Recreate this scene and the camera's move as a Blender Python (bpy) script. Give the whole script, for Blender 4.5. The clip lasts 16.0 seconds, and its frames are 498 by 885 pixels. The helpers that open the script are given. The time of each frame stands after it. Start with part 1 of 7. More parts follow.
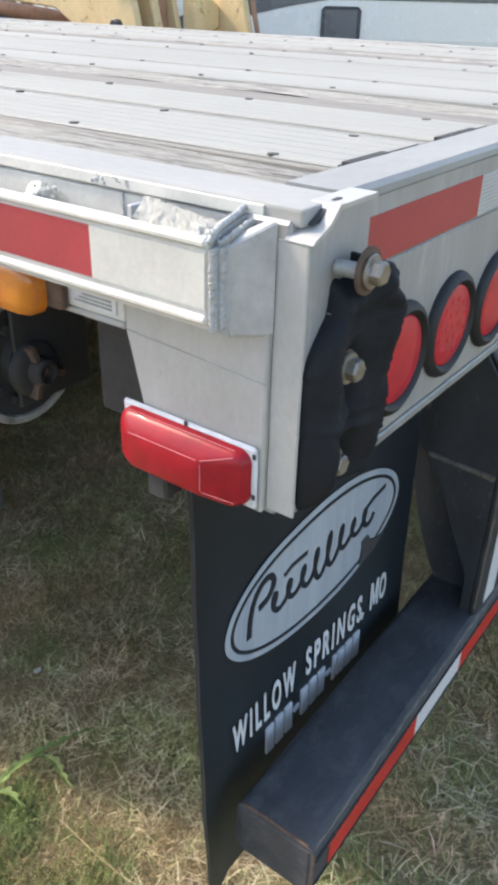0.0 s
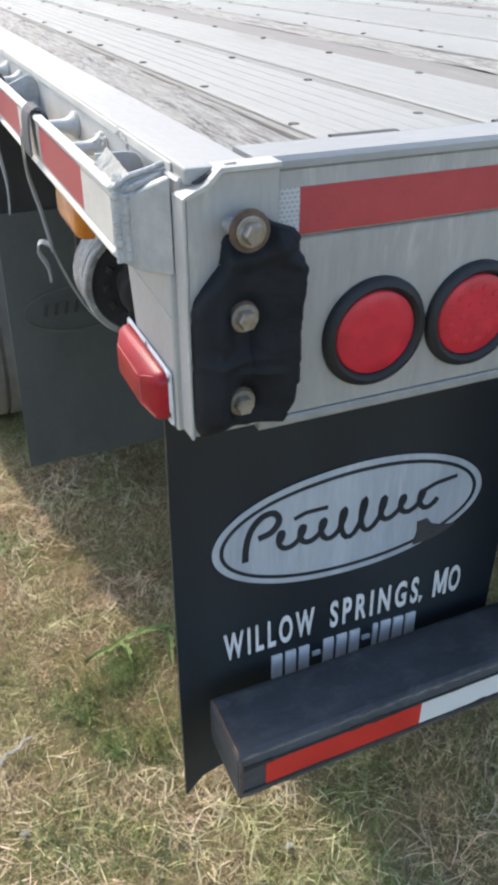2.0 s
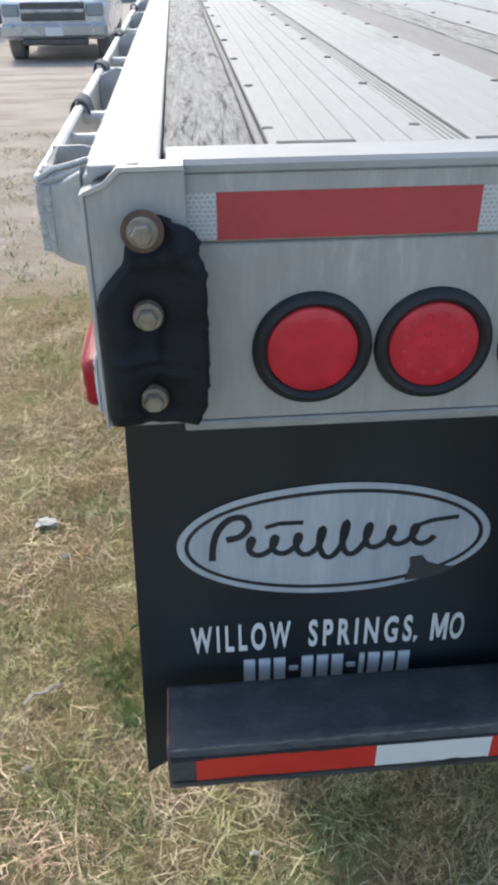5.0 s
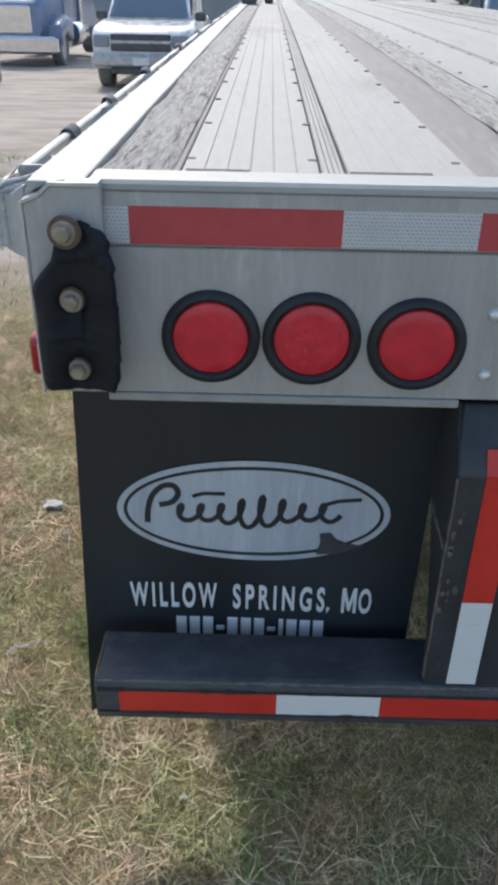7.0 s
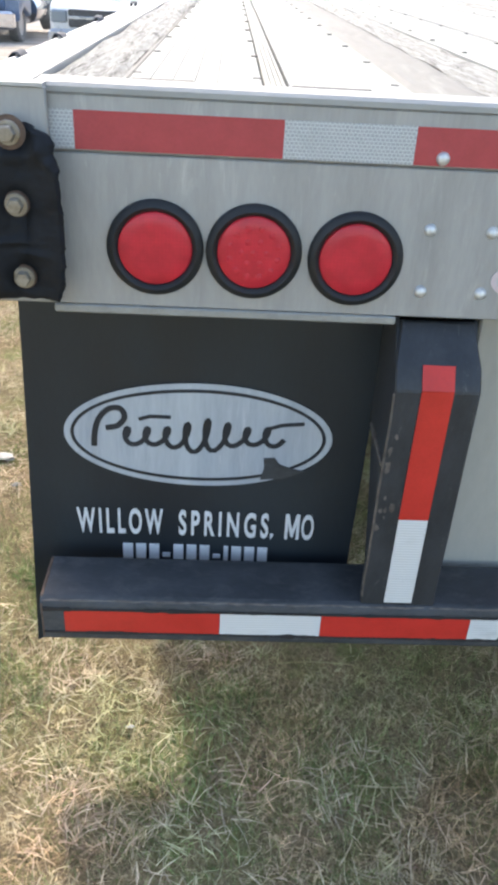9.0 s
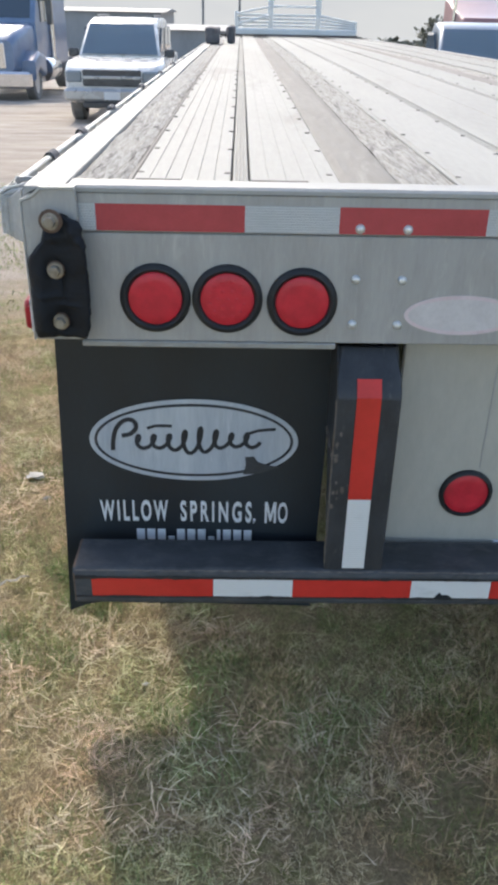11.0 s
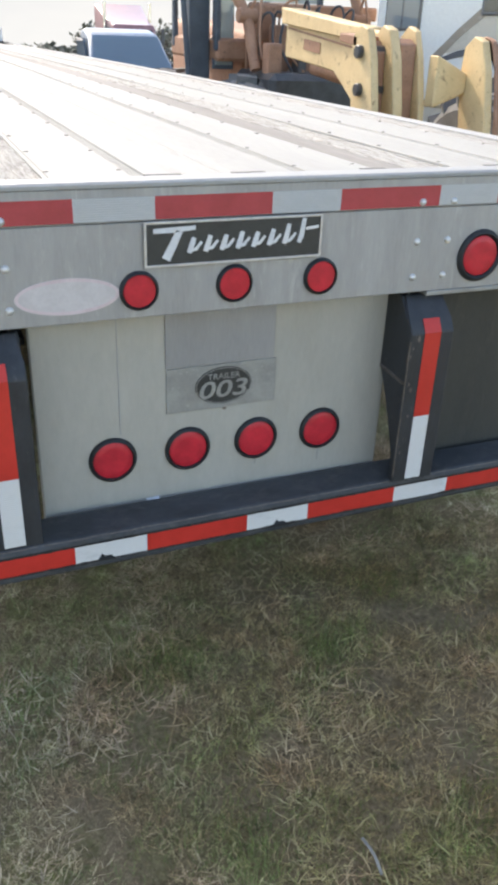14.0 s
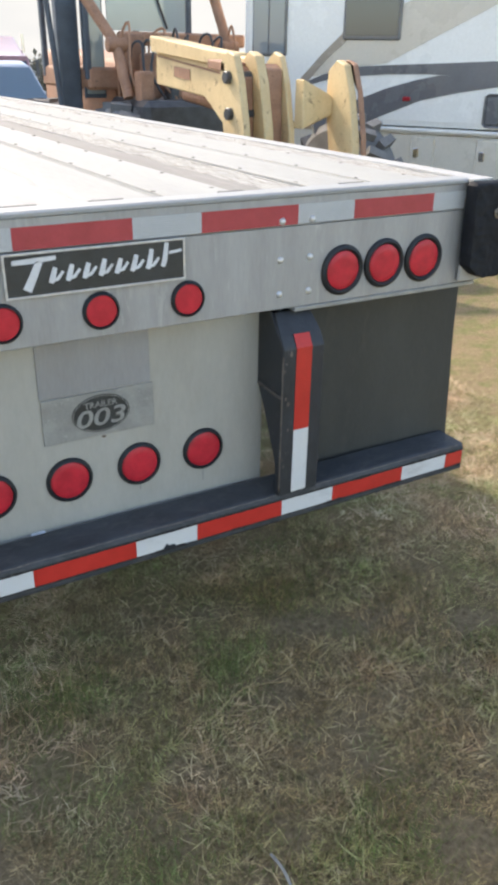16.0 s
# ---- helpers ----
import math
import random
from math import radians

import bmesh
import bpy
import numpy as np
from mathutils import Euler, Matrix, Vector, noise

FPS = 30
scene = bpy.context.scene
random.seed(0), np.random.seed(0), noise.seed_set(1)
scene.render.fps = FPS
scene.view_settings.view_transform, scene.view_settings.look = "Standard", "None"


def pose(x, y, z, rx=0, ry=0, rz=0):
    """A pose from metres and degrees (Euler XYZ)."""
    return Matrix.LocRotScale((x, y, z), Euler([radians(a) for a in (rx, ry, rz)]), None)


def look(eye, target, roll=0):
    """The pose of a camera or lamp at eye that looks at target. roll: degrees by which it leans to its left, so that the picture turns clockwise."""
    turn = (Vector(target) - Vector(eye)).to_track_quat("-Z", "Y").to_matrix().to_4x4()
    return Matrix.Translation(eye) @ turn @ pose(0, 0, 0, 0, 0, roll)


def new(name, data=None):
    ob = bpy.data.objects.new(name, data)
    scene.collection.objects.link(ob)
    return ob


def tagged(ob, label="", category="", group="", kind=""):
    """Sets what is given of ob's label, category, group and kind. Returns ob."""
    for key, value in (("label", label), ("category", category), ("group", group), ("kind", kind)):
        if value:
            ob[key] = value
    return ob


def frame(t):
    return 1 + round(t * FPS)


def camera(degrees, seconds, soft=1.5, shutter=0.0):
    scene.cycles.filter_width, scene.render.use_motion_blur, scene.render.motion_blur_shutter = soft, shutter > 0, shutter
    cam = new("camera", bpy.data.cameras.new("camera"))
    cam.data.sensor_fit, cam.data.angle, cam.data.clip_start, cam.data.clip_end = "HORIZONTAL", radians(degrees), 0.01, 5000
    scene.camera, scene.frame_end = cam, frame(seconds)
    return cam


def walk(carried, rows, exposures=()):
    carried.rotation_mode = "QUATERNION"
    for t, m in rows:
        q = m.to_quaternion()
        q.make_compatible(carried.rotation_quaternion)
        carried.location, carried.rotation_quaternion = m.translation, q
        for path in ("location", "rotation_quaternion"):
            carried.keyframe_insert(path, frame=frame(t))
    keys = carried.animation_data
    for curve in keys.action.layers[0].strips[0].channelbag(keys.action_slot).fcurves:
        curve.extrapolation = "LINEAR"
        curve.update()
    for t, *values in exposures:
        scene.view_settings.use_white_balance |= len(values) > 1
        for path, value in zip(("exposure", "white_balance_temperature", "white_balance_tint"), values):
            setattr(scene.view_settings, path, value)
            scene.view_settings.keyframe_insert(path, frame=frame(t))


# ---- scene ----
cam = camera(34.8, 16.0, soft=4.0)

PATH = [
    (0, (-0.533, -0.358, 1.445), (0.875, 0.659, 0.455), 1.6),
    (0.5, (-0.46, -0.541, 1.464), (0.642, 0.773, 0.434), -1.1),
    (1, (-0.353, -0.584, 1.455), (0.596, 0.837, 0.418), 1.1),
    (1.5, (-0.295, -0.639, 1.47), (0.494, 0.863, 0.411), 0.4),
    (2, (-0.227, -0.746, 1.472), (0.431, 0.814, 0.409), -0.1),
    (2.5, (-0.176, -0.793, 1.468), (0.363, 0.807, 0.397), -0.6),
    (3, (-0.132, -0.835, 1.472), (0.328, 0.791, 0.402), -0.7),
    (3.2, (-0.116, -0.855, 1.471), (0.31, 0.778, 0.399), -1.2),
    (5.3, (0.163, -0.817, 1.484), (0.215, 0.869, 0.409), -0.4),
    (5.5, (0.196, -0.848, 1.489), (0.194, 0.837, 0.411), -0.4),
    (6, (0.264, -0.94, 1.502), (0.2, 0.738, 0.415), 0.4),
    (6.5, (0.291, -0.998, 1.517), (0.218, 0.694, 0.454), 0.7),
    (7, (0.323, -1.035, 1.52), (0.296, 0.688, 0.504), 1.0),
    (7.5, (0.319, -0.982, 1.476), (0.409, 0.752, 0.484), -2.4),
    (8, (0.332, -0.923, 1.439), (0.701, 0.739, 0.39), -0.4),
    (8.5, (0.317, -0.917, 1.433), (0.67, 0.725, 0.348), 2.2),
    (9, (0.349, -1.119, 1.437), (0.428, 0.59, 0.402), 3.3),
    (9.2, (0.372, -1.315, 1.447), (0.43, 0.411, 0.438), 3.1),
    (11.3, (0.424, -1.521, 1.583), (0.459, 0.237, 0.63), 0.8),
    (11.5, (0.436, -1.534, 1.583), (0.477, 0.224, 0.631), 0.5),
    (12, (0.47, -1.58, 1.584), (0.618, 0.175, 0.635), 0.5),
    (12.5, (0.495, -1.618, 1.584), (0.799, 0.117, 0.638), 1.1),
    (13, (0.519, -1.659, 1.586), (0.974, 0.045, 0.643), 1.8),
    (13.5, (0.545, -1.685, 1.585), (1.135, -0.019, 0.65), 2.2),
    (14, (0.571, -1.707, 1.59), (1.27, -0.078, 0.664), 2.3),
    (14.5, (0.607, -1.724, 1.589), (1.431, -0.146, 0.678), 2.4),
    (15, (0.634, -1.732, 1.591), (1.531, -0.186, 0.693), 2.0),
    (15.5, (0.64, -1.742, 1.592), (1.568, -0.206, 0.709), 1.6),
    (16, (0.632, -1.744, 1.595), (1.546, -0.193, 0.723), 1.0),
]
EXPOSURES = [(0.0, 1.66, 7150, 10), (3.0, 1.42, 6850, 10), (5.5, 1.32, 6750, 9), (6.5, 1.34, 6700, 9), (7.0, 1.08, 6700, 9), (7.5, 1.0, 6700, 9), (8.0, 1.34, 6950, 10), (8.5, 1.90, 7150, 10), (9.2, 1.87, 7150, 10), (11.5, 1.3, 7050, 10), (12.5, 1.36, 7150, 10), (13.5, 1.68, 7350, 11), (14.5, 1.78, 7450, 11), (15.0, 1.85, 7500, 11), (16.0, 1.76, 7500, 11)]
walk(cam, [(t, look(eye, target, roll)) for t, eye, target, roll in PATH], EXPOSURES)

# ---------------------------------------------------------------- world, sun
SUN = Vector((-0.30, 1.05, 1.0)).normalized()
world = bpy.data.worlds.new("world")
scene.world = world
world.use_nodes = True
wn = world.node_tree.nodes
sky = wn.new("ShaderNodeTexSky")
sky.sky_type = "NISHITA"
sky.sun_disc = False
sky.sun_elevation = math.asin(SUN.z)
sky.sun_rotation = math.atan2(SUN.x, SUN.y)
sky.dust_density = 1.6
sky.air_density = 1.0
wn["Background"].inputs["Strength"].default_value = 0.15
world.node_tree.links.new(sky.outputs[0], wn["Background"].inputs["Color"])
sun_data = bpy.data.lights.new("sun", "SUN")
sun_data.energy = 1.3
sun_data.angle = radians(2.4)
sun_data.color = (1.0, 0.95, 0.87)
sun = new("sun", sun_data)
sun.matrix_basis = look(SUN * 40, (0, 0, 0))

# ---------------------------------------------------------------- materials
def node_material(name):
    m = bpy.data.materials.new(name)
    m.use_nodes = True
    nt = m.node_tree
    return m, nt, nt.nodes["Principled BSDF"]


def ramp(nt, fac, stops):
    r = nt.nodes.new("ShaderNodeValToRGB")
    el = r.color_ramp.elements
    while len(el) < len(stops):
        el.new(0.5)
    for e, (p, c) in zip(el, stops):
        e.position = p
        e.color = (*c, 1)
    nt.links.new(fac, r.inputs[0])
    return r.outputs[0]


def noise_tex(nt, scale, detail=6, rough=0.6, stretch=(1, 1, 1), distort=0.0):
    tc = nt.nodes.new("ShaderNodeTexCoord")
    mp = nt.nodes.new("ShaderNodeMapping")
    mp.inputs["Scale"].default_value = stretch
    n = nt.nodes.new("ShaderNodeTexNoise")
    n.inputs["Scale"].default_value = scale
    n.inputs["Detail"].default_value = detail
    n.inputs["Roughness"].default_value = rough
    n.inputs["Distortion"].default_value = distort
    nt.links.new(tc.outputs["Object"], mp.inputs[0])
    nt.links.new(mp.outputs[0], n.inputs["Vector"])
    return n.outputs["Fac"]


def mixc(nt, fac, a, b, mode="MIX"):
    m = nt.nodes.new("ShaderNodeMix")
    m.data_type = "RGBA"
    m.blend_type = mode
    for sock, v in ((m.inputs[0], fac), (m.inputs[6], a), (m.inputs[7], b)):
        if isinstance(v, (int, float)):
            sock.default_value = v
        elif isinstance(v, tuple):
            sock.default_value = (*v, 1)
        else:
            nt.links.new(v, sock)
    return m.outputs[2]


def bump(nt, b, height, strength, dist=0.002):
    n = nt.nodes.new("ShaderNodeBump")
    n.inputs["Strength"].default_value = strength
    n.inputs["Distance"].default_value = dist
    nt.links.new(height, n.inputs["Height"])
    nt.links.new(n.outputs[0], b.inputs["Normal"])


def surface(name, light, dark, rough=(0.4, 0.6), metal=0.0, fine=120, coarse=7, stretch=(1, 1, 1),
            stain=None, stain_at=(0.62, 0.72), relief=0.15, coat=0.0, edge=(0.35, 0.65)):
    """Two scales of colour variation, roughness variation, fine relief, and stains."""
    m, nt, b = node_material(name)
    big = noise_tex(nt, coarse, 5, 0.6, stretch)
    small = noise_tex(nt, fine, 4, 0.7, stretch)
    c = ramp(nt, big, [(edge[0], dark), (edge[1], light)])
    c = mixc(nt, 0.25, c, ramp(nt, small, [(0.3, tuple(v * 0.72 for v in dark)), (0.7, light)]))
    if stain:
        patch = noise_tex(nt, coarse * 2.3, 8, 0.75, stretch, 0.6)
        f = ramp(nt, patch, [(stain_at[0], (0, 0, 0)), (stain_at[1], (1, 1, 1))])
        c = mixc(nt, f, c, stain)
    nt.links.new(c, b.inputs["Base Color"])
    r = nt.nodes.new("ShaderNodeMapRange")
    r.inputs["To Min"].default_value, r.inputs["To Max"].default_value = rough
    nt.links.new(big, r.inputs["Value"])
    nt.links.new(r.outputs[0], b.inputs["Roughness"])
    b.inputs["Metallic"].default_value = metal
    b.inputs["Coat Weight"].default_value = coat
    b.inputs["Coat Roughness"].default_value = 0.08
    if relief:
        bump(nt, b, small, relief)
    return m


M = {}
M["deck"] = surface("deck_aluminium", (0.360, 0.357, 0.330), (0.280, 0.277, 0.254), (0.6, 0.8), 0.0, 90, 2.2, (1, 0.12, 1), (0.22, 0.21, 0.185), (0.56, 0.80), 0.12)
M["sill"] = surface("sill_aluminium", (0.37, 0.37, 0.355), (0.30, 0.30, 0.288), (0.5, 0.65), 0.1, 110, 5, (0.4, 1, 1), (0.24, 0.24, 0.23), (0.62, 0.85), 0.08)
M["face"] = surface("face_aluminium", (0.405, 0.402, 0.396), (0.315, 0.313, 0.31), (0.42, 0.62), 0.3, 160, 12, (1, 1, 0.16), (0.48, 0.475, 0.465), (0.57, 0.72), 0.06)
M["cap"] = surface("side_cap_paint", (0.40, 0.395, 0.375), (0.33, 0.325, 0.308), (0.5, 0.7), 0.0, 120, 4, (1, 0.3, 1), (0.24, 0.23, 0.21), (0.60, 0.80), 0.15)
M["white"] = surface("white_paint", (0.50, 0.49, 0.465), (0.40, 0.39, 0.37), (0.4, 0.6), 0.05, 140, 8, (1, 1, 0.6), (0.26, 0.245, 0.225), (0.64, 0.8), 0.2)
# Lighter copy of the white paint, offsetting shade in the rail channel.
M["railwhite"] = surface("lifted_white_paint", (0.68, 0.665, 0.615), (0.56, 0.545, 0.50), (0.4, 0.6), 0.0, 140, 11, (1, 1, 1), (0.34, 0.32, 0.29), (0.66, 0.8), 0.25)
M["cream"] = surface("cream_panel", (0.435, 0.417, 0.370), (0.375, 0.358, 0.314), (0.4, 0.55), 0.0, 60, 4, (1, 1, 0.35), (0.33, 0.303, 0.255), (0.64, 0.9), 0.03)
M["cast"] = surface("cast_aluminium", (0.50, 0.50, 0.495), (0.38, 0.38, 0.378), (0.45, 0.62), 0.25, 130, 30, (1, 1, 1), (0.75, 0.74, 0.72), (0.6, 0.75), 0.5)
M["chipped"] = surface("chipped_paint", (0.78, 0.765, 0.71), (0.58, 0.565, 0.52), (0.5, 0.8), 0.0, 220, 70, (1, 1, 1), (0.30, 0.28, 0.24), (0.6, 0.68), 0.6)
M["weld"] = surface("weld_grey", (0.52, 0.515, 0.50), (0.36, 0.357, 0.35), (0.5, 0.7), 0.2, 160, 50, (1, 1, 1), (0.66, 0.65, 0.62), (0.58, 0.7), 0.4)
M["rubber"] = surface("black_rubber", (0.015, 0.017, 0.020), (0.008, 0.009, 0.011), (0.5, 0.7), 0.0, 120, 14, (1, 1, 1), (0.035, 0.035, 0.038), (0.66, 0.9), 0.5)
M["pad"] = surface("torn_pad_rubber", (0.013, 0.015, 0.019), (0.006, 0.007, 0.010), (0.6, 0.85), 0.0, 120, 14, (1, 1, 1), (0.028, 0.028, 0.031), (0.68, 0.9), 0.4)
M["pad"].node_tree.nodes["Principled BSDF"].inputs["Specular IOR Level"].default_value = 0.28
M["gap"] = surface("joint_dirt", (0.17, 0.16, 0.145), (0.10, 0.094, 0.085), (0.8, 0.95), 0.0, 120, 9, (1, 0.2, 1), relief=0.3)
M["flap"] = surface("flap_rubber", (0.015, 0.023, 0.030), (0.009, 0.013, 0.018), (0.38, 0.58), 0.0, 200, 5, (1, 1, 0.3), (0.040, 0.044, 0.048), (0.62, 0.95), 0.05)
# Right flap rubber, its tone lifted to stand in for veiling glare.
M["veilflap"] = surface("veil_paled_flap_rubber", (0.062, 0.060, 0.050), (0.034, 0.034, 0.030), (0.55, 0.8), 0.0, 160, 5, (1, 1, 0.25), (0.085, 0.078, 0.060), (0.56, 0.85), 0.1)
# Dusty inner flap rubber, paled further to put haze into its colour.
M["hazeflap"] = surface("dust_and_haze_rubber", (0.105, 0.115, 0.110), (0.070, 0.078, 0.076), (0.6, 0.8), 0.0, 160, 6, (1, 1, 0.5), (0.14, 0.14, 0.125), (0.6, 0.85), 0.1)
M["faint"] = surface("faint_print", (0.12, 0.135, 0.125), (0.08, 0.09, 0.085), (0.6, 0.8), 0.0, 160, 20)
M["poststeel"] = surface("scuffed_post_steel", (0.034, 0.037, 0.043), (0.016, 0.019, 0.023), (0.42, 0.64), 0.0, 160, 22, (1, 1, 0.45), (0.13, 0.118, 0.108), (0.60, 0.72), 0.5)
# Scuffed, with a base lifted over the posts for skylight on the beam top.
M["beamsteel"] = surface("scuffed_skylit_beam_steel", (0.060, 0.065, 0.073), (0.026, 0.030, 0.035), (0.5, 0.72), 0.0, 150, 13, (0.6, 1, 1), (0.105, 0.104, 0.102), (0.50, 0.82), 0.6)
M["grime"] = surface("black_grime", (0.030, 0.028, 0.027), (0.014, 0.013, 0.013), (0.7, 0.9), 0.0, 220, 40, (1, 1, 1), (0.09, 0.07, 0.055), (0.58, 0.75), 0.6)
M["scuff"] = surface("scuffed_bare_steel", (0.20, 0.175, 0.155), (0.075, 0.062, 0.055), (0.5, 0.75), 0.3, 300, 60, (1, 1, 1), (0.17, 0.10, 0.07), (0.58, 0.75), 0.4)
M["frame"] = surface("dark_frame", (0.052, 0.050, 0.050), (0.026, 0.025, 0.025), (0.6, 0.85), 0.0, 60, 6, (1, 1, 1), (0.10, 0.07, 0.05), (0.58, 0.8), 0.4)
M["zinc"] = surface("zinc_bolt", (0.38, 0.35, 0.30), (0.22, 0.19, 0.155), (0.35, 0.55), 0.6, 300, 60, (1, 1, 1), (0.18, 0.10, 0.06), (0.60, 0.75), 0.2)
M["rust"] = surface("rusty_washer", (0.17, 0.11, 0.08), (0.07, 0.045, 0.035), (0.6, 0.85), 0.2, 300, 60, (1, 1, 1), (0.4, 0.36, 0.32), (0.62, 0.75), 0.5)
M["rivet"] = surface("rivet_aluminium", (0.72, 0.72, 0.71), (0.5, 0.5, 0.5), (0.3, 0.45), 0.5, 300, 60)
M["deckbolt"] = surface("deck_bolt", (0.08, 0.076, 0.071), (0.045, 0.043, 0.04), (0.6, 0.8), 0.0, 300, 60)
M["redtape"] = surface("faded_red_tape", (0.45, 0.057, 0.067), (0.35, 0.042, 0.050), (0.32, 0.48), 0.0, 260, 16, (1, 1, 1), (0.28, 0.09, 0.09), (0.7, 0.9), 0.05)
M["redtape_low"] = surface("bright_red_tape", (0.62, 0.036, 0.026), (0.49, 0.026, 0.018), (0.35, 0.5), 0.0, 260, 16, (1, 1, 1), (0.28, 0.04, 0.03), (0.68, 0.88), 0.05)
M["silver"] = surface("silver_print", (0.50, 0.55, 0.60), (0.34, 0.385, 0.45), (0.3, 0.45), 0.15, 120, 9, (1.3, 1, 0.15), (0.62, 0.65, 0.68), (0.6, 0.8), 0.04)
M["print"] = surface("white_print", (0.72, 0.73, 0.74), (0.58, 0.59, 0.61), (0.35, 0.5), 0.0, 200, 30, (1, 1, 1), (0.35, 0.36, 0.38), (0.7, 0.85), 0.04)
M["ink"] = surface("dark_print", (0.016, 0.022, 0.032), (0.010, 0.014, 0.02), (0.35, 0.5), 0.0, 120, 12)
M["torn"] = surface("torn_patch", (0.050, 0.052, 0.055), (0.03, 0.032, 0.035), (0.6, 0.8), 0.0, 120, 30)
M["amber"] = surface("amber_lens", (0.62, 0.21, 0.02), (0.48, 0.14, 0.012), (0.18, 0.3), 0.0, 200, 30, coat=0.4, relief=0.05)
M["pink"] = surface("faded_oval_sticker", (0.66, 0.56, 0.57), (0.56, 0.44, 0.46), (0.35, 0.5), 0.0, 160, 22, (1, 1, 0.7), (0.60, 0.34, 0.37), (0.6, 0.8), 0.05)
M["stickerwhite"] = surface("faded_sticker", (0.60, 0.565, 0.56), (0.50, 0.465, 0.462), (0.5, 0.7), 0.0, 150, 16, (1, 1, 1), (0.55, 0.44, 0.45), (0.60, 0.72), 0.1)
M["plate_grey"] = surface("grey_sheet", (0.355, 0.362, 0.375), (0.30, 0.306, 0.318), (0.35, 0.5), 0.35, 150, 8, (1, 1, 0.2))
M["plate_dull"] = surface("dull_sheet", (0.38, 0.38, 0.36), (0.27, 0.27, 0.262), (0.4, 0.6), 0.3, 150, 18, (1, 1, 1), (0.58, 0.57, 0.53), (0.6, 0.75), 0.2)
M["wornlens"] = surface("worn_lens_edge", (0.62, 0.22, 0.24), (0.48, 0.10, 0.12), (0.4, 0.6), 0.0, 300, 60)
M["badge"] = surface("black_badge", (0.045, 0.048, 0.048), (0.028, 0.030, 0.031), (0.35, 0.5), 0.0, 150, 20)
M["strap"] = surface("strap_webbing", (0.52, 0.52, 0.50), (0.36, 0.36, 0.35), (0.75, 0.9), 0.0, 400, 20, (1, 1, 1), (0.2, 0.19, 0.17), (0.62, 0.8), 0.4)
M["drumstrap"] = surface("wound_webbing", (0.36, 0.355, 0.34), (0.15, 0.148, 0.142), (0.7, 0.9), 0.0, 300, 14, (1, 1, 1), (0.46, 0.45, 0.43), (0.52, 0.60), 0.4, edge=(0.42, 0.52))
M["darkstrap"] = surface("dark_webbing", (0.12, 0.12, 0.13), (0.07, 0.07, 0.078), (0.75, 0.9), 0.0, 400, 20, relief=0.4)
M["tyre"] = surface("tyre_rubber", (0.21, 0.207, 0.203), (0.14, 0.138, 0.136), (0.65, 0.85), 0.0, 90, 12, (1, 1, 1), (0.22, 0.195, 0.17), (0.56, 0.8), 0.3)
M["rim"] = surface("wheel_rim", (0.55, 0.55, 0.55), (0.35, 0.35, 0.35), (0.3, 0.5), 0.6, 90, 12)
M["carwhite"] = surface("car_white", (0.62, 0.635, 0.64), (0.52, 0.535, 0.545), (0.2, 0.35), 0.1, 60, 3, relief=0.02, coat=0.6)
M["carsilver"] = surface("car_silver", (0.45, 0.46, 0.47), (0.34, 0.35, 0.36), (0.2, 0.35), 0.4, 60, 3, relief=0.02, coat=0.6)
# Next three far paints are paled and greyed, with yard haze in the colour.
M["carblue"] = surface("car_blue", (0.15, 0.22, 0.34), (0.10, 0.15, 0.24), (0.25, 0.4), 0.1, 60, 3, relief=0.02, coat=0.5)
M["carpale"] = surface("car_blue_grey", (0.20, 0.26, 0.33), (0.15, 0.20, 0.26), (0.25, 0.4), 0.2, 60, 3, relief=0.02, coat=0.5)
M["carred"] = surface("truck_red", (0.32, 0.16, 0.16), (0.24, 0.12, 0.12), (0.25, 0.4), 0.0, 60, 3, relief=0.02, coat=0.4)
M["grille"] = surface("dark_grille", (0.09, 0.095, 0.10), (0.05, 0.05, 0.055), (0.3, 0.5), 0.3, 60, 9)
M["chrome"] = surface("chrome", (0.75, 0.76, 0.78), (0.6, 0.6, 0.62), (0.1, 0.2), 1.0, 60, 9, relief=0.0)
# Loader yellow and orange are paled to carry the haze as well.
M["yellow"] = surface("machine_yellow", (0.74, 0.56, 0.31), (0.62, 0.45, 0.235), (0.5, 0.7), 0.0, 60, 5, (1, 1, 1), (0.28, 0.17, 0.09), (0.58, 0.68), 0.3)
M["orange"] = surface("rusty_orange", (0.42, 0.23, 0.145), (0.29, 0.15, 0.09), (0.55, 0.75), 0.0, 50, 7, (1, 1, 1), (0.15, 0.09, 0.065), (0.56, 0.70), 0.3)
M["cabpost"] = surface("cab_post", (0.075, 0.10, 0.13), (0.05, 0.065, 0.085), (0.3, 0.5), 0.0, 60, 5)
M["rv_white"] = surface("motorhome_white", (0.84, 0.84, 0.81), (0.80, 0.80, 0.77), (0.2, 0.35), 0.0, 40, 1.5, relief=0.01, coat=0.3)
M["rv_tan"] = surface("motorhome_tan", (0.62, 0.57, 0.49), (0.58, 0.53, 0.45), (0.2, 0.35), 0.0, 40, 1.5, relief=0.01, coat=0.3)
M["rv_brown"] = surface("motorhome_brown", (0.36, 0.31, 0.26), (0.31, 0.265, 0.22), (0.2, 0.35), 0.0, 40, 1.5, relief=0.01, coat=0.3)
M["rv_beige"] = surface("motorhome_beige", (0.66, 0.62, 0.54), (0.62, 0.58, 0.50), (0.2, 0.35), 0.0, 40, 1.5, relief=0.01, coat=0.3)
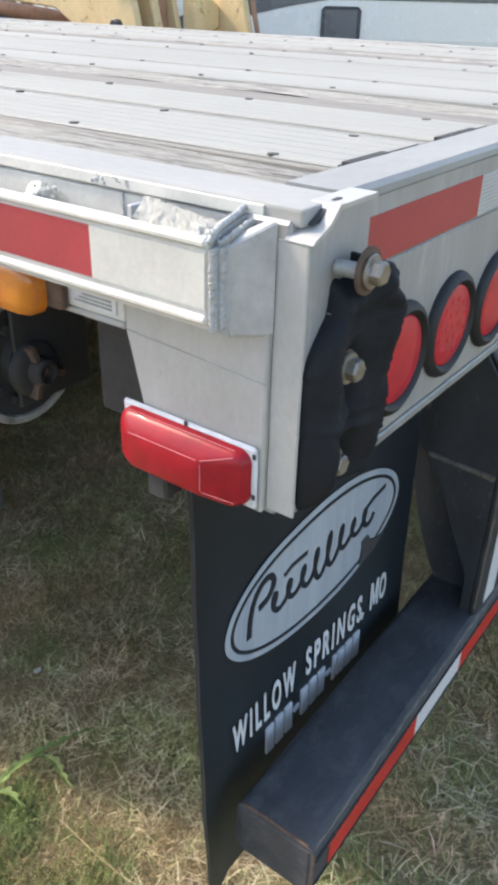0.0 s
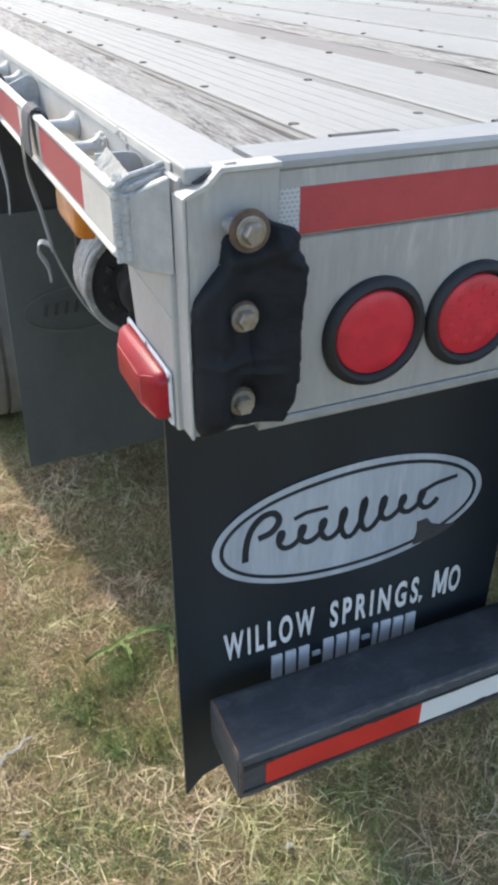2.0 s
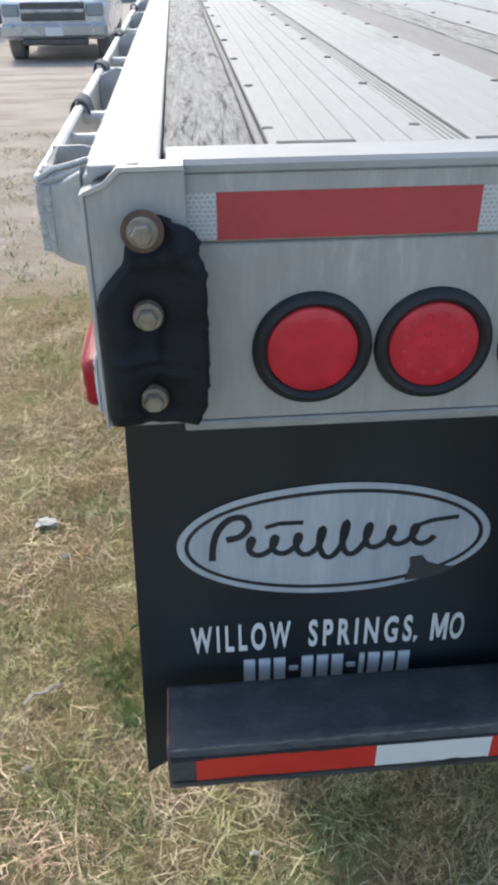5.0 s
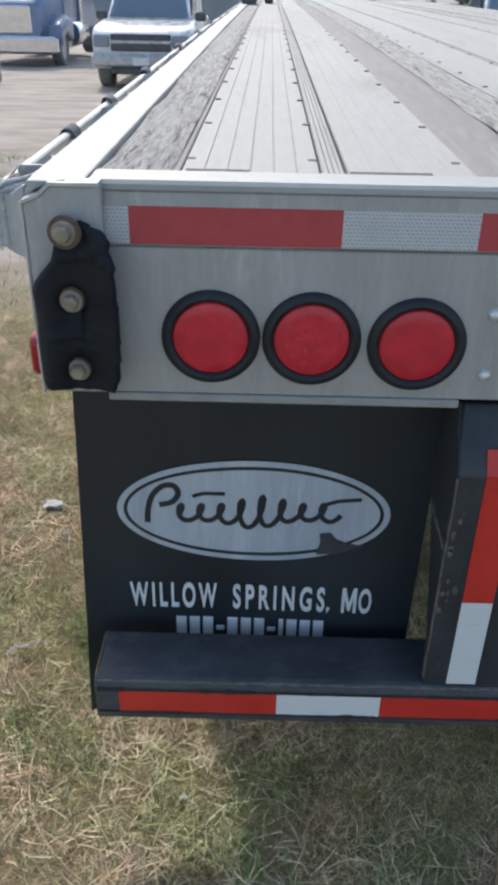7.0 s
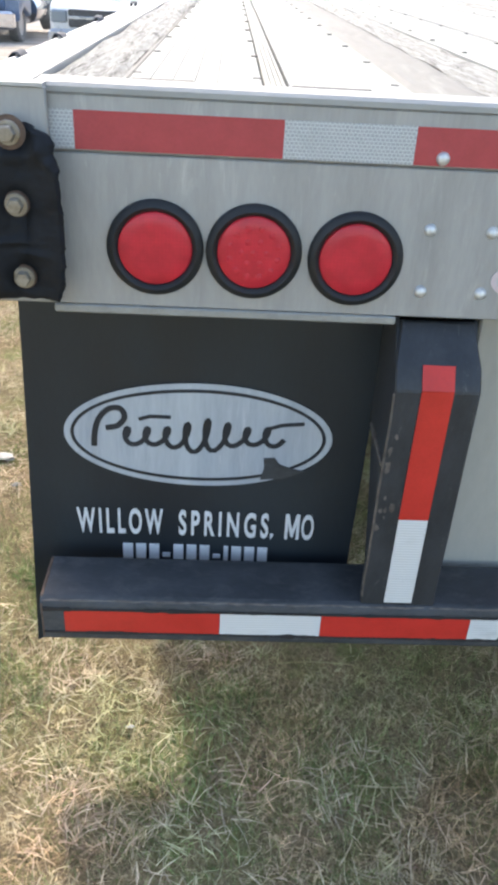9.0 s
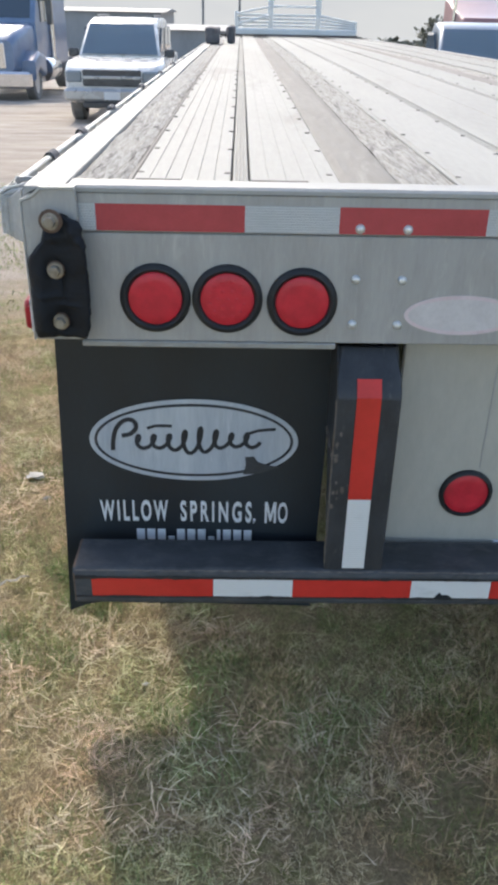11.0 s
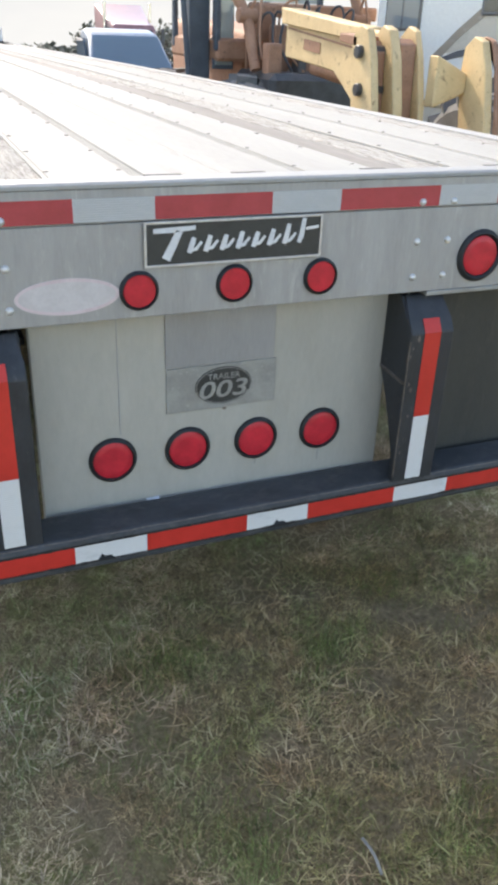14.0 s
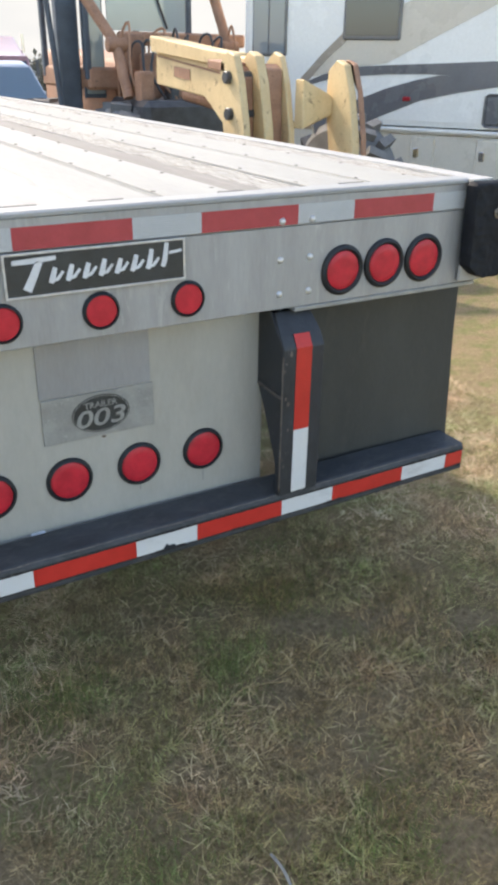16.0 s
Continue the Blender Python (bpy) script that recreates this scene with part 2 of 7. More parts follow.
M["rv_grey"] = surface("motorhome_grey", (0.15, 0.155, 0.17), (0.11, 0.115, 0.125), (0.2, 0.35), 0.0, 40, 1.5, relief=0.01, coat=0.3)
M["paintwhite"] = surface("frame_white", (0.74, 0.75, 0.74), (0.62, 0.63, 0.62), (0.35, 0.5), 0.0, 60, 4, relief=0.05)
M["concrete"] = surface("shed_sheet", (0.26, 0.275, 0.295), (0.20, 0.215, 0.23), (0.5, 0.7), 0.1, 10, 0.6, (1, 1, 0.2))
M["pole"] = surface("grey_pole", (0.22, 0.22, 0.22), (0.15, 0.15, 0.15), (0.6, 0.8), 0.0, 20, 3)
# Leaves greyed to put the distance haze into their colour.
M["leafmat"] = surface("hazed_foliage", (0.17, 0.17, 0.13), (0.11, 0.11, 0.085), (0.6, 0.8), 0.0, 4, 0.8)
M["bark"] = surface("bark", (0.12, 0.09, 0.07), (0.06, 0.045, 0.035), (0.8, 0.95), 0.0, 30, 5, relief=0.6)
M["paper"] = surface("litter_paper", (0.50, 0.49, 0.46), (0.38, 0.37, 0.345), (0.6, 0.8), 0.0, 90, 20)
M["stone"] = surface("pale_stone", (0.31, 0.29, 0.25), (0.20, 0.185, 0.155), (0.8, 0.9), 0.0, 90, 20)


def make_honeycomb():
    m, nt, b = node_material("honeycomb_tape")
    tc = nt.nodes.new("ShaderNodeTexCoord")
    sep = nt.nodes.new("ShaderNodeSeparateXYZ")
    com = nt.nodes.new("ShaderNodeCombineXYZ")
    nt.links.new(tc.outputs["Object"], sep.inputs[0])
    nt.links.new(sep.outputs[0], com.inputs[0])
    nt.links.new(sep.outputs[2], com.inputs[1])
    v = nt.nodes.new("ShaderNodeTexBrick")
    v.offset = 0.5
    for key, val in (("Scale", 1.0), ("Mortar Size", 0.0008), ("Mortar Smooth", 0.8), ("Brick Width", 0.0058), ("Row Height", 0.0048)):
        v.inputs[key].default_value = val
    v.inputs["Color1"].default_value = (0.33, 0.345, 0.355, 1)
    v.inputs["Color2"].default_value = (0.38, 0.39, 0.40, 1)
    v.inputs["Mortar"].default_value = (0.58, 0.59, 0.59, 1)
    nt.links.new(com.outputs[0], v.inputs["Vector"])
    c = v.outputs["Color"]
    big = noise_tex(nt, 14, 5, 0.7)
    c = mixc(nt, ramp(nt, big, [(0.5, (0, 0, 0)), (0.8, (0.6, 0.6, 0.6))]), c, (0.36, 0.37, 0.37))
    nt.links.new(c, b.inputs["Base Color"])
    b.inputs["Roughness"].default_value = 0.4
    bump(nt, b, v.outputs["Fac"], 0.2, 0.0006)
    return m


M["honeycomb"] = make_honeycomb()


def make_ribbed():
    m, nt, b = node_material("ribbed_white_tape")
    tc = nt.nodes.new("ShaderNodeTexCoord")
    w = nt.nodes.new("ShaderNodeTexWave")
    w.bands_direction = "Z"
    w.inputs["Scale"].default_value = 56
    w.inputs["Distortion"].default_value = 0.6
    w.inputs["Detail"].default_value = 2
    nt.links.new(tc.outputs["Object"], w.inputs["Vector"])
    c = ramp(nt, w.outputs["Fac"], [(0.3, (0.57, 0.57, 0.565)), (0.7, (0.68, 0.68, 0.675))])
    grime = noise_tex(nt, 22, 6, 0.7, (0.4, 1, 1))
    c = mixc(nt, ramp(nt, grime, [(0.55, (0, 0, 0)), (0.75, (0.6, 0.6, 0.6))]), c, (0.40, 0.40, 0.40))
    nt.links.new(c, b.inputs["Base Color"])
    b.inputs["Roughness"].default_value = 0.4
    bump(nt, b, w.outputs["Fac"], 0.25, 0.0008)
    return m


M["whitetape_low"] = make_ribbed()


def make_lens(name, base):
    m, nt, b = node_material(name)
    tc = nt.nodes.new("ShaderNodeTexCoord")
    v = nt.nodes.new("ShaderNodeTexVoronoi")
    v.inputs["Scale"].default_value = 190
    v.inputs["Randomness"].default_value = 0.05
    nt.links.new(tc.outputs["Object"], v.inputs["Vector"])
    big = noise_tex(nt, 26, 4, 0.6)
    c = ramp(nt, big, [(0.35, tuple(x * 0.72 for x in base)), (0.65, base)])
    nt.links.new(mixc(nt, ramp(nt, v.outputs["Distance"], [(0.2, (0, 0, 0)), (0.9, (0.35, 0.35, 0.35))]), c, tuple(x * 0.6 for x in base)), b.inputs["Base Color"])
    b.inputs["Roughness"].default_value = 0.38
    b.inputs["Coat Weight"].default_value = 0.12
    b.inputs["Specular IOR Level"].default_value = 0.3
    bump(nt, b, v.outputs["Distance"], 0.12, 0.0006)
    return m


M["lens"] = make_lens("red_lens", (0.62, 0.030, 0.048))
M["lens_soft"] = make_lens("red_marker_lens", (0.38, 0.010, 0.022))


def make_wood():
    m, nt, b = node_material("weathered_wood")
    grain = noise_tex(nt, 130, 9, 0.8, (1.0, 0.085, 1.0), 0.35)
    crack = noise_tex(nt, 40, 10, 0.8, (1.0, 0.09, 1.0), 0.4)
    chip = noise_tex(nt, 70, 7, 0.8, (1.0, 0.3, 1.0), 0.1)
    big = noise_tex(nt, 3.0, 5, 0.6)
    c = ramp(nt, grain, [(0.36, (0.15, 0.14, 0.122)), (0.48, (0.33, 0.318, 0.288)), (0.62, (0.52, 0.50, 0.46))])
    c = mixc(nt, ramp(nt, big, [(0.4, (0, 0, 0)), (0.7, (0.6, 0.6, 0.6))]), c, (0.37, 0.35, 0.31))
    c = mixc(nt, ramp(nt, crack, [(0.55, (0, 0, 0)), (0.62, (0.9, 0.9, 0.9))]), c, (0.07, 0.06, 0.05))
    c = mixc(nt, ramp(nt, chip, [(0.57, (0, 0, 0)), (0.63, (0.8, 0.8, 0.8))]), c, (0.09, 0.082, 0.07))
    nt.links.new(c, b.inputs["Base Color"])
    b.inputs["Roughness"].default_value = 0.9
    bump(nt, b, mixc(nt, 0.5, grain, crack), 1.0, 0.008)
    return m


M["wood"] = make_wood()
M["wornwood"] = surface("worn_grey_board", (0.27, 0.255, 0.23), (0.20, 0.188, 0.168), (0.7, 0.9), 0.0, 60, 5, (1, 0.1, 1), (0.33, 0.315, 0.275), (0.56, 0.75), 0.3)


def worn_shade_patch(nt, sep):
    """1 in a ragged patch about (1.75, -0.6), 0 outside: worn soil, darkened for shade too."""
    d = nt.nodes.new("ShaderNodeVectorMath")
    d.operation = "DISTANCE"
    d.inputs[1].default_value = (1.75, -0.55, 0)
    tc = nt.nodes.new("ShaderNodeTexCoord")
    nt.links.new(tc.outputs["Object"], d.inputs[0])
    w = nt.nodes.new("ShaderNodeMath")
    w.operation = "MULTIPLY_ADD"
    w.inputs[1].default_value = 0.9
    nt.links.new(noise_tex(nt, 2.6, 6, 0.7), w.inputs[0])
    nt.links.new(d.outputs["Value"], w.inputs[2])
    r = nt.nodes.new("ShaderNodeMapRange")
    r.inputs["From Min"].default_value, r.inputs["From Max"].default_value = 1.65, 1.15
    nt.links.new(w.outputs[0], r.inputs["Value"])
    return r.outputs[0]


def make_ground():
    m, nt, b = node_material("yard_ground")
    tc = nt.nodes.new("ShaderNodeTexCoord")
    sep = nt.nodes.new("ShaderNodeSeparateXYZ")
    nt.links.new(tc.outputs["Object"], sep.inputs[0])
    a = noise_tex(nt, 1.6, 7, 0.65)
    f1 = noise_tex(nt, 55, 6, 0.75)
    f2 = noise_tex(nt, 6, 6, 0.7)
    thatch = ramp(nt, f1, [(0.30, (0.105, 0.068, 0.034)), (0.5, (0.26, 0.188, 0.098)), (0.70, (0.48, 0.37, 0.21))])
    f3 = noise_tex(nt, 210, 5, 0.75, (1, 0.6, 1), 0.5)
    thatch = mixc(nt, 0.55, thatch, ramp(nt, f3, [(0.36, (0.04, 0.026, 0.013)), (0.5, (0.25, 0.178, 0.095)), (0.64, (0.60, 0.47, 0.28))]))
    green = ramp(nt, f1, [(0.3, (0.09, 0.10, 0.025)), (0.7, (0.24, 0.25, 0.075))])
    lawn = mixc(nt, ramp(nt, f2, [(0.45, (0, 0, 0)), (0.62, (0.8, 0.8, 0.8))]), thatch, green)
    # a worn brown patch where the thatch is thin, darkened too for tail shade
    lawn = mixc(nt, worn_shade_patch(nt, sep), lawn, ramp(nt, f1, [(0.3, (0.105, 0.070, 0.034)), (0.55, (0.24, 0.172, 0.090)), (0.75, (0.40, 0.305, 0.17))]))
    dirt = ramp(nt, noise_tex(nt, 0.9, 8, 0.65, (1, 2.2, 1)), [(0.3, (0.24, 0.20, 0.165)), (0.5, (0.42, 0.365, 0.31)), (0.7, (0.54, 0.485, 0.425))])
    dirt = mixc(nt, 0.35, dirt, ramp(nt, f1, [(0.3, (0.12, 0.1, 0.08)), (0.7, (0.42, 0.37, 0.31))]))
    # the lawn gives way to bare yard further along and to the left
    add = nt.nodes.new("ShaderNodeMath")
    add.operation = "MULTIPLY_ADD"
    add.inputs[1].default_value = -0.55
    nt.links.new(sep.outputs[0], add.inputs[0])
    nt.links.new(sep.outputs[1], add.inputs[2])
    wob = nt.nodes.new("ShaderNodeMath")
    wob.operation = "MULTIPLY_ADD"
    wob.inputs[1].default_value = 3.4
    nt.links.new(a, wob.inputs[0])
    nt.links.new(add.outputs[0], wob.inputs[2])
    rng = nt.nodes.new("ShaderNodeMapRange")
    rng.inputs["From Min"].default_value, rng.inputs["From Max"].default_value = 4.6, 6.4
    nt.links.new(wob.outputs[0], rng.inputs["Value"])
    nt.links.new(mixc(nt, rng.outputs[0], lawn, dirt), b.inputs["Base Color"])
    b.inputs["Roughness"].default_value = 0.95
    bump(nt, b, f1, 0.8, 0.02)
    return m


M["ground"] = make_ground()


def make_blades(name, cols):
    m, nt, b = node_material(name)
    g = nt.nodes.new("ShaderNodeNewGeometry")
    c = ramp(nt, g.outputs["Random Per Island"], cols)
    n = noise_tex(nt, 17, 5, 0.65)
    c = mixc(nt, 0.30, c, ramp(nt, n, [(0.38, tuple(x * 0.8 for x in cols[0][1])), (0.52, cols[1][1]), (0.66, cols[-1][1])]))
    tint = ramp(nt, noise_tex(nt, 5.5, 6, 0.7, (1, 1, 1), 0.8), [(0.34, (0.60, 0.55, 0.43)), (0.46, (0.98, 0.95, 0.84)), (0.56, (1.1, 1.09, 1.06)), (0.68, (1.35, 1.32, 1.27))])
    c = mixc(nt, 1.0, c, tint, "MULTIPLY")
    hue = ramp(nt, noise_tex(nt, 3.1, 5, 0.65, (1, 1, 1), 0.6), [(0.36, (0.80, 0.98, 0.74)), (0.50, (1.0, 1.0, 1.0)), (0.62, (1.10, 0.95, 0.95))])
    c = mixc(nt, 1.0, c, hue, "MULTIPLY")
    # blades in the patch are darkened with it, for wear and shade
    c = mixc(nt, worn_shade_patch(nt, None), c, mixc(nt, 1.0, c, (0.84, 0.77, 0.60), "MULTIPLY"))
    nt.links.new(c, b.inputs["Base Color"])
    b.inputs["Roughness"].default_value = 0.75
    return m


M["straw"] = make_blades("dry_blades", [(0.0, (0.055, 0.038, 0.022)), (0.32, (0.24, 0.180, 0.102)), (0.65, (0.60, 0.485, 0.30)), (1.0, (0.95, 0.80, 0.52))])
M["palestraw"] = make_blades("pale_straw", [(0.0, (0.20, 0.135, 0.095)), (0.4, (0.50, 0.40, 0.285)), (0.7, (0.68, 0.57, 0.41)), (1.0, (0.92, 0.80, 0.58))])
M["green"] = make_blades("green_blades", [(0.0, (0.075, 0.110, 0.032)), (0.5, (0.18, 0.235, 0.080)), (1.0, (0.37, 0.42, 0.17))])


def make_glass(name, tint):
    m, nt, b = node_material(name)
    b.inputs["Base Color"].default_value = (*tint, 1)
    b.inputs["Roughness"].default_value = 0.04
    b.inputs["Specular IOR Level"].default_value = 0.8
    b.inputs["Coat Weight"].default_value = 0.6
    n = noise_tex(nt, 1.5, 2, 0.5)
    bump(nt, b, n, 0.03, 0.01)
    return m


M["glass"] = make_glass("dark_window", (0.035, 0.055, 0.075))
# Windscreen base paled blue to stand in for reflected sky.
M["skywin"] = make_glass("sky_reflecting_window", (0.22, 0.30, 0.37))
M["cabglass"] = make_glass("cab_glass", (0.30, 0.36, 0.36))
M["greywin"] = make_glass("grey_window", (0.20, 0.24, 0.27))

# ---------------------------------------------------------------- mesh helpers
WORLD = {}


def thing(name, loc, label, category, group="", kind=""):
    ob = new(name)
    ob.empty_display_size = 0.1
    ob.location = loc
    WORLD[ob.name] = Matrix.Translation(loc)
    return tagged(ob, label, category, group, kind)


def to_mesh(name, bm, mat, smooth=False):
    me = bpy.data.meshes.new(name)
    bmesh.ops.recalc_face_normals(bm, faces=bm.faces)
    bm.to_mesh(me)
    bm.free()
    me.materials.append(mat)
    if smooth:
        me.polygons.foreach_set("use_smooth", [True] * len(me.polygons))
        me.set_sharp_from_angle(angle=radians(38))
    return me


def part(name, bm, mat, parent, label="", smooth=False, loc=None, rot=(0, 0, 0)):
    me = bm if isinstance(bm, bpy.types.Mesh) else to_mesh(name, bm, mat, smooth)
    ob = new(name, me)
    m = pose(*loc, *rot) if loc else Matrix()
    if parent is not None:
        ob.parent = parent
        ob.matrix_parent_inverse = WORLD[parent.name].inverted()
    ob.matrix_basis = m
    WORLD[ob.name] = m
    if label:
        tagged(ob, label)
    return ob


def structure(name, bm, mat, label, category, smooth=False):
    ob = new(name, to_mesh(name, bm, mat, smooth))
    WORLD[ob.name] = Matrix()
    return tagged(ob, label, category, "", "structure")


def box(x0, x1, y0, y1, z0, z1, bevel=0.0, seg=1, bm=None, m=None):
    own = bmesh.new()
    bmesh.ops.create_cube(own, size=1)
    for v in own.verts:
        v.co = Vector(((x0 + x1) / 2 + v.co.x * (x1 - x0), (y0 + y1) / 2 + v.co.y * (y1 - y0), (z0 + z1) / 2 + v.co.z * (z1 - z0)))
    if bevel:
        bmesh.ops.bevel(own, geom=own.edges[:], offset=bevel, segments=seg, affect="EDGES", profile=0.6)
    if m is not None:
        own.transform(m)
    return join(bm, own)


def join(bm, own):
    if bm is None:
        return own
    me = bpy.data.meshes.new("tmp")
    own.to_mesh(me)
    own.free()
    bm.from_mesh(me)
    bpy.data.meshes.remove(me)
    return bm


def prism(points, axis, a, b, bevel=0.0, bm=None, m=None):
    """A polygon drawn in the two other axes and extruded along axis from a to b."""
    own = bmesh.new()
    def place(p, h):
        return {"x": (h, p[0], p[1]), "y": (p[0], h, p[1]), "z": (p[0], p[1], h)}[axis]
    lo = [own.verts.new(place(p, a)) for p in points]
    hi = [own.verts.new(place(p, b)) for p in points]
    n = len(points)
    own.faces.new(lo)
    own.faces.new(hi[::-1])
    for i in range(n):
        own.faces.new((lo[i], hi[i], hi[(i + 1) % n], lo[(i + 1) % n]))
    bmesh.ops.recalc_face_normals(own, faces=own.faces)
    if bevel:
        bmesh.ops.bevel(own, geom=own.edges[:], offset=bevel, segments=1, affect="EDGES")
    if m is not None:
        own.transform(m)
    return join(bm, own)


def lathe(profile, segs=32, m=None, bm=None):
    """A profile of (radius, height) turned about z."""
    own = bmesh.new()
    rings = []
    for r, h in profile:
        if r < 1e-6:
            rings.append([own.verts.new((0, 0, h))])
        else:
            rings.append([own.verts.new((r * math.cos(2 * math.pi * i / segs), r * math.sin(2 * math.pi * i / segs), h)) for i in range(segs)])
    for p, q in zip(rings, rings[1:]):
        for i in range(segs):
            j = (i + 1) % segs
            if len(p) == 1 and len(q) > 1:
                own.faces.new((p[0], q[i], q[j]))
            elif len(q) == 1 and len(p) > 1:
                own.faces.new((p[i], p[j], q[0]))
            elif len(p) > 1:
                own.faces.new((p[i], p[j], q[j], q[i]))
    if m is not None:
        own.transform(m)
    return join(bm, own)


def rod(a, b, r, segs=12, bm=None):
    a, b = Vector(a), Vector(b)
    d = b - a
    m = Matrix.Translation(a) @ d.to_track_quat("Z", "Y").to_matrix().to_4x4()
    return lathe([(0, 0), (r * 0.85, 0), (r, r * 0.15), (r, d.length - r * 0.15), (r * 0.85, d.length), (0, d.length)], segs, m, bm)


def tube(points, r, segs=8, bm=None):
    """One round tube swept along the points."""
    own = bmesh.new()
    q = [Vector(p) for p in points]
    up, rings = None, []
    for i, p in enumerate(q):
        d = (q[min(i + 1, len(q) - 1)] - q[max(i - 1, 0)]).normalized()
        if up is None:
            up = d.orthogonal().normalized()
        up = (up - d * up.dot(d)).normalized()
        s = d.cross(up)
        rings.append([own.verts.new(p + r * (up * math.cos(2 * math.pi * k / segs) + s * math.sin(2 * math.pi * k / segs))) for k in range(segs)])
    for a, c in zip(rings, rings[1:]):
        for k in range(segs):
            own.faces.new((a[k], a[(k + 1) % segs], c[(k + 1) % segs], c[k]))
    own.faces.new(rings[0][::-1])
    own.faces.new(rings[-1])
    return join(bm, own)


def ribbon(points, across, thick, bm=None):
    """A strap: points on its middle line, a width vector, a thickness vector."""
    own = bmesh.new()
    w, h = Vector(across) / 2, Vector(thick) / 2
    rows = []
    for p in points:
        p = Vector(p)
        rows.append([own.verts.new(p + s * w + t * h) for s, t in ((-1, -1), (1, -1), (1, 1), (-1, 1))])
    for p, q in zip(rows, rows[1:]):
        for i in range(4):
            own.faces.new((p[i], p[(i + 1) % 4], q[(i + 1) % 4], q[i]))
    own.faces.new(rows[0])
    own.faces.new(rows[-1][::-1])
    return join(bm, own)


def ellipse(cx, cz, rx, rz, y0, y1, n=64, inner=0.0, bm=None):
    """A thin plate, or a ring where inner is given, facing -y."""
    own = bmesh.new()
    def ring(k, y):
        return [own.verts.new((cx + k * rx * math.cos(2 * math.pi * i / n), y, cz + (k * rz if not inner or k == 1 else rz - (1 - k) * rx * 1.0) * math.sin(2 * math.pi * i / n))) for i in range(n)]
    o0, o1 = ring(1, y0), ring(1, y1)
    for i in range(n):
        j = (i + 1) % n
        own.faces.new((o0[i], o1[i], o1[j], o0[j]))
    if inner:
        i0, i1 = ring(inner, y0), ring(inner, y1)
        for i in range(n):
            j = (i + 1) % n
            own.faces.new((o0[i], o0[j], i0[j], i0[i]))
            own.faces.new((o1[i], i1[i], i1[j], o1[j]))
            own.faces.new((i0[i], i0[j], i1[j], i1[i]))
    else:
        prev = o0
        for k in (0.85, 0.7, 0.55, 0.4, 0.25, 0.1):
            cur = ring(k, y0)
            for i in range(n):
                own.faces.new((prev[i], prev[(i + 1) % n], cur[(i + 1) % n], cur[i]))
            prev = cur
        own.faces.new(prev)
        own.faces.new(o1[::-1])
    return join(bm, own)


def lettering(text, x0, x1, z0, z1, y, mat, parent, name="lettering", bold=0.0, label="", spacing=1.0, slant=0.0):
    """Raised letters facing -y that fill the given rectangle."""
    cu = bpy.data.curves.new(name, "FONT")
    cu.body = text
    cu.extrude = 0.002
    cu.offset = bold
    cu.space_word = 1.25
    cu.space_character = spacing
    tmp = new("tmp_text", cu)
    dg = bpy.context.evaluated_depsgraph_get()
    me = bpy.data.meshes.new_from_object(tmp.evaluated_get(dg))
    bpy.data.objects.remove(tmp)
    tri = bmesh.new()
    tri.from_mesh(me)
    bmesh.ops.triangulate(tri, faces=tri.faces[:])
    tri.to_mesh(me)
    tri.free()
    n = len(me.vertices)
    co = np.empty(n * 3)
    me.vertices.foreach_get("co", co)
    co = co.reshape(n, 3)
    co[:, 0] += slant * co[:, 1]
    lo, hi = co.min(0), co.max(0)
    out = np.empty_like(co)
    out[:, 0] = x0 + (co[:, 0] - lo[0]) / (hi[0] - lo[0]) * (x1 - x0)
    out[:, 2] = z0 + (co[:, 1] - lo[1]) / (hi[1] - lo[1]) * (z1 - z0)
    out[:, 1] = y - np.where(co[:, 2] > 0, 0.0012, 0.0)
    me.vertices.foreach_set("co", out.ravel())
    me.polygons.foreach_set("use_smooth", [False] * len(me.polygons))
    me.materials.clear()
    me.materials.append(mat)
    return part(name, me, mat, parent, label)


def glide(pts, n=6):
    """A smooth line through the points."""
    q = [Vector(p) for p in pts]
    out = []
    for i in range(len(q) - 1):
        p0, p1, p2, p3 = q[max(0, i - 1)], q[i], q[i + 1], q[min(len(q) - 1, i + 2)]
        for j in range(n):
            u = j / n
            out.append(tuple(0.5 * (2 * p1 + (p2 - p0) * u + (2 * p0 - 5 * p1 + 4 * p2 - p3) * u * u + (3 * p1 - p0 - 3 * p2 + p3) * u ** 3)))
    return out + [tuple(q[-1])]


FACING = Matrix.Rotation(radians(90), 4, "X")  # turns the lathe's +z to -y

# ---------------------------------------------------------------- ground
SLOPE = math.tan(radians(1.9))


def ground_z(x, y):
    return -max(0.0, y - 1.2) * SLOPE * min(1.0, max(0.0, y - 1.2) / 3.0)


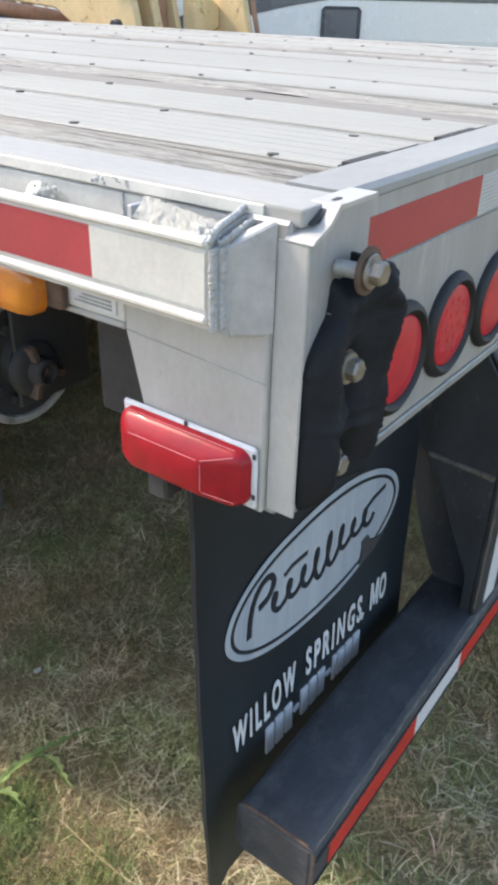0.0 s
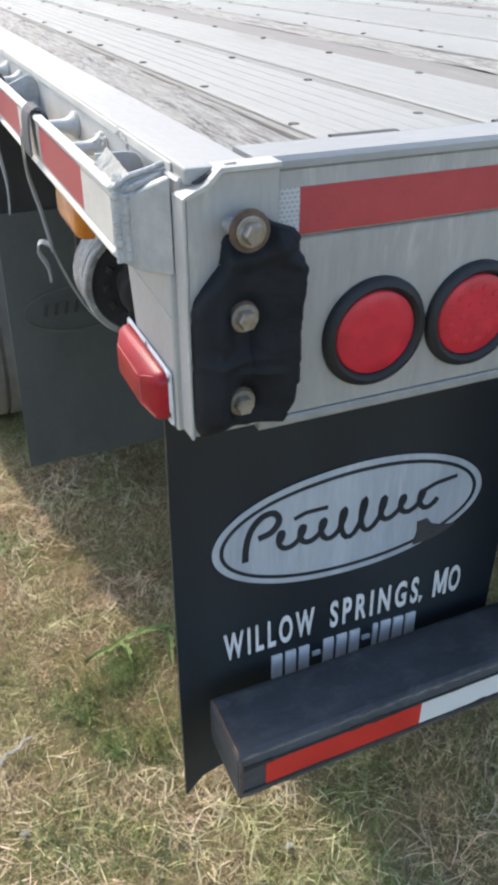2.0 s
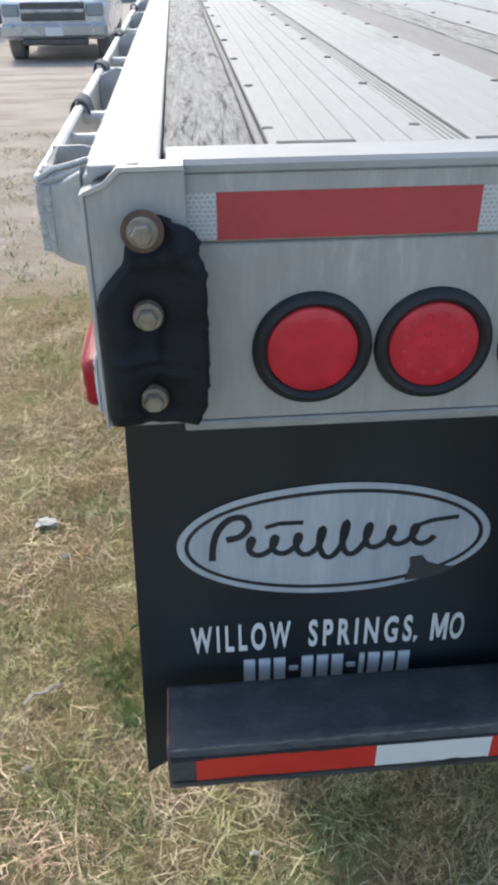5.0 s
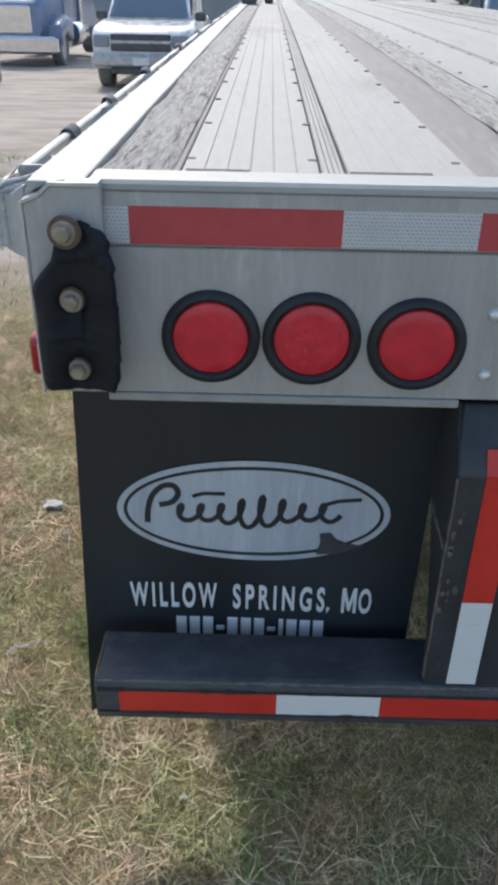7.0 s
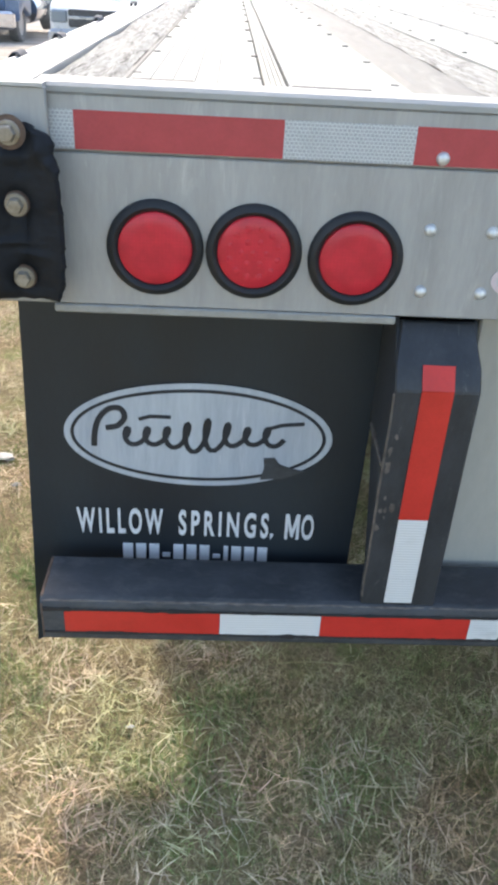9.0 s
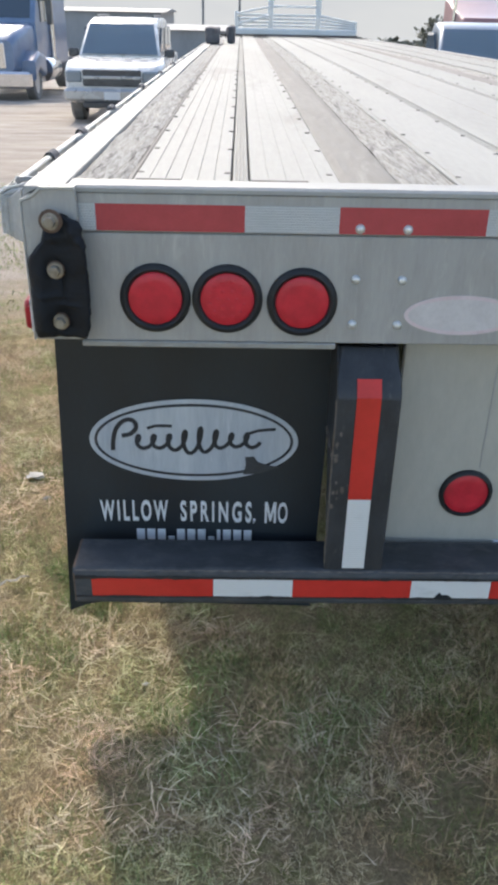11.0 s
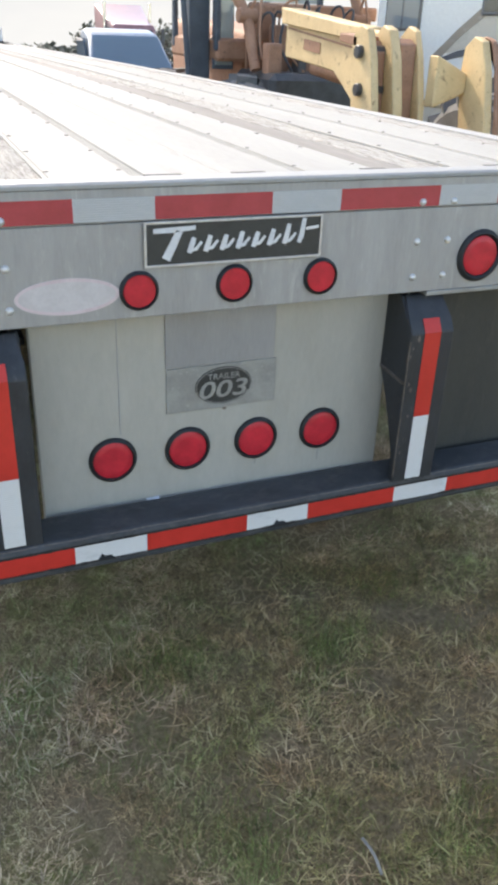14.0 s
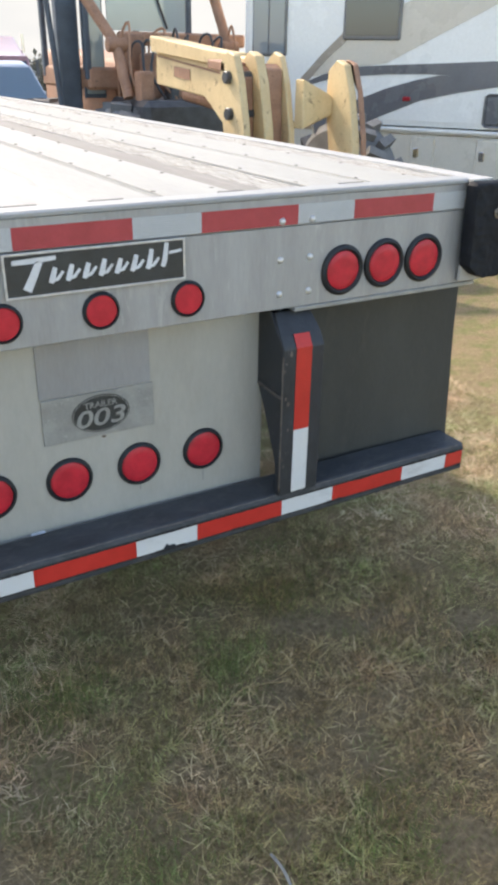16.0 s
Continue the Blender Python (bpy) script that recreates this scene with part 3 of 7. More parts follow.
def build_ground():
    def axis(lo, hi, near_lo, near_hi, step):
        near = np.arange(near_lo, near_hi + 1e-6, step)
        up = near_hi + np.geomspace(step, hi - near_hi, 36)
        dn = near_lo - np.geomspace(step, near_lo - lo, 36)[::-1]
        return np.concatenate([dn, near, up])
    xs = axis(-1500, 1500, -1.5, 4.5, 0.06)
    ys = axis(-600, 2500, -1.5, 4.5, 0.06)
    verts = []
    for y in ys:
        for x in xs:
            z = ground_z(x, y)
            if -3 < x < 7 and -3 < y < 9:
                z += 0.014 * noise.noise(Vector((x * 2.1, y * 2.1, 0))) + 0.007 * noise.noise(Vector((x * 9, y * 9, 3)))
            else:
                z += 0.05 * noise.noise(Vector((x * 0.15, y * 0.15, 0)))
            verts.append((x, y, z))
    nx = len(xs)
    faces = [(j * nx + i, j * nx + i + 1, (j + 1) * nx + i + 1, (j + 1) * nx + i) for j in range(len(ys) - 1) for i in range(nx - 1)]
    me = bpy.data.meshes.new("ground")
    me.from_pydata(verts, [], faces)
    me.polygons.foreach_set("use_smooth", [True] * len(me.polygons))
    me.materials.append(M["ground"])
    ob = new("ground", me)
    tagged(ob, "dry yellowed lawn running out into a bare dirt yard", "ground", "", "structure")


build_ground()


def build_backdrop():
    """A glowing shell stands in for pale haze low over the horizon, far behind everything."""
    m, nt, p = node_material("horizon_haze_glow")
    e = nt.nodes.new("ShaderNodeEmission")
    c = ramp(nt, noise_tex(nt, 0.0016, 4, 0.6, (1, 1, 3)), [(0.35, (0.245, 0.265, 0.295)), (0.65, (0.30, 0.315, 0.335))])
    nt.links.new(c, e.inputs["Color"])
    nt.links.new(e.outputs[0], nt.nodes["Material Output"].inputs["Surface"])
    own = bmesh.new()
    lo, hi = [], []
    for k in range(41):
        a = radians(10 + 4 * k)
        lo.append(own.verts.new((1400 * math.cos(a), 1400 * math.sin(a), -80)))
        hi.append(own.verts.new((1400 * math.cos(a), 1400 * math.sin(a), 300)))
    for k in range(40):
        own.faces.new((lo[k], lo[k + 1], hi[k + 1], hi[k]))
    structure("backdrop", own, m, "glowing pale grey shell standing in for haze low over the far horizon", "backdrop")


build_backdrop()


def blades(name, n, area, length, width, lift, mat, label, seed, clump=0.0, curl=0.5, patch=1.7, centres=()):
    """n bent blades with a tip each, anywhere in the area or round the centres given as (x, y, spread)."""
    rng = np.random.default_rng(seed)
    x0, x1, y0, y1 = area
    pts = []
    while len(pts) < n:
        x, y = rng.uniform(x0, x1), rng.uniform(y0, y1)
        if centres:
            cx, cy, sp = centres[int(rng.integers(len(centres)))]
            x, y = cx + rng.normal() * sp, cy + rng.normal() * sp
        v = noise.noise(Vector((x * patch + seed, y * patch, 0))) + 0.7 * noise.noise(Vector((x * 7 + seed, y * 7, 4)))
        if clump and v < clump + 0.5 * (rng.random() - 0.6):
            continue
        pts.append((x, y))
    p = np.array(pts)
    z = np.array([ground_z(x, y) + 0.014 * noise.noise(Vector((x * 2.1, y * 2.1, 0))) for x, y in pts])
    a = rng.uniform(0, 2 * np.pi, n)
    L = rng.uniform(*length, n)
    W = rng.uniform(*width, n)
    up = rng.uniform(*lift, n)
    bend = rng.uniform(-curl, curl, n)
    lie = rng.uniform(-0.003, 0.007, n)
    d0 = np.stack([np.cos(a), np.sin(a)], 1)
    d1 = np.stack([np.cos(a + bend), np.sin(a + bend)], 1)
    side = np.stack([-np.sin(a), np.cos(a)], 1)
    h0 = np.stack([p[:, 0], p[:, 1], z + lie], 1)
    mid = h0.copy()
    mid[:, :2] += d0 * (L * 0.5 * np.cos(up))[:, None]
    mid[:, 2] += L * 0.5 * np.sin(up) + 0.0015
    tip = mid.copy()
    tip[:, :2] += d1 * (L * 0.5 * np.cos(up * 0.85))[:, None]
    tip[:, 2] += L * 0.5 * np.sin(up * 0.85)
    s3 = np.concatenate([side, np.zeros((n, 1))], 1)
    v = np.empty((n, 5, 3))
    v[:, 0] = h0 - s3 * (W / 2)[:, None]
    v[:, 1] = h0 + s3 * (W / 2)[:, None]
    v[:, 2] = mid + s3 * (W * 0.42)[:, None]
    v[:, 3] = mid - s3 * (W * 0.42)[:, None]
    v[:, 4] = tip
    me = bpy.data.meshes.new(name)
    me.vertices.add(n * 5)
    me.vertices.foreach_set("co", v.ravel())
    idx = np.arange(n)[:, None] * 5
    loops = np.concatenate([idx + np.array([[0, 1, 2, 3]]), idx + np.array([[3, 2, 4]])], 1).ravel()
    me.loops.add(len(loops))
    me.loops.foreach_set("vertex_index", loops.astype(np.int32))
    starts = (np.arange(n)[:, None] * 7 + np.array([[0, 4]])).ravel()
    me.polygons.add(2 * n)
    me.polygons.foreach_set("loop_start", starts.astype(np.int32))
    me.update(calc_edges=True)
    me.validate()
    me.materials.append(mat)
    ob = new(name, me)
    tagged(ob, label, "grass", "", "stuff")
    return ob


blades("dry_grass", 400000, (-1.5, 3.7, -1.2, 2.8), (0.012, 0.052), (0.0007, 0.0017), (-0.05, 0.75), M["straw"], "matted dry straw-coloured grass lying on the yard", 3, -0.16, 1.1, 4.5)
blades("green_grass", 110000, (-1.5, 3.7, -1.2, 2.8), (0.010, 0.036), (0.0007, 0.0018), (0.3, 1.2), M["green"], "short green grass growing through the dry thatch", 8, 0.06, 0.7, 3.1)
GREENS = ((-0.008, 0.563, 0.03), (-0.057, 0.393, 0.03), (-0.109, 0.54, 0.04), (0.03, 0.35, 0.03), (0.045, 0.60, 0.035), (-0.236, 0.204, 0.07), (-0.079, 0.149, 0.06), (-0.236, 1.186, 0.06),
          (0.394, 0.101, 0.06), (0.294, -0.077, 0.05), (0.911, -0.022, 0.09), (1.053, -0.073, 0.06), (1.78, 0.016, 0.06), (1.058, -0.113, 0.07), (1.604, -0.825, 0.08), (1.035, -0.697, 0.06), (1.48, -0.195, 0.07), (-0.40, 0.70, 0.10), (0.60, -0.02, 0.08))
blades("green_tufts", 13000, (-0.9, 3.0, -0.9, 0.9), (0.014, 0.045), (0.0008, 0.0020), (0.4, 1.3), M["green"], "denser tufts of green grass near the trailer tail", 23, 0.0, 0.6, 3.6, GREENS)
blades("far_grass", 45000, (-5.5, 6.5, 2.8, 8.0), (0.02, 0.06), (0.003, 0.006), (0.2, 1.0), M["green"], "thin dry grass at the edge of the yard", 5, -0.05)
blades("loose_straw", 46000, (-1.5, 3.7, -1.2, 2.8), (0.024, 0.085), (0.0015, 0.0033), (0.02, 0.40), M["palestraw"], "loose pale straws lying on the lawn", 14, 0.05, 0.45, 2.6)

# ---------------------------------------------------------------- flatbed trailer
WIDE = 2.487          # rear frame
LONG = 14.5
TOP = 1.290
trailer = thing("flatbed_trailer", (1.2435, 7.0, 0), "long aluminium flatbed trailer with wooden nailing strips and red reflective tape", "trailer")


def mirror(x):
    return WIDE - x


# rear frame: upper extrusion, lower plate, bottom lip
bm = box(0.0125, WIDE - 0.0125, 0.0, 0.05, 1.207, 1.2805, 0.003)
part("upper_rail", bm, M["face"], trailer, "brushed aluminium upper rear rail")
bm = box(0.0125, WIDE - 0.0125, 0.003, 0.030, 0.989, 1.2055, 0.002)
part("rear_plate", bm, M["face"], trailer, "dull grey aluminium rear plate with rain streaks")
part("rear_plate_lip", box(0.10, 0.612, 0.0, 0.06, 0.976, 0.9886, 0.002), M["plate_dull"], trailer)
part("rear_plate_lip", box(mirror(0.690), mirror(0.03), 0.0, 0.06, 0.976, 0.9886, 0.002), M["plate_dull"], trailer)
part("rear_sill", prism([(-0.004, 1.281), (-0.004, 1.288), (0.002, 1.2925), (0.062, 1.2925), (0.062, 1.281)], "x", 0.096, WIDE - 0.096), M["sill"], trailer, "bright aluminium edge sill")

# deck planks: extrusions with grooves, between wooden strips
def grooved(x0, x1, grooves, z=TOP, depth=0.004, gw=0.0016):
    pts = [(x0, z - 0.03), (x0, z - 0.002), (x0 + 0.002, z)]
    for g in grooves:
        pts += [(g - gw, z), (g - gw * 0.5, z - depth), (g + gw * 0.5, z - depth), (g + gw, z)]
    pts += [(x1 - 0.002, z), (x1, z - 0.002), (x1, z - 0.03)]
    return pts


def plank(x0, x1, n, name="deck_plank", mat="deck", z=TOP, depth=0.004, y0=0.0745, gw=0.0016):
    gs = [x0 + (x1 - x0) * (i + 1) / (n + 1) for i in range(n)]
    part(name, prism(grooved(x0, x1, gs, z, depth, gw), "y", y0, LONG), M[mat], trailer)


for side in (lambda a, b: (a, b), lambda a, b: (mirror(b), mirror(a))):
    plank(*side(0.2075, 0.3955), 5, depth=0.0016)
    plank(*side(0.4345, 0.608), 4, depth=0.0009)
    plank(*side(0.850, 1.0285), 0)
    plank(*side(1.0625, 1.2425), 0)
    plank(*side(0.3995, 0.4305), 3, "joint_strip", "deck", TOP - 0.003, 0.003, gw=0.0022)
    plank(*side(0.1955, 0.2045), 0, "joint_strip", "wornwood", TOP - 0.003)
    plank(*side(1.0315, 1.0595), 3, "joint_strip", "deck", TOP - 0.003, 0.003, gw=0.0022)
    # side cap with the turned down outer wall
    a, b = side(0.0180, 0.090)
    part("side_cap", box(a, b, -0.008, LONG, 1.2755, 1.2915, 0.003, 2), M["cap"], trailer, "weathered pale side cap of the deck")
    a, b = side(0.0155, 0.0178)
    part("cap_edge", box(a, b, 0.030, LONG, 1.2782, 1.2896, 0.0008), M["railwhite"], trailer)
    a, b = side(0.0190, 0.028)
    part("channel_wall", box(a, b, 0.036, LONG, 1.194, 1.275, 0.001), M["railwhite"], trailer, "pale grey inner wall of the rail channel")
    a, b = side(-0.0335, 0.028)
    part("channel_floor", box(a, b, 0.050, LONG, 1.1888, 1.1935), M["railwhite"], trailer)
    a, b = side(0.0040, 0.012)
    part("side_rail", box(a, b, 0.1885, LONG, 1.150, 1.1885, 0.001), M["railwhite"], trailer, "white painted side rail web")
    a, b = side(0.0025, 0.05)
    part("side_rail_flange", box(a, b, 0.1885, LONG, 1.142, 1.1495, 0.002), M["white"], trailer)


def board(x0, x1, y0, y1, mat, sag=0.0):
    """A worn board with an uneven top and splintered edges."""
    own = bmesh.new()
    ny = max(2, int((y1 - y0) / (0.05 if y1 < 3.5 else 0.5)))
    nx = 6
    rows = []
    for j in range(ny + 1):
        y = y0 + (y1 - y0) * j / ny
        row = []
        for i in range(nx + 1):
            x = x0 + (x1 - x0) * i / nx
            e = 0.003 if i in (0, nx) else 0.0
            z = TOP - 0.004 - sag - e + (0.005 if mat == "wood" else 0.002) * noise.noise(Vector((x * 60, y * 5, 1))) + 0.002 * noise.noise(Vector((x * 140, y * 30, 7)))
            row.append(own.verts.new((x, y, z)))
        rows.append(row)
    for p, q in zip(rows, rows[1:]):
        for i in range(nx):
            own.faces.new((p[i], p[i + 1], q[i + 1], q[i]))
    for j in (0, ny):
        lo = [own.verts.new((v.co.x, v.co.y, TOP - 0.04)) for v in rows[j]]
        for i in range(nx):
            own.faces.new((rows[j][i], rows[j][i + 1], lo[i + 1], lo[i]))
    part("nailing_board", own, M[mat], trailer, "grey weathered splintered wooden nailing board")


for x0, x1, mat in ((0.092, 0.193, "wood"), (mirror(0.193), mirror(0.092), "wood"), (0.730, 0.838, "wood"), (0.611, 0.728, "wornwood"),
                    (mirror(0.838), mirror(0.730), "wornwood"), (mirror(0.728), mirror(0.611), "wood")):
    y, k = 0.068, 0
    while y < LONG - 0.5:
        y1 = min(LONG, y + (2.0 + 0.35 * ((k * 7 + int(x0 * 100)) % 5)))
        board(x0, x1, y, y1 - 0.006, mat)
        y, k = y1, k + 1
for x in (0.838, mirror(0.849)):
    part("joint_strip", box(x, x + 0.010, 0.068, LONG, 1.26, TOP - 0.001), M["deck"], trailer)
part("deck_underlay", box(0.02, WIDE - 0.02, 0.0765, LONG, 1.225, 1.272), M["gap"], trailer)

# deck bolts, one mesh shared
bolt_mesh = to_mesh("deck_bolt", lathe([(0.0068, -0.002), (0.0068, 0.0001), (0.0050, 0.0004), (0, 0.0003)], 10), M["deckbolt"], True)
small_bolt = to_mesh("deck_bolt", lathe([(0.0060, -0.002), (0.0060, 0.0001), (0.004, 0.0004), (0, 0.0003)], 8), M["deckbolt"], True)
for x in (0.2155, 0.3900, 0.596, 0.858, 1.022, mirror(1.022), mirror(0.858), mirror(0.596), mirror(0.3900), mirror(0.2155)):
    for k in range(28):
        part("deck_bolt", bolt_mesh if x < 0.7 else small_bolt, None, trailer, "", loc=(x + 0.0015 * ((k * 5) % 3 - 1), 0.16 + 0.318 * k, TOP + 0.0005))
# dark strips for the shaded gap where the planks stop short of the sill
part("sill_gap_strip", box(0.203, WIDE - 0.203, 0.0622, 0.0742, 1.262, TOP - 0.0015), M["frame"], trailer, "dark strip standing in for the shaded gap along the sill")
for x0, x1 in ((0.2145, 0.30), (0.435, 0.545), (1.055, 1.14), (1.262, 1.345), (1.60, 1.67), (1.97, 2.05)):
    part("sill_slot_strip", box(x0, x1, 0.0625, 0.0735, TOP - 0.001, 1.2930), M["frame"], trailer)

# ---- rub rails, stake pockets and spools
def lumps(n, seed, place, size, flat=1.0):
    """A crumbly bead of small lumps; place(k) gives each centre."""
    rng = random.Random(seed)
    bm = None
    for k in range(n):
        own = bmesh.new()
        bmesh.ops.create_icosphere(own, subdivisions=1, radius=rng.uniform(*size))
        for v in own.verts:
            v.co *= 1 + 0.5 * noise.noise(v.co * 400 + Vector((k, seed, 0)))
            v.co.z *= flat
        own.transform(Matrix.Translation(place(k, rng)))
        bm = join(bm, own)
    return bm


def weld(points, r, seed):
    """A rippled bead along the points, with uneven thickness."""
    rnd = random.Random(seed)
    own = bmesh.new()
    rings = []
    fine = glide(points, 3)
    for i, p in enumerate(fine):
        ahead = (Vector(fine[min(i + 1, len(fine) - 1)]) - Vector(fine[max(i - 1, 0)])).normalized()
        u = ahead.cross(Vector((0, 1, 0.2))).normalized()
        w = ahead.cross(u)
        k = r * (0.88 + 0.05 * math.cos(i * 2.1) + rnd.uniform(-0.10, 0.10))
        off = Vector((rnd.uniform(-1, 1), rnd.uniform(-1, 1), rnd.uniform(-1, 1))) * 0.0006
        rings.append([own.verts.new(Vector(p) + off + u * k * math.cos(a) + w * k * 0.62 * math.sin(a)) for a in (j * math.pi / 4 for j in range(8))])
    for p, q in zip(rings, rings[1:]):
        for j in range(8):
            own.faces.new((p[j], p[(j + 1) % 8], q[(j + 1) % 8], q[j]))
    own.faces.new(rings[0][::-1])
    own.faces.new(rings[-1])
    return own


def rub_rail(side):
    X = lambda x: x if side == 0 else mirror(x)
    lo, hi = sorted((X(-0.0415), X(-0.034)))
    rail = part("rub_rail", box(lo, hi, 0.044, LONG, 1.201, 1.2665, 0.002), M["railwhite"], trailer, "white rub rail with red and white tape")
    for z in (1.2662, 1.2000):
        lo, hi = sorted((X(-0.0450), X(-0.0305)))
        part("rail_bead", box(lo, hi, 0.044, LONG, z - 0.0045, z + 0.0045, 0.003), M["railwhite"], rail)
    # end plate at the rear corner: a cast face turned in towards the corner flange
    own = prism([(X(x), y) for x, y in ((-0.0405, 0.0435), (-0.036, 0.0385), (-0.0205, 0.0365), (0.0088, 0.0090), (0.0088, 0.0200), (-0.012, 0.0435))], "z", 1.181, 1.262, 0.0015)
    for v in own.verts:
        inner = max(0.0, ((v.co.x if side == 0 else mirror(v.co.x)) + 0.0205) / 0.029)
        if v.co.z > 1.22:
            v.co.z += 0.019 * inner
        elif inner <= 0:
            v.co.z += 0.010
    end = part("rail_end", own, M["cast"], trailer, "welded cast end of the rub rail")
    own = tube([(X(-0.0400), 0.0445, 1.2660), (X(-0.022), 0.0465, 1.2765), (X(-0.002), 0.0475, 1.2805), (X(0.0150), 0.0490, 1.2850)], 0.0032, 10)
    part("end_rim", own, M["weld"], end, "chipped grey white rim", smooth=True)
    part("rim_web", prism([(X(-0.036), 1.20), (X(0.018), 1.20), (X(0.018), 1.281), (X(-0.020), 1.274), (X(-0.036), 1.265)], "y", 0.0445, 0.0490), M["cast"], end)
    part("weld_seam", weld([(X(-0.0385), 0.0405, 1.192 + 0.0035 * k) for k in range(21)], 0.0050, 4 + side), M["weld"], end, "broad rippled grey weld seam", smooth=True)
    part("weld_seam", weld([(X(-0.0300), 0.0372, 1.192 + 0.0035 * k) for k in range(21)], 0.0046, 8 + side), M["weld"], end, smooth=True)
    part("weld_seam", weld([(X(-0.032 + 0.0035 * k), 0.0400 - 0.0005 * k, 1.2640 + 0.0012 * k) for k in range(12)], 0.0040, 14 + side), M["weld"], end, smooth=True)
    # cross plates and spools between the rail and the deck
    y = 0.040
    while y < LONG - 0.8:
        own = prism([(X(x), z) for x, z in ((-0.0338, 1.194), (0.0188, 1.194), (0.0188, 1.262), (0.0165, 1.272), (0.010, 1.2785), (0.0, 1.281), (-0.0338, 1.281 if y < 0.1 else 1.268))], "y", y + 0.095, y + 0.100, 0.0008)
        part("stake_pocket", own, M["cast"], trailer, "dull cross plate with a rounded corner")
        for dy in (0.275, 0.435):
            at = pose(X(-0.0338), y + dy, 1.2500, 0, 90 if side == 0 else -90, 0)
            part("rail_spool", lathe([(0.0, 0.0), (0.0100, 0.0), (0.0092, 0.012), (0.0092, 0.030), (0.0105, 0.037), (0.0150, 0.044), (0.0190, 0.0475), (0.0190, 0.0522), (0.0, 0.0525)], 22, at), M["railwhite"], trailer, "white painted rope spool", smooth=True)
        y += 0.64
    # tape on the outer face
    y, k = 0.046, 0
    while y < LONG - 0.3:
        n = 0.134 if k == 0 else (0.262 if k % 2 else 0.178)
        if y < 4 or k % 4 in (0, 1):
            lo, hi = sorted((X(-0.0428), X(-0.0417)))
            part("reflective_tape", box(lo, hi, y, y + n, 1.2100, 1.2585), M["redtape" if k % 2 else "railwhite"], rail)
        y += n
        k += 1
    return rail


rub_rail(0)
rub_rail(1)


def flaked_plate(a, b, thick, seed):
    """A folded strip between the lines a and b with rough flaking paint on top."""
    own = bmesh.new()
    ny, nx = 26, 8
    a0, a1, b0, b1 = (Vector(p) for p in (*a, *b))
    grid = []
    for j in range(ny + 1):
        row = []
        for i in range(nx + 1):
            u, w = i / nx, j / ny
            p = a0.lerp(a1, w).lerp(b0.lerp(b1, w), u)
            p += Vector((0, 0, 1)) * (0.0012 * noise.noise(p * 170 + Vector((seed, 0, 0))) + 0.0012 * noise.noise(p * 420)) + Vector((1, 0, 0)) * (0.0010 * noise.noise(p * 240) - 0.0022 * (noise.noise(p * 120) > 0.12) * (u < 0.8))
            row.append(own.verts.new(p))
        grid.append(row)
    for p, q in zip(grid, grid[1:]):
        for i in range(nx):
            own.faces.new((p[i], p[i + 1], q[i + 1], q[i]))
    bmesh.ops.solidify(own, geom=own.faces[:], thickness=thick)
    return own


part("bent_lip", flaked_plate(((-0.0385, 0.044, 1.2665), (-0.0385, 0.133, 1.2665)), ((-0.0225, 0.044, 1.2795), (-0.0225, 0.128, 1.2895)), 0.0035, 3), M["chipped"], trailer, "bent flaking lip of the rub rail")
part("sealant_lump", lumps(26, 6, lambda k, r: (-0.030 + r.uniform(-0.008, 0.006), 0.047 + r.uniform(-0.005, 0.012), 1.269 + r.uniform(-0.003, 0.007)), (0.0012, 0.0030)), M["chipped"], trailer, smooth=True)
part("sealant_lump", lumps(18, 5, lambda k, r: (0.010 + r.uniform(-0.006, 0.006), 0.300 + r.uniform(-0.012, 0.010), 1.262 + r.uniform(-0.004, 0.006)), (0.0015, 0.0032)), M["chipped"], trailer, "crumbly white lump of dried sealant", smooth=True)
part("paint_flakes", lumps(26, 7, lambda k, r: (0.0165 + r.uniform(-0.002, 0.002), 0.205 + r.uniform(-0.02, 0.03), 1.286 + r.uniform(-0.006, 0.003)), (0.0010, 0.0024)), M["cast"], trailer, smooth=True)
part("weld_drip", weld([(0.0180, 0.196, 1.215 + 0.004 * k) for k in range(16)], 0.0016, 9), M["cast"], trailer, smooth=True)

# ---- corner plates with torn rubber dock pads and bolts
# folds, bolt hollows and creases of the torn pad: x, z, half widths, height
PAD_FOLDS = ((0.036, 1.045, 0.020, 0.045, 0.020), (0.038, 1.125, 0.018, 0.045, 0.014), (0.095, 1.095, 0.022, 0.050, 0.008), (0.068, 1.143, 0.018, 0.018, -0.018),
             (0.069, 1.039, 0.019, 0.019, -0.020), (0.070, 1.236, 0.022, 0.022, -0.014), (0.055, 1.092, 0.030, 0.006, 0.006), (0.083, 1.075, 0.020, 0.005, 0.006), (0.045, 1.010, 0.030, 0.006, -0.006),
             (0.078, 1.108, 0.004, 0.030, -0.007), (0.105, 1.215, 0.010, 0.012, 0.010), (0.118, 1.200, 0.007, 0.007, 0.008), (0.072, 1.19, 0.02, 0.012, -0.006))


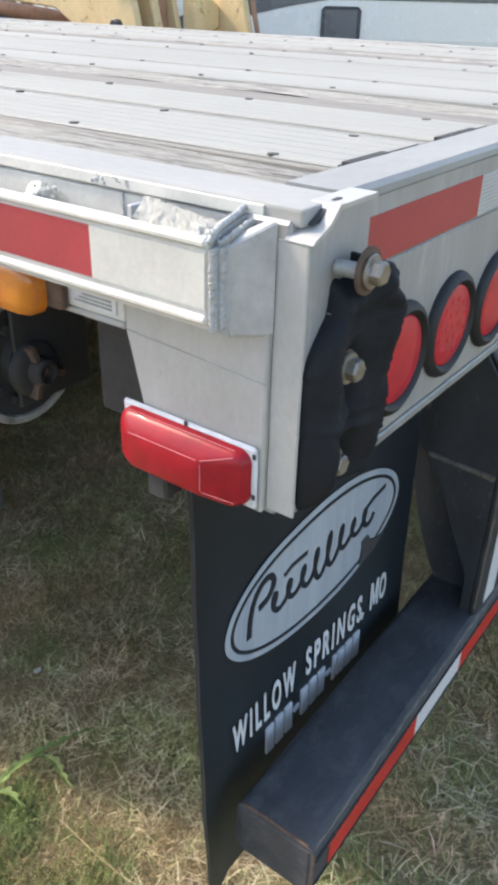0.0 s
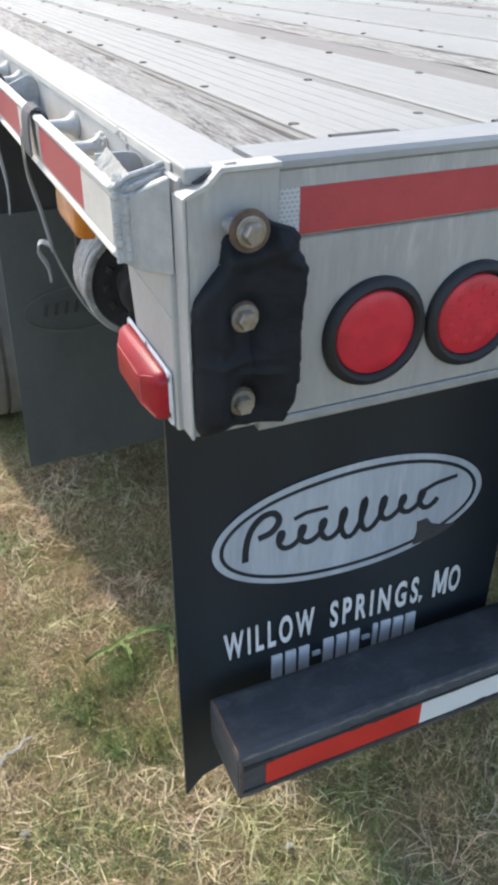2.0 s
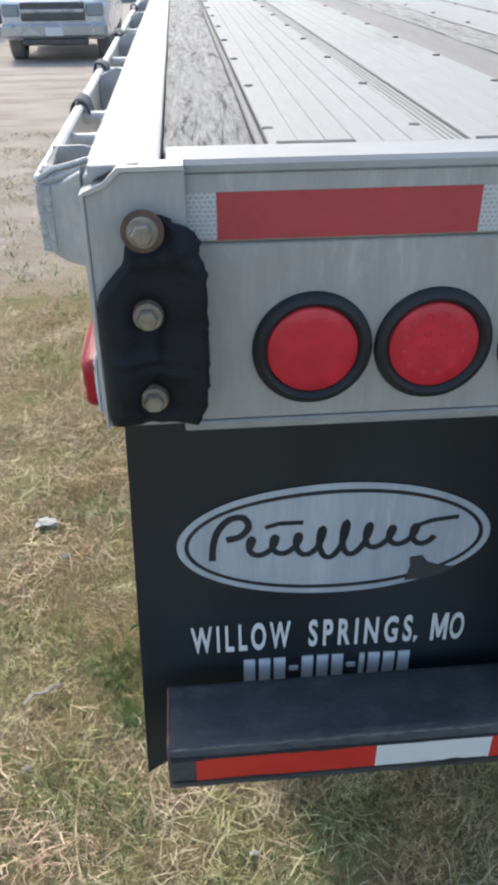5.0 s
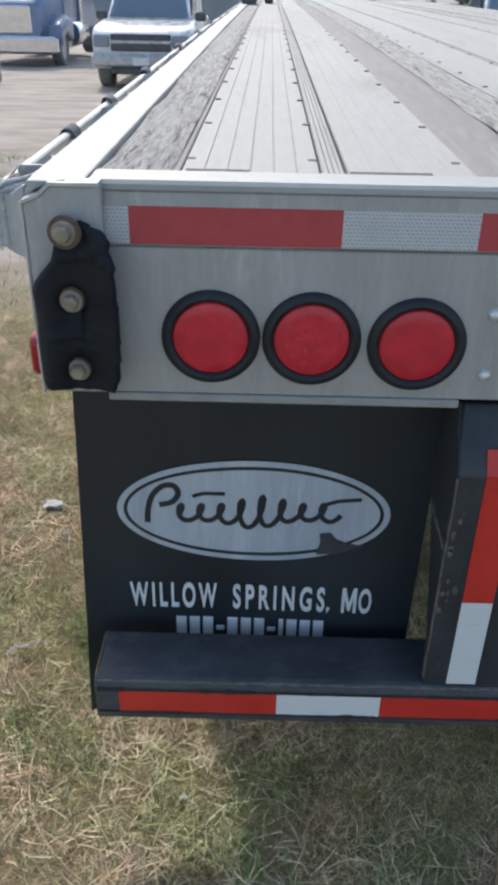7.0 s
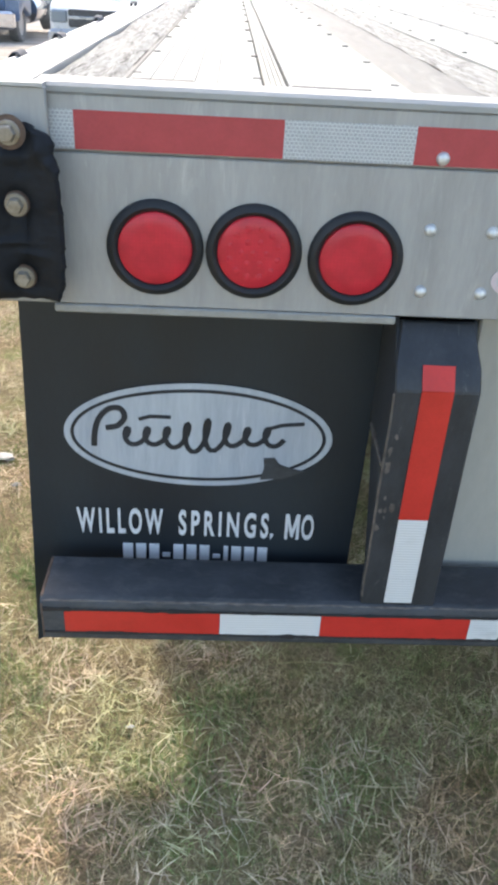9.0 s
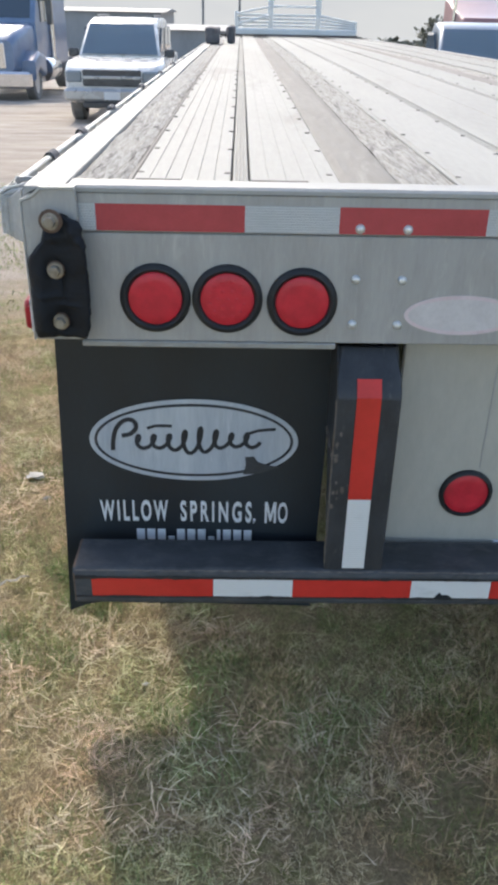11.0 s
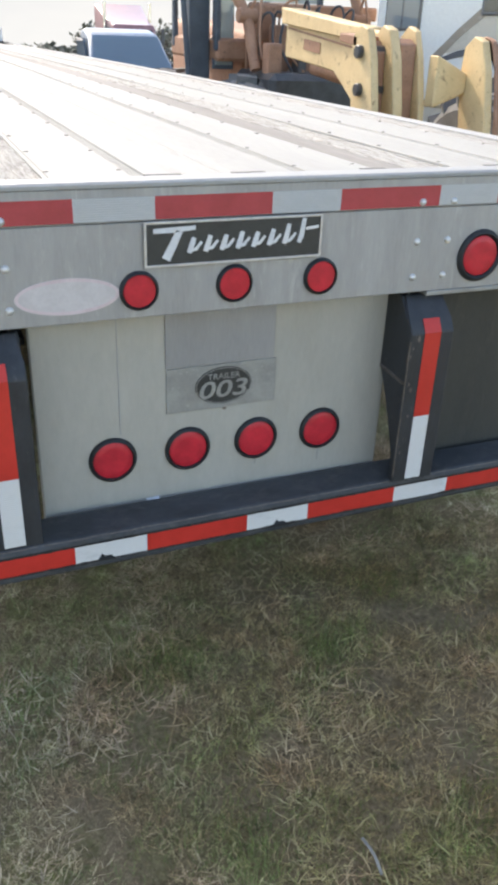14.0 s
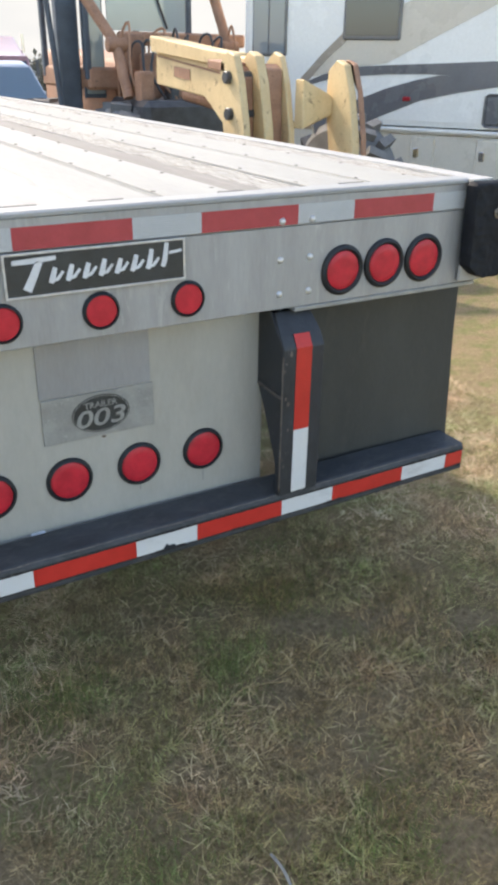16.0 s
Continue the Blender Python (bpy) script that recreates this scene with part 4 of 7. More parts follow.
def corner(side):
    X = lambda x: x if side == 0 else mirror(x)
    face = [(0.0138, 0.999), (0.114, 0.999), (0.114, 1.288), (0.050, 1.2875), (0.036, 1.2745), (0.0138, 1.2655)]
    part("corner_plate", prism([(X(x), z) for x, z in face], "y", -0.0192, -0.006, 0.0015), M["white" if side else "face"], trailer, "grey corner plate with a cut upper corner")
    lo, hi = sorted((X(0.0100), X(0.0136)))
    part("corner_flange", box(lo, hi, -0.0205, 0.012, 0.996, 1.2655, 0.0012), M["white"], trailer, "white corner flange")
    own = prism([(X(x), z) for x, z in ((0.0092, 1.2668), (0.0150, 1.2705), (0.034, 1.2785), (0.049, 1.2925), (0.113, 1.293), (0.113, 1.2885), (0.051, 1.2880), (0.037, 1.2748), (0.0150, 1.2660), (0.0092, 1.2660))], "y", -0.0245, 0.004)
    part("corner_lip", own, M["white"], trailer, "chipped white lip")
    lo, hi = sorted((X(0.0035), X(0.06)))
    part("corner_web", prism([(0.0125, 0.992), (0.150, 0.992), (0.166, 1.055), (0.184, 1.128), (0.188, 1.1415), (0.188, 1.1830), (0.0125, 1.1830)], "x", lo, hi, 0.002), M["white"], trailer, "white corner post below the side rail")
    part("web_seam", rod((X(0.0035), 0.0125, 1.1340), (X(0.0035), 0.185, 1.1440), 0.0009, 6), M["plate_dull"], trailer)
    # pad: rows between a left and a right edge
    if side == 0:
        left = ((1.004, 0.018), (1.012, 0.0150), (1.05, 0.0145), (1.15, 0.0150), (1.166, 0.020), (1.196, 0.046), (1.216, 0.050), (1.236, 0.049), (1.244, 0.056), (1.250, 0.068))
        right = ((1.004, 0.116), (1.03, 0.1270), (1.08, 0.1315), (1.18, 0.1315), (1.205, 0.1290), (1.212, 0.1245), (1.222, 0.1270), (1.232, 0.122), (1.238, 0.104), (1.244, 0.088), (1.250, 0.074))
    else:
        left = ((1.008, 0.0), (1.02, -0.035), (1.05, -0.047), (1.20, -0.050), (1.278, -0.046), (1.287, -0.030))
        right = ((1.008, 0.050), (1.02, 0.085), (1.05, 0.122), (1.20, 0.128), (1.278, 0.130), (1.287, 0.120))
    own = bmesh.new()
    rows_n, cols = 96, 24
    def edge_at(line, z):
        return float(np.interp(z, [p[0] for p in line], [p[1] for p in line]))
    def skin(z, x):
        lump = (0.003 if side == 0 else 0.004) * noise.noise(Vector((x * 26, z * 22, side * 9))) + (0.0016 if side == 0 else 0.0035) * noise.noise(Vector((x * 75, z * 60, 2))) + 0.0014 * noise.noise(Vector((x * 190, z * 170, 5)))
        out = -0.031 - 0.018 * max(0.0, min(1.0, (z - 1.12) / 0.12)) if side == 0 else -0.055
        if side == 0:
            out += 0.022 * max(0.0, min(1.0, (z - 1.205) / 0.025)) * max(0.0, min(1.0, (0.100 - x) / 0.02))
            for bx, bz, sx, sz, h in PAD_FOLDS:
                out -= h * math.exp(-((x - bx) / sx) ** 2 - ((z - bz) / sz) ** 2)
        if side == 0:
            out -= 0.022 * max(0.0, min(1.0, (x - 0.085) / 0.045)) ** 1.5 * max(0.0, min(1.0, (1.235 - z) / 0.05))
        return out + lump
    z0, z1 = left[0][0], left[-1][0]
    front, rim = [], []
    for r in range(rows_n + 1):
        z = z0 + (z1 - z0) * r / rows_n
        xl = edge_at(left, z) + 0.0010 * noise.noise(Vector((z * 110, 3, side)))
        rag = (1.0 if z > 1.185 else 0.5) if side == 0 else 0.25
        xr = edge_at(right, z) + rag * 0.0036 * noise.noise(Vector((z * 70, 8, side))) + rag * 0.0030 * noise.noise(Vector((z * 190, 1, side)))
        row = []
        for c in range(cols + 1):
            u = c / cols
            x = xl + (xr - xl) * u
            near = min(u, 1 - u) * (xr - xl)
            near = min(near, (z - z0) + 0.0, (z1 - z) + 0.0)
            fall = 0.010 * (1 - min(1.0, near / 0.008)) ** 2
            zz = z + (0.003 * noise.noise(Vector((x * 60, 4, side))) if r == 0 else 0.0)
            row.append(own.verts.new((X(x), skin(z, x) + fall, zz)))
        front.append(row)
    for p, q in zip(front, front[1:]):
        for c in range(cols):
            own.faces.new((p[c], p[c + 1], q[c + 1], q[c]))
    loop = front[0] + [r[-1] for r in front[1:]] + front[-1][-2::-1] + [r[0] for r in front[-2:0:-1]]
    backs = [own.verts.new((v.co.x - (0.010 if side == 0 and v.co.x > 0.10 else 0.0), -0.0165, v.co.z)) for v in loop]
    n = len(loop)
    for i in range(n):
        own.faces.new((loop[i], backs[i], backs[(i + 1) % n], loop[(i + 1) % n]))
    pad = part("dock_pad", own, M["pad"], trailer, "torn black rubber dock pad", smooth=True)
    bolts = ((0.070, -0.050, 1.236), (0.068, -0.037, 1.142), (0.067, -0.030, 1.038)) if side == 0 else ((0.03, -0.058, 1.20),)
    for x, y, z in bolts:
        at = Matrix.Translation((X(x), y, z)) @ FACING
        hx = lathe([(0.0, 0.0), (0.0112, 0.0), (0.0112, 0.009), (0.0095, 0.0115), (0.0, 0.0118)], 6, at)
        b = part("bolt", hx, M["zinc"], pad, "worn zinc hex bolt head")
        part("washer", lathe([(0.0, -0.003), (0.0150, -0.003), (0.0158, -0.001), (0.0150, 0.0006), (0.0, 0.0006)], 22, at), M["zinc"], pad, smooth=True)
        ring_r = 0.0215 if z > 1.2 else 0.0175
        part("cup_washer", lathe([(0.0, -0.008), (ring_r, -0.007), (ring_r, -0.004), (ring_r * 0.8, -0.0035), (0.0, -0.0035)], 22, at), M["rust"], pad, "rusty cup washer", smooth=True)
    if side == 0:
        part("spacer_tube", rod((0.056, -0.019, 1.238), (0.064, -0.050, 1.2365), 0.0075), M["plate_dull"], pad, smooth=True)
        part("bolt", lathe([(0, 0), (0.006, 0), (0.006, 0.007), (0, 0.008)], 6, Matrix.Translation((0.052, -0.018, 1.198)) @ FACING), M["zinc"], pad)


corner(0)
corner(1)
# a solid dark wedge in place of the open crack between cap and lip
part("corner_gap", prism([(0.024, 1.2780), (0.036, 1.2840), (0.052, 1.2922), (0.070, 1.2934), (0.062, 1.2895), (0.040, 1.2800)], "y", -0.0140, -0.0085), M["frame"], trailer)

# ---- reflective tape on the rear rail
x, k = 0.145 - 0.032, 0
while x < WIDE - 0.13:
    n = (0.032, 0.279, 0.178)[0 if k == 0 else 1 + (k + 1) % 2]
    x1 = min(x + n, mirror(0.110))
    part("reflective_tape", box(x, x1, -0.0010, 0.0004, 1.2105, 1.2600), M["redtape" if k % 2 else "honeycomb"], trailer, "faded red tape" if k % 2 else "honeycomb pattern white tape")
    x, k = x + n, k + 1

# ---- round lamps
led_mesh = to_mesh("led", lathe([(0.0052, 0), (0.0045, 0.0009), (0.0025, 0.0014), (0, 0.0015)], 10, FACING), M["lens"], True)


def lamp(x, y, z, r, lens_r, name="tail_lamp", parent=trailer, dots=False):
    at = Matrix.Translation((x, y, z)) @ FACING
    ring = [(r, -0.002), (r, 0.004), (r * 0.96, 0.009), (r * 0.86, 0.012), (lens_r * 1.10, 0.0105), (lens_r * 1.02, 0.006), (lens_r, 0.002)]
    g = part(name, lathe(ring, 40, at), M["rubber"], parent, "round red lamp in a black rubber grommet", smooth=True)
    lens = [(lens_r * 1.02, 0.003), (lens_r * 1.0, 0.0062), (lens_r * 0.97, 0.0074), (lens_r * 0.6, 0.0080), (0, 0.0082)]
    body = part("lens", lathe(lens, 40, at), M["lens"], g, "red ribbed plastic lens", smooth=True)
    if dots:
        for k in range(19):
            rr, a = (0.0, 0.0) if k == 0 else (0.018, 60 * k) if k < 7 else (0.036, 30 * k + 15)
            part("led", led_mesh, None, body, loc=(x + rr * math.cos(radians(a)), y - 0.0076, z + rr * math.sin(radians(a))))
    return g


for x in (0.2505, 0.392, 0.5395, mirror(0.2505), mirror(0.395), mirror(0.5395)):
    lamp(x, 0.003, 1.079 if abs(x - WIDE / 2) > 0.75 else 1.0745, 0.0695, 0.0525, dots=abs(x - 0.392) < 0.01)
for x in (1.019, 1.250, 1.477):
    lamp(x, 0.003, 1.053, 0.046, 0.038, "marker_lamp")

# ---- rivets
rivet = to_mesh("rivet", lathe([(0.0095, 0), (0.0088, 0.003), (0.006, 0.006), (0.003, 0.0072), (0, 0.0075)], 14, FACING), M["rivet"], True)
for x in (0.642, 0.7325, mirror(0.7405), mirror(0.648)):
    for z, y in ((1.2205, -0.001), (1.1215, 0.003), (1.030, 0.003)):
        part("rivet", rivet, None, trailer, loc=(x, y, z))

# ---- name badge with plain brush strokes, oval sticker
badge = part("name_badge", box(1.033, 1.466, -0.006, 0.002, 1.107, 1.205, 0.002), M["badge"], trailer, "black badge with a silver rim and pale brush strokes")
for b in ((1.031, 1.468, 1.201, 1.2065), (1.031, 1.468, 1.1055, 1.111), (1.031, 1.0365, 1.111, 1.201), (1.4625, 1.468, 1.111, 1.201)):
    part("badge_rim", box(b[0], b[1], -0.0085, -0.0062, b[2], b[3], 0.0008), M["rivet"], badge)
def stroke(pts, w, y, parent, mat, name="stroke"):
    own = bmesh.new()
    rows = []
    for i, p in enumerate(pts):
        a, b = Vector(pts[max(0, i - 1)]), Vector(pts[min(len(pts) - 1, i + 1)])
        d = (b - a).normalized()
        nrm = Vector((-d.y, d.x)) * (w[i] if isinstance(w, (list, tuple)) else w) / 2
        q = Vector(p)
        rows.append([own.verts.new((*((q + s * nrm)[:1]), yy, (q + s * nrm)[1])) for s, yy in ((-1, y), (1, y), (1, y + 0.0012), (-1, y + 0.0012))])
    for p, q in zip(rows, rows[1:]):
        for i in range(4):
            own.faces.new((p[i], p[(i + 1) % 4], q[(i + 1) % 4], q[i]))
    own.faces.new(rows[0])
    own.faces.new(rows[-1][::-1])
    return part(name, own, mat, parent)
stroke([(1.052, 1.186), (1.10, 1.187), (1.150, 1.190)], [0.010, 0.012, 0.009], -0.0078, badge, M["print"])
stroke([(1.112, 1.184), (1.098, 1.155), (1.080, 1.122)], [0.016, 0.018, 0.020], -0.0078, badge, M["print"])
for i in range(8):
    x = 1.135 + 0.039 * i
    tall = (0.0, 0.002, 0.0, 0.004, 0.0, 0.003, 0.012, 0.022)[i]
    stroke([(x + 0.012, 1.168 + tall + 0.0012 * i), (x + 0.006, 1.150 + 0.0012 * i), (x, 1.134 + 0.0012 * i)], [0.010, 0.013, 0.011], -0.0078, badge, M["print"])
    if i < 7:
        stroke([(x + 0.002, 1.139 + 0.0012 * i), (x + 0.016, 1.142 + 0.0012 * i), (x + 0.030, 1.158 + 0.0012 * i)], [0.007, 0.008, 0.006], -0.0080, badge, M["print"])
stroke([(1.425, 1.174), (1.442, 1.176), (1.458, 1.178)], 0.007, -0.0081, badge, M["print"])
sticker = part("oval_sticker", ellipse(0.859, 1.052, 0.115, 0.041, 0.0018, 0.0035), M["stickerwhite"], trailer, "faded white oval sticker with a pinkish rim")
part("sticker_rim", ellipse(0.859, 1.052, 0.115, 0.041, 0.0011, 0.0016, 64, 0.93), M["pink"], sticker)

# ---- white centre panel with lamps, grey sheets and number oval
PY = 0.092
panel = part("centre_panel", box(0.7735, 1.757, PY, PY + 0.018, 0.424, 1.048, 0.004), M["cream"], trailer, "cream white centre panel")
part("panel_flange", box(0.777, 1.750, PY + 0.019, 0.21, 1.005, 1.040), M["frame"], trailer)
for x in (0.9595, 1.1635, 1.362, 1.5595):
    lamp(x, PY, 0.5800, 0.0636, 0.0522, "panel_lamp", panel)
part("grey_sheet", box(1.104, 1.404, PY - 0.004, PY - 0.0005, 0.817, 1.020, 0.001), M["plate_grey"], panel, "smooth grey sheet")
sheet = part("number_sheet", box(1.106, 1.411, PY - 0.0045, PY - 0.0005, 0.6905, 0.814, 0.001), M["plate_dull"], panel, "scuffed grey sheet with a dark number oval")
decal = part("number_oval", ellipse(1.2615, 0.7546, 0.079, 0.052, PY - 0.0062, PY - 0.0046), M["badge"], panel, "dark oval decal with pale numerals")
part("oval_rim", ellipse(1.2615, 0.7546, 0.0765, 0.0495, PY - 0.0070, PY - 0.0063, 64, 0.98), M["plate_dull"], decal)
lettering("TRAILER", 1.2165, 1.3065, 0.7735, 0.7895, PY - 0.0068, M["plate_dull"], decal, bold=0.0)
lettering("003", 1.1945, 1.3290, 0.7215, 0.7690, PY - 0.0068, M["plate_dull"], decal, bold=0.010, slant=0.18)
part("panel_seam", box(0.9815, 0.9838, PY - 0.0008, PY + 0.001, 0.65, 1.02), M["plate_grey"], panel)
part("seam_clip", box(0.968, 0.998, PY - 0.004, PY, 1.012, 1.018, 0.001), M["rust"], panel)
# rounded scuffs of bare paint at the bottom edge, rust runs under the lamps
part("panel_tab", box(1.045, 1.085, PY - 0.006, PY + 0.006, 0.437, 0.4455, 0.003), M["print"], panel)
for x, n in ((1.362, 0.018), (1.5595, 0.040), (1.1635, 0.012)):
    part("rust_run", prism([(x - 0.003, 0.516), (x + 0.003, 0.516), (x + 0.0012, 0.516 - n), (x - 0.0008, 0.516 - n)], "y", PY - 0.0008, PY + 0.001), M["plate_dull"], panel)
part("dirt_spot", ellipse(1.2665, 0.684, 0.006, 0.0028, PY - 0.0010, PY + 0.001, 14), M["rust"], panel)

# ---- underride guard: two posts, long beam
def bent(bm):
    """The beam stands slightly askew: its right end further in and lower."""
    for v in bm.verts:
        v.co.y += 0.0165 * v.co.x
        v.co.z -= 0.0125 * v.co.x
    return bm


def beam_profile():
    y0, y1, z0, z1, r = -0.066, 0.062, 0.364, 0.464, 0.014
    pts = []
    for cy, cz, a0 in ((y1 - r, z1 - r, 0), (y0 + r, z1 - r, 90), (y0 + r, z0 + r, 180), (y1 - r, z0 + r, 270)):
        for k in range(4):
            a = radians(a0 + 30 * k)
            pts.append((cy + r * math.cos(a), cz + r * math.sin(a)))
    return pts
guard = part("underride_beam", bent(prism(beam_profile(), "x", 0.046, WIDE)), M["beamsteel"], trailer, "scuffed black steel underride beam")
part("beam_end", bent(box(0.0445, 0.0475, -0.058, 0.054, 0.372, 0.456, 0.001)), M["beamsteel"], guard)
part("weld_bead", bent(tube([(0.048, -0.064, 0.376), (0.048, -0.064, 0.452), (0.048, -0.054, 0.463), (0.048, 0.050, 0.463)], 0.0026)), M["rust"], guard)
ends = (0.087, 0.364, 0.547, 0.822, 1.008, 1.288, 1.472, 1.754, 1.940, 2.219, 2.409, WIDE - 0.002)
for k, (x, x1) in enumerate(zip(ends, ends[1:])):
    part("reflective_tape", bent(box(x, x1 - 0.0006, -0.0673, -0.0662, 0.3905, 0.4405)), M["redtape_low" if k % 2 == 0 else "whitetape_low"], guard, "bright red tape" if k % 2 == 0 else "white tape")
def grime(z, reach, seed):
    """A thin ragged line of dirt and flaking paint along a tape edge."""
    own = bmesh.new()
    n = 420
    rows = []
    for k in range(n + 1):
        x = 0.05 + (WIDE - 0.052) * k / n
        h = 0.0022 + reach * max(0.0, noise.noise(Vector((x * 9, seed, 0))) + 0.55 * noise.noise(Vector((x * 48, seed, 3))) + 0.35 * noise.noise(Vector((x * 150, seed, 5))))
        out = -0.0683 + 0.0006 * noise.noise(Vector((x * 90, seed, 8)))
        rows.append([own.verts.new((x, y, z + dz)) for y, dz in ((-0.0655, -h), (out, -h * 0.8), (out, h * 0.8), (-0.0655, h))])
    for p, q in zip(rows, rows[1:]):
        for i in range(3):
            own.faces.new((p[i], p[i + 1], q[i + 1], q[i]))
    part("grime_line", bent(own), M["grime"], guard, "ragged dark line of dirt along the tape")


rng = random.Random(31)
edge = [(0.05 + 0.0203 * k, -0.0610 + rng.uniform(-0.0012, 0.0012), 0.4590 + rng.uniform(-0.0010, 0.0006)) for k in range(120)]
part("worn_edge", bent(tube(edge, 0.0022, 6)), M["scuff"], guard, "dusty scuffed front edge", smooth=True)
grime(0.4425, 0.0050, 1)
grime(0.3885, 0.0060, 2)
# torn notches where the lower tape lifted
for x in (0.878, 1.365):
    part("torn_spot", bent(prism([(x, 0.391), (x + 0.012, 0.408), (x + 0.018, 0.400), (x + 0.034, 0.400), (x + 0.044, 0.390)], "y", -0.0684, -0.0674)), M["ink"], guard)


def post(xc):
    """A bent front plate, a left side that narrows downwards, an upper gusset with a turned lip, a brace plate behind."""
    x0, x1 = xc - 0.0665, xc + 0.0665
    low = 0.464 - 0.0125 * xc - 0.003
    p = part("guard_post", prism([(-0.046, low), (-0.046, 0.888), (-0.040, 0.900), (-0.026, 0.921), (0.022, 0.975), (0.030, 0.975), (-0.018, 0.914), (-0.036, 0.886), (-0.036, low)], "x", x0, x1, 0.0025), M["poststeel"], trailer, "black steel guard post with worn edges")
    for v in p.data.vertices:
        if v.co.z > 0.94:
            v.co.x = xc + (v.co.x - xc) * 0.86
    part("side_plate", prism([(-0.0355, low), (-0.0355, 0.886), (-0.018, 0.912), (0.029, 0.974), (0.17, 0.986), (0.17, 0.800), (0.088, 0.747), (0.045, 0.665), (-0.014, 0.534), (-0.016, low)], "x", x0 + 0.002, x0 + 0.010, 0.002), M["poststeel"], p)
    part("side_plate", prism([(-0.0355, low), (-0.0355, 0.886), (-0.018, 0.912), (0.029, 0.974), (0.17, 0.986), (0.17, 0.780), (0.110, 0.700), (0.060, low + 0.02), (0.050, low)], "x", x1 - 0.010, x1 - 0.002, 0.002), M["poststeel"], p)
    part("gusset_lip", prism([(-0.034, 0.742), (0.086, 0.750), (0.088, 0.758), (-0.034, 0.752)], "x", x0 - 0.003, x0 + 0.030, 0.002), M["scuff"], p, "turned lip of the upper gusset")
    part("brace_plate", prism([(-0.030, low), (0.062, low), (0.078, 0.485), (0.094, 0.522), (0.114, 0.580), (0.132, 0.650), (0.150, 0.745), (0.150, 0.90), (-0.030, 0.86)], "x", xc - 0.004, xc + 0.004, 0.001), M["poststeel"], p)
    part("mount_bracket", box(xc - 0.055, xc + 0.060, 0.176, 0.27, 0.86, 1.0, 0.006), M["frame"], p)
    tl, tr, tz = xc - 0.0255, xc + 0.0245, 0.646
    part("reflective_tape", box(tl, tr, -0.0474, -0.0462, tz, 0.8895), M["redtape_low"], p, "red tape")
    top = prism([(-0.0474, 0.890), (-0.0462, 0.890), (-0.0263, 0.9235), (-0.0275, 0.9242)], "x", tl, tr)
    part("reflective_tape", top, M["redtape_low"], p, "red tape")
    part("reflective_tape", box(tl, tr, -0.0474, -0.0462, low + 0.008, tz - 0.0005), M["whitetape_low"], p, "white tape")
    # scuffed corner, foot weld and chips of bare metal
    rng = random.Random(int(xc * 100))
    part("worn_edge", tube([(x0 - 0.0002 + rng.uniform(-0.0008, 0.0008), -0.0445 + rng.uniform(-0.0006, 0.0006), low + 0.02 + 0.0205 * k) for k in range(21)], 0.0021, 6), M["scuff"], p, "scuffed pale corner")
    for k in range(11):
        cx, cz, r = x0 + 0.004 + abs(rng.gauss(0, 0.010)), rng.uniform(0.52, 0.90) if k else 0.745, rng.uniform(0.002, 0.006)
        ragged = [(cx + r * rng.uniform(0.5, 1.1) * math.cos(a), cz + r * rng.uniform(0.8, 2.4) * math.sin(a)) for a in (j * math.pi / 4 for j in range(8))]
        if cz < 0.885:
            part("paint_chip", prism(ragged, "y", -0.0464, -0.0461), M["scuff"], p, "bare rusty chip in the black paint")


post(0.6835)
post(1.8035)

# ---- mud flaps
def flap(x0, x1, y, z0, z1, name="mud_flap", lean=0.0, label="plain black rubber mud flap", wave=0.006, curl=0.0):
    own = bmesh.new()
    nx, nz = 16, 24
    def surf(i, k):
        u, w = i / nx, k / nz
        x = x0 + (x1 - x0) * u + lean * (1 - w)
        yy = y + wave * (math.sin(u * 3.0 + 0.6) - 0.8) * (1 - w) - 0.02 * (1 - w) ** 2 + 0.003 * noise.noise(Vector((u * 4, w * 5, x0 * 7))) - curl * max(0.0, 1 - u * 12) * (1 - w)
        return Vector((x, yy, z0 + (z1 - z0) * w))
    front = [[own.verts.new(surf(i, k)) for i in range(nx + 1)] for k in range(nz + 1)]
    back = [[own.verts.new(surf(i, k) + Vector((0, 0.007, 0))) for i in range(nx + 1)] for k in range(nz + 1)]
    for k in range(nz):
        for i in range(nx):
            own.faces.new((front[k][i], front[k][i + 1], front[k + 1][i + 1], front[k + 1][i]))
            own.faces.new((back[k][i], back[k + 1][i], back[k + 1][i + 1], back[k][i + 1]))
    for k in range(nz):
        for i in (0, nx):
            own.faces.new((front[k][i], back[k][i], back[k + 1][i], front[k + 1][i]))
    for i in range(nx):
        for k in (0, nz):
            own.faces.new((front[k][i], front[k][i + 1], back[k][i + 1], back[k][i]))
    return part(name, own, M["hazeflap" if y > 1 else "veilflap" if x0 > 1 else "flap"], trailer, label, smooth=True)


FY = 0.115
left_flap = flap(0.018, 0.628, FY, 0.235, 0.982, lean=-0.020, curl=0.03, label="black mud flap with a silver oval and white lettering")
flap(mirror(0.630), mirror(-0.022), FY + 0.005, 0.26, 0.982, lean=0.02)
for x0, x1 in ((0.0, 0.62), (mirror(0.655), mirror(0.0))):
    part("flap_hanger", box(x0, x1, FY + 0.022, FY + 0.05, 0.955, 1.0, 0.003), M["frame"], trailer)
LY = 0.0


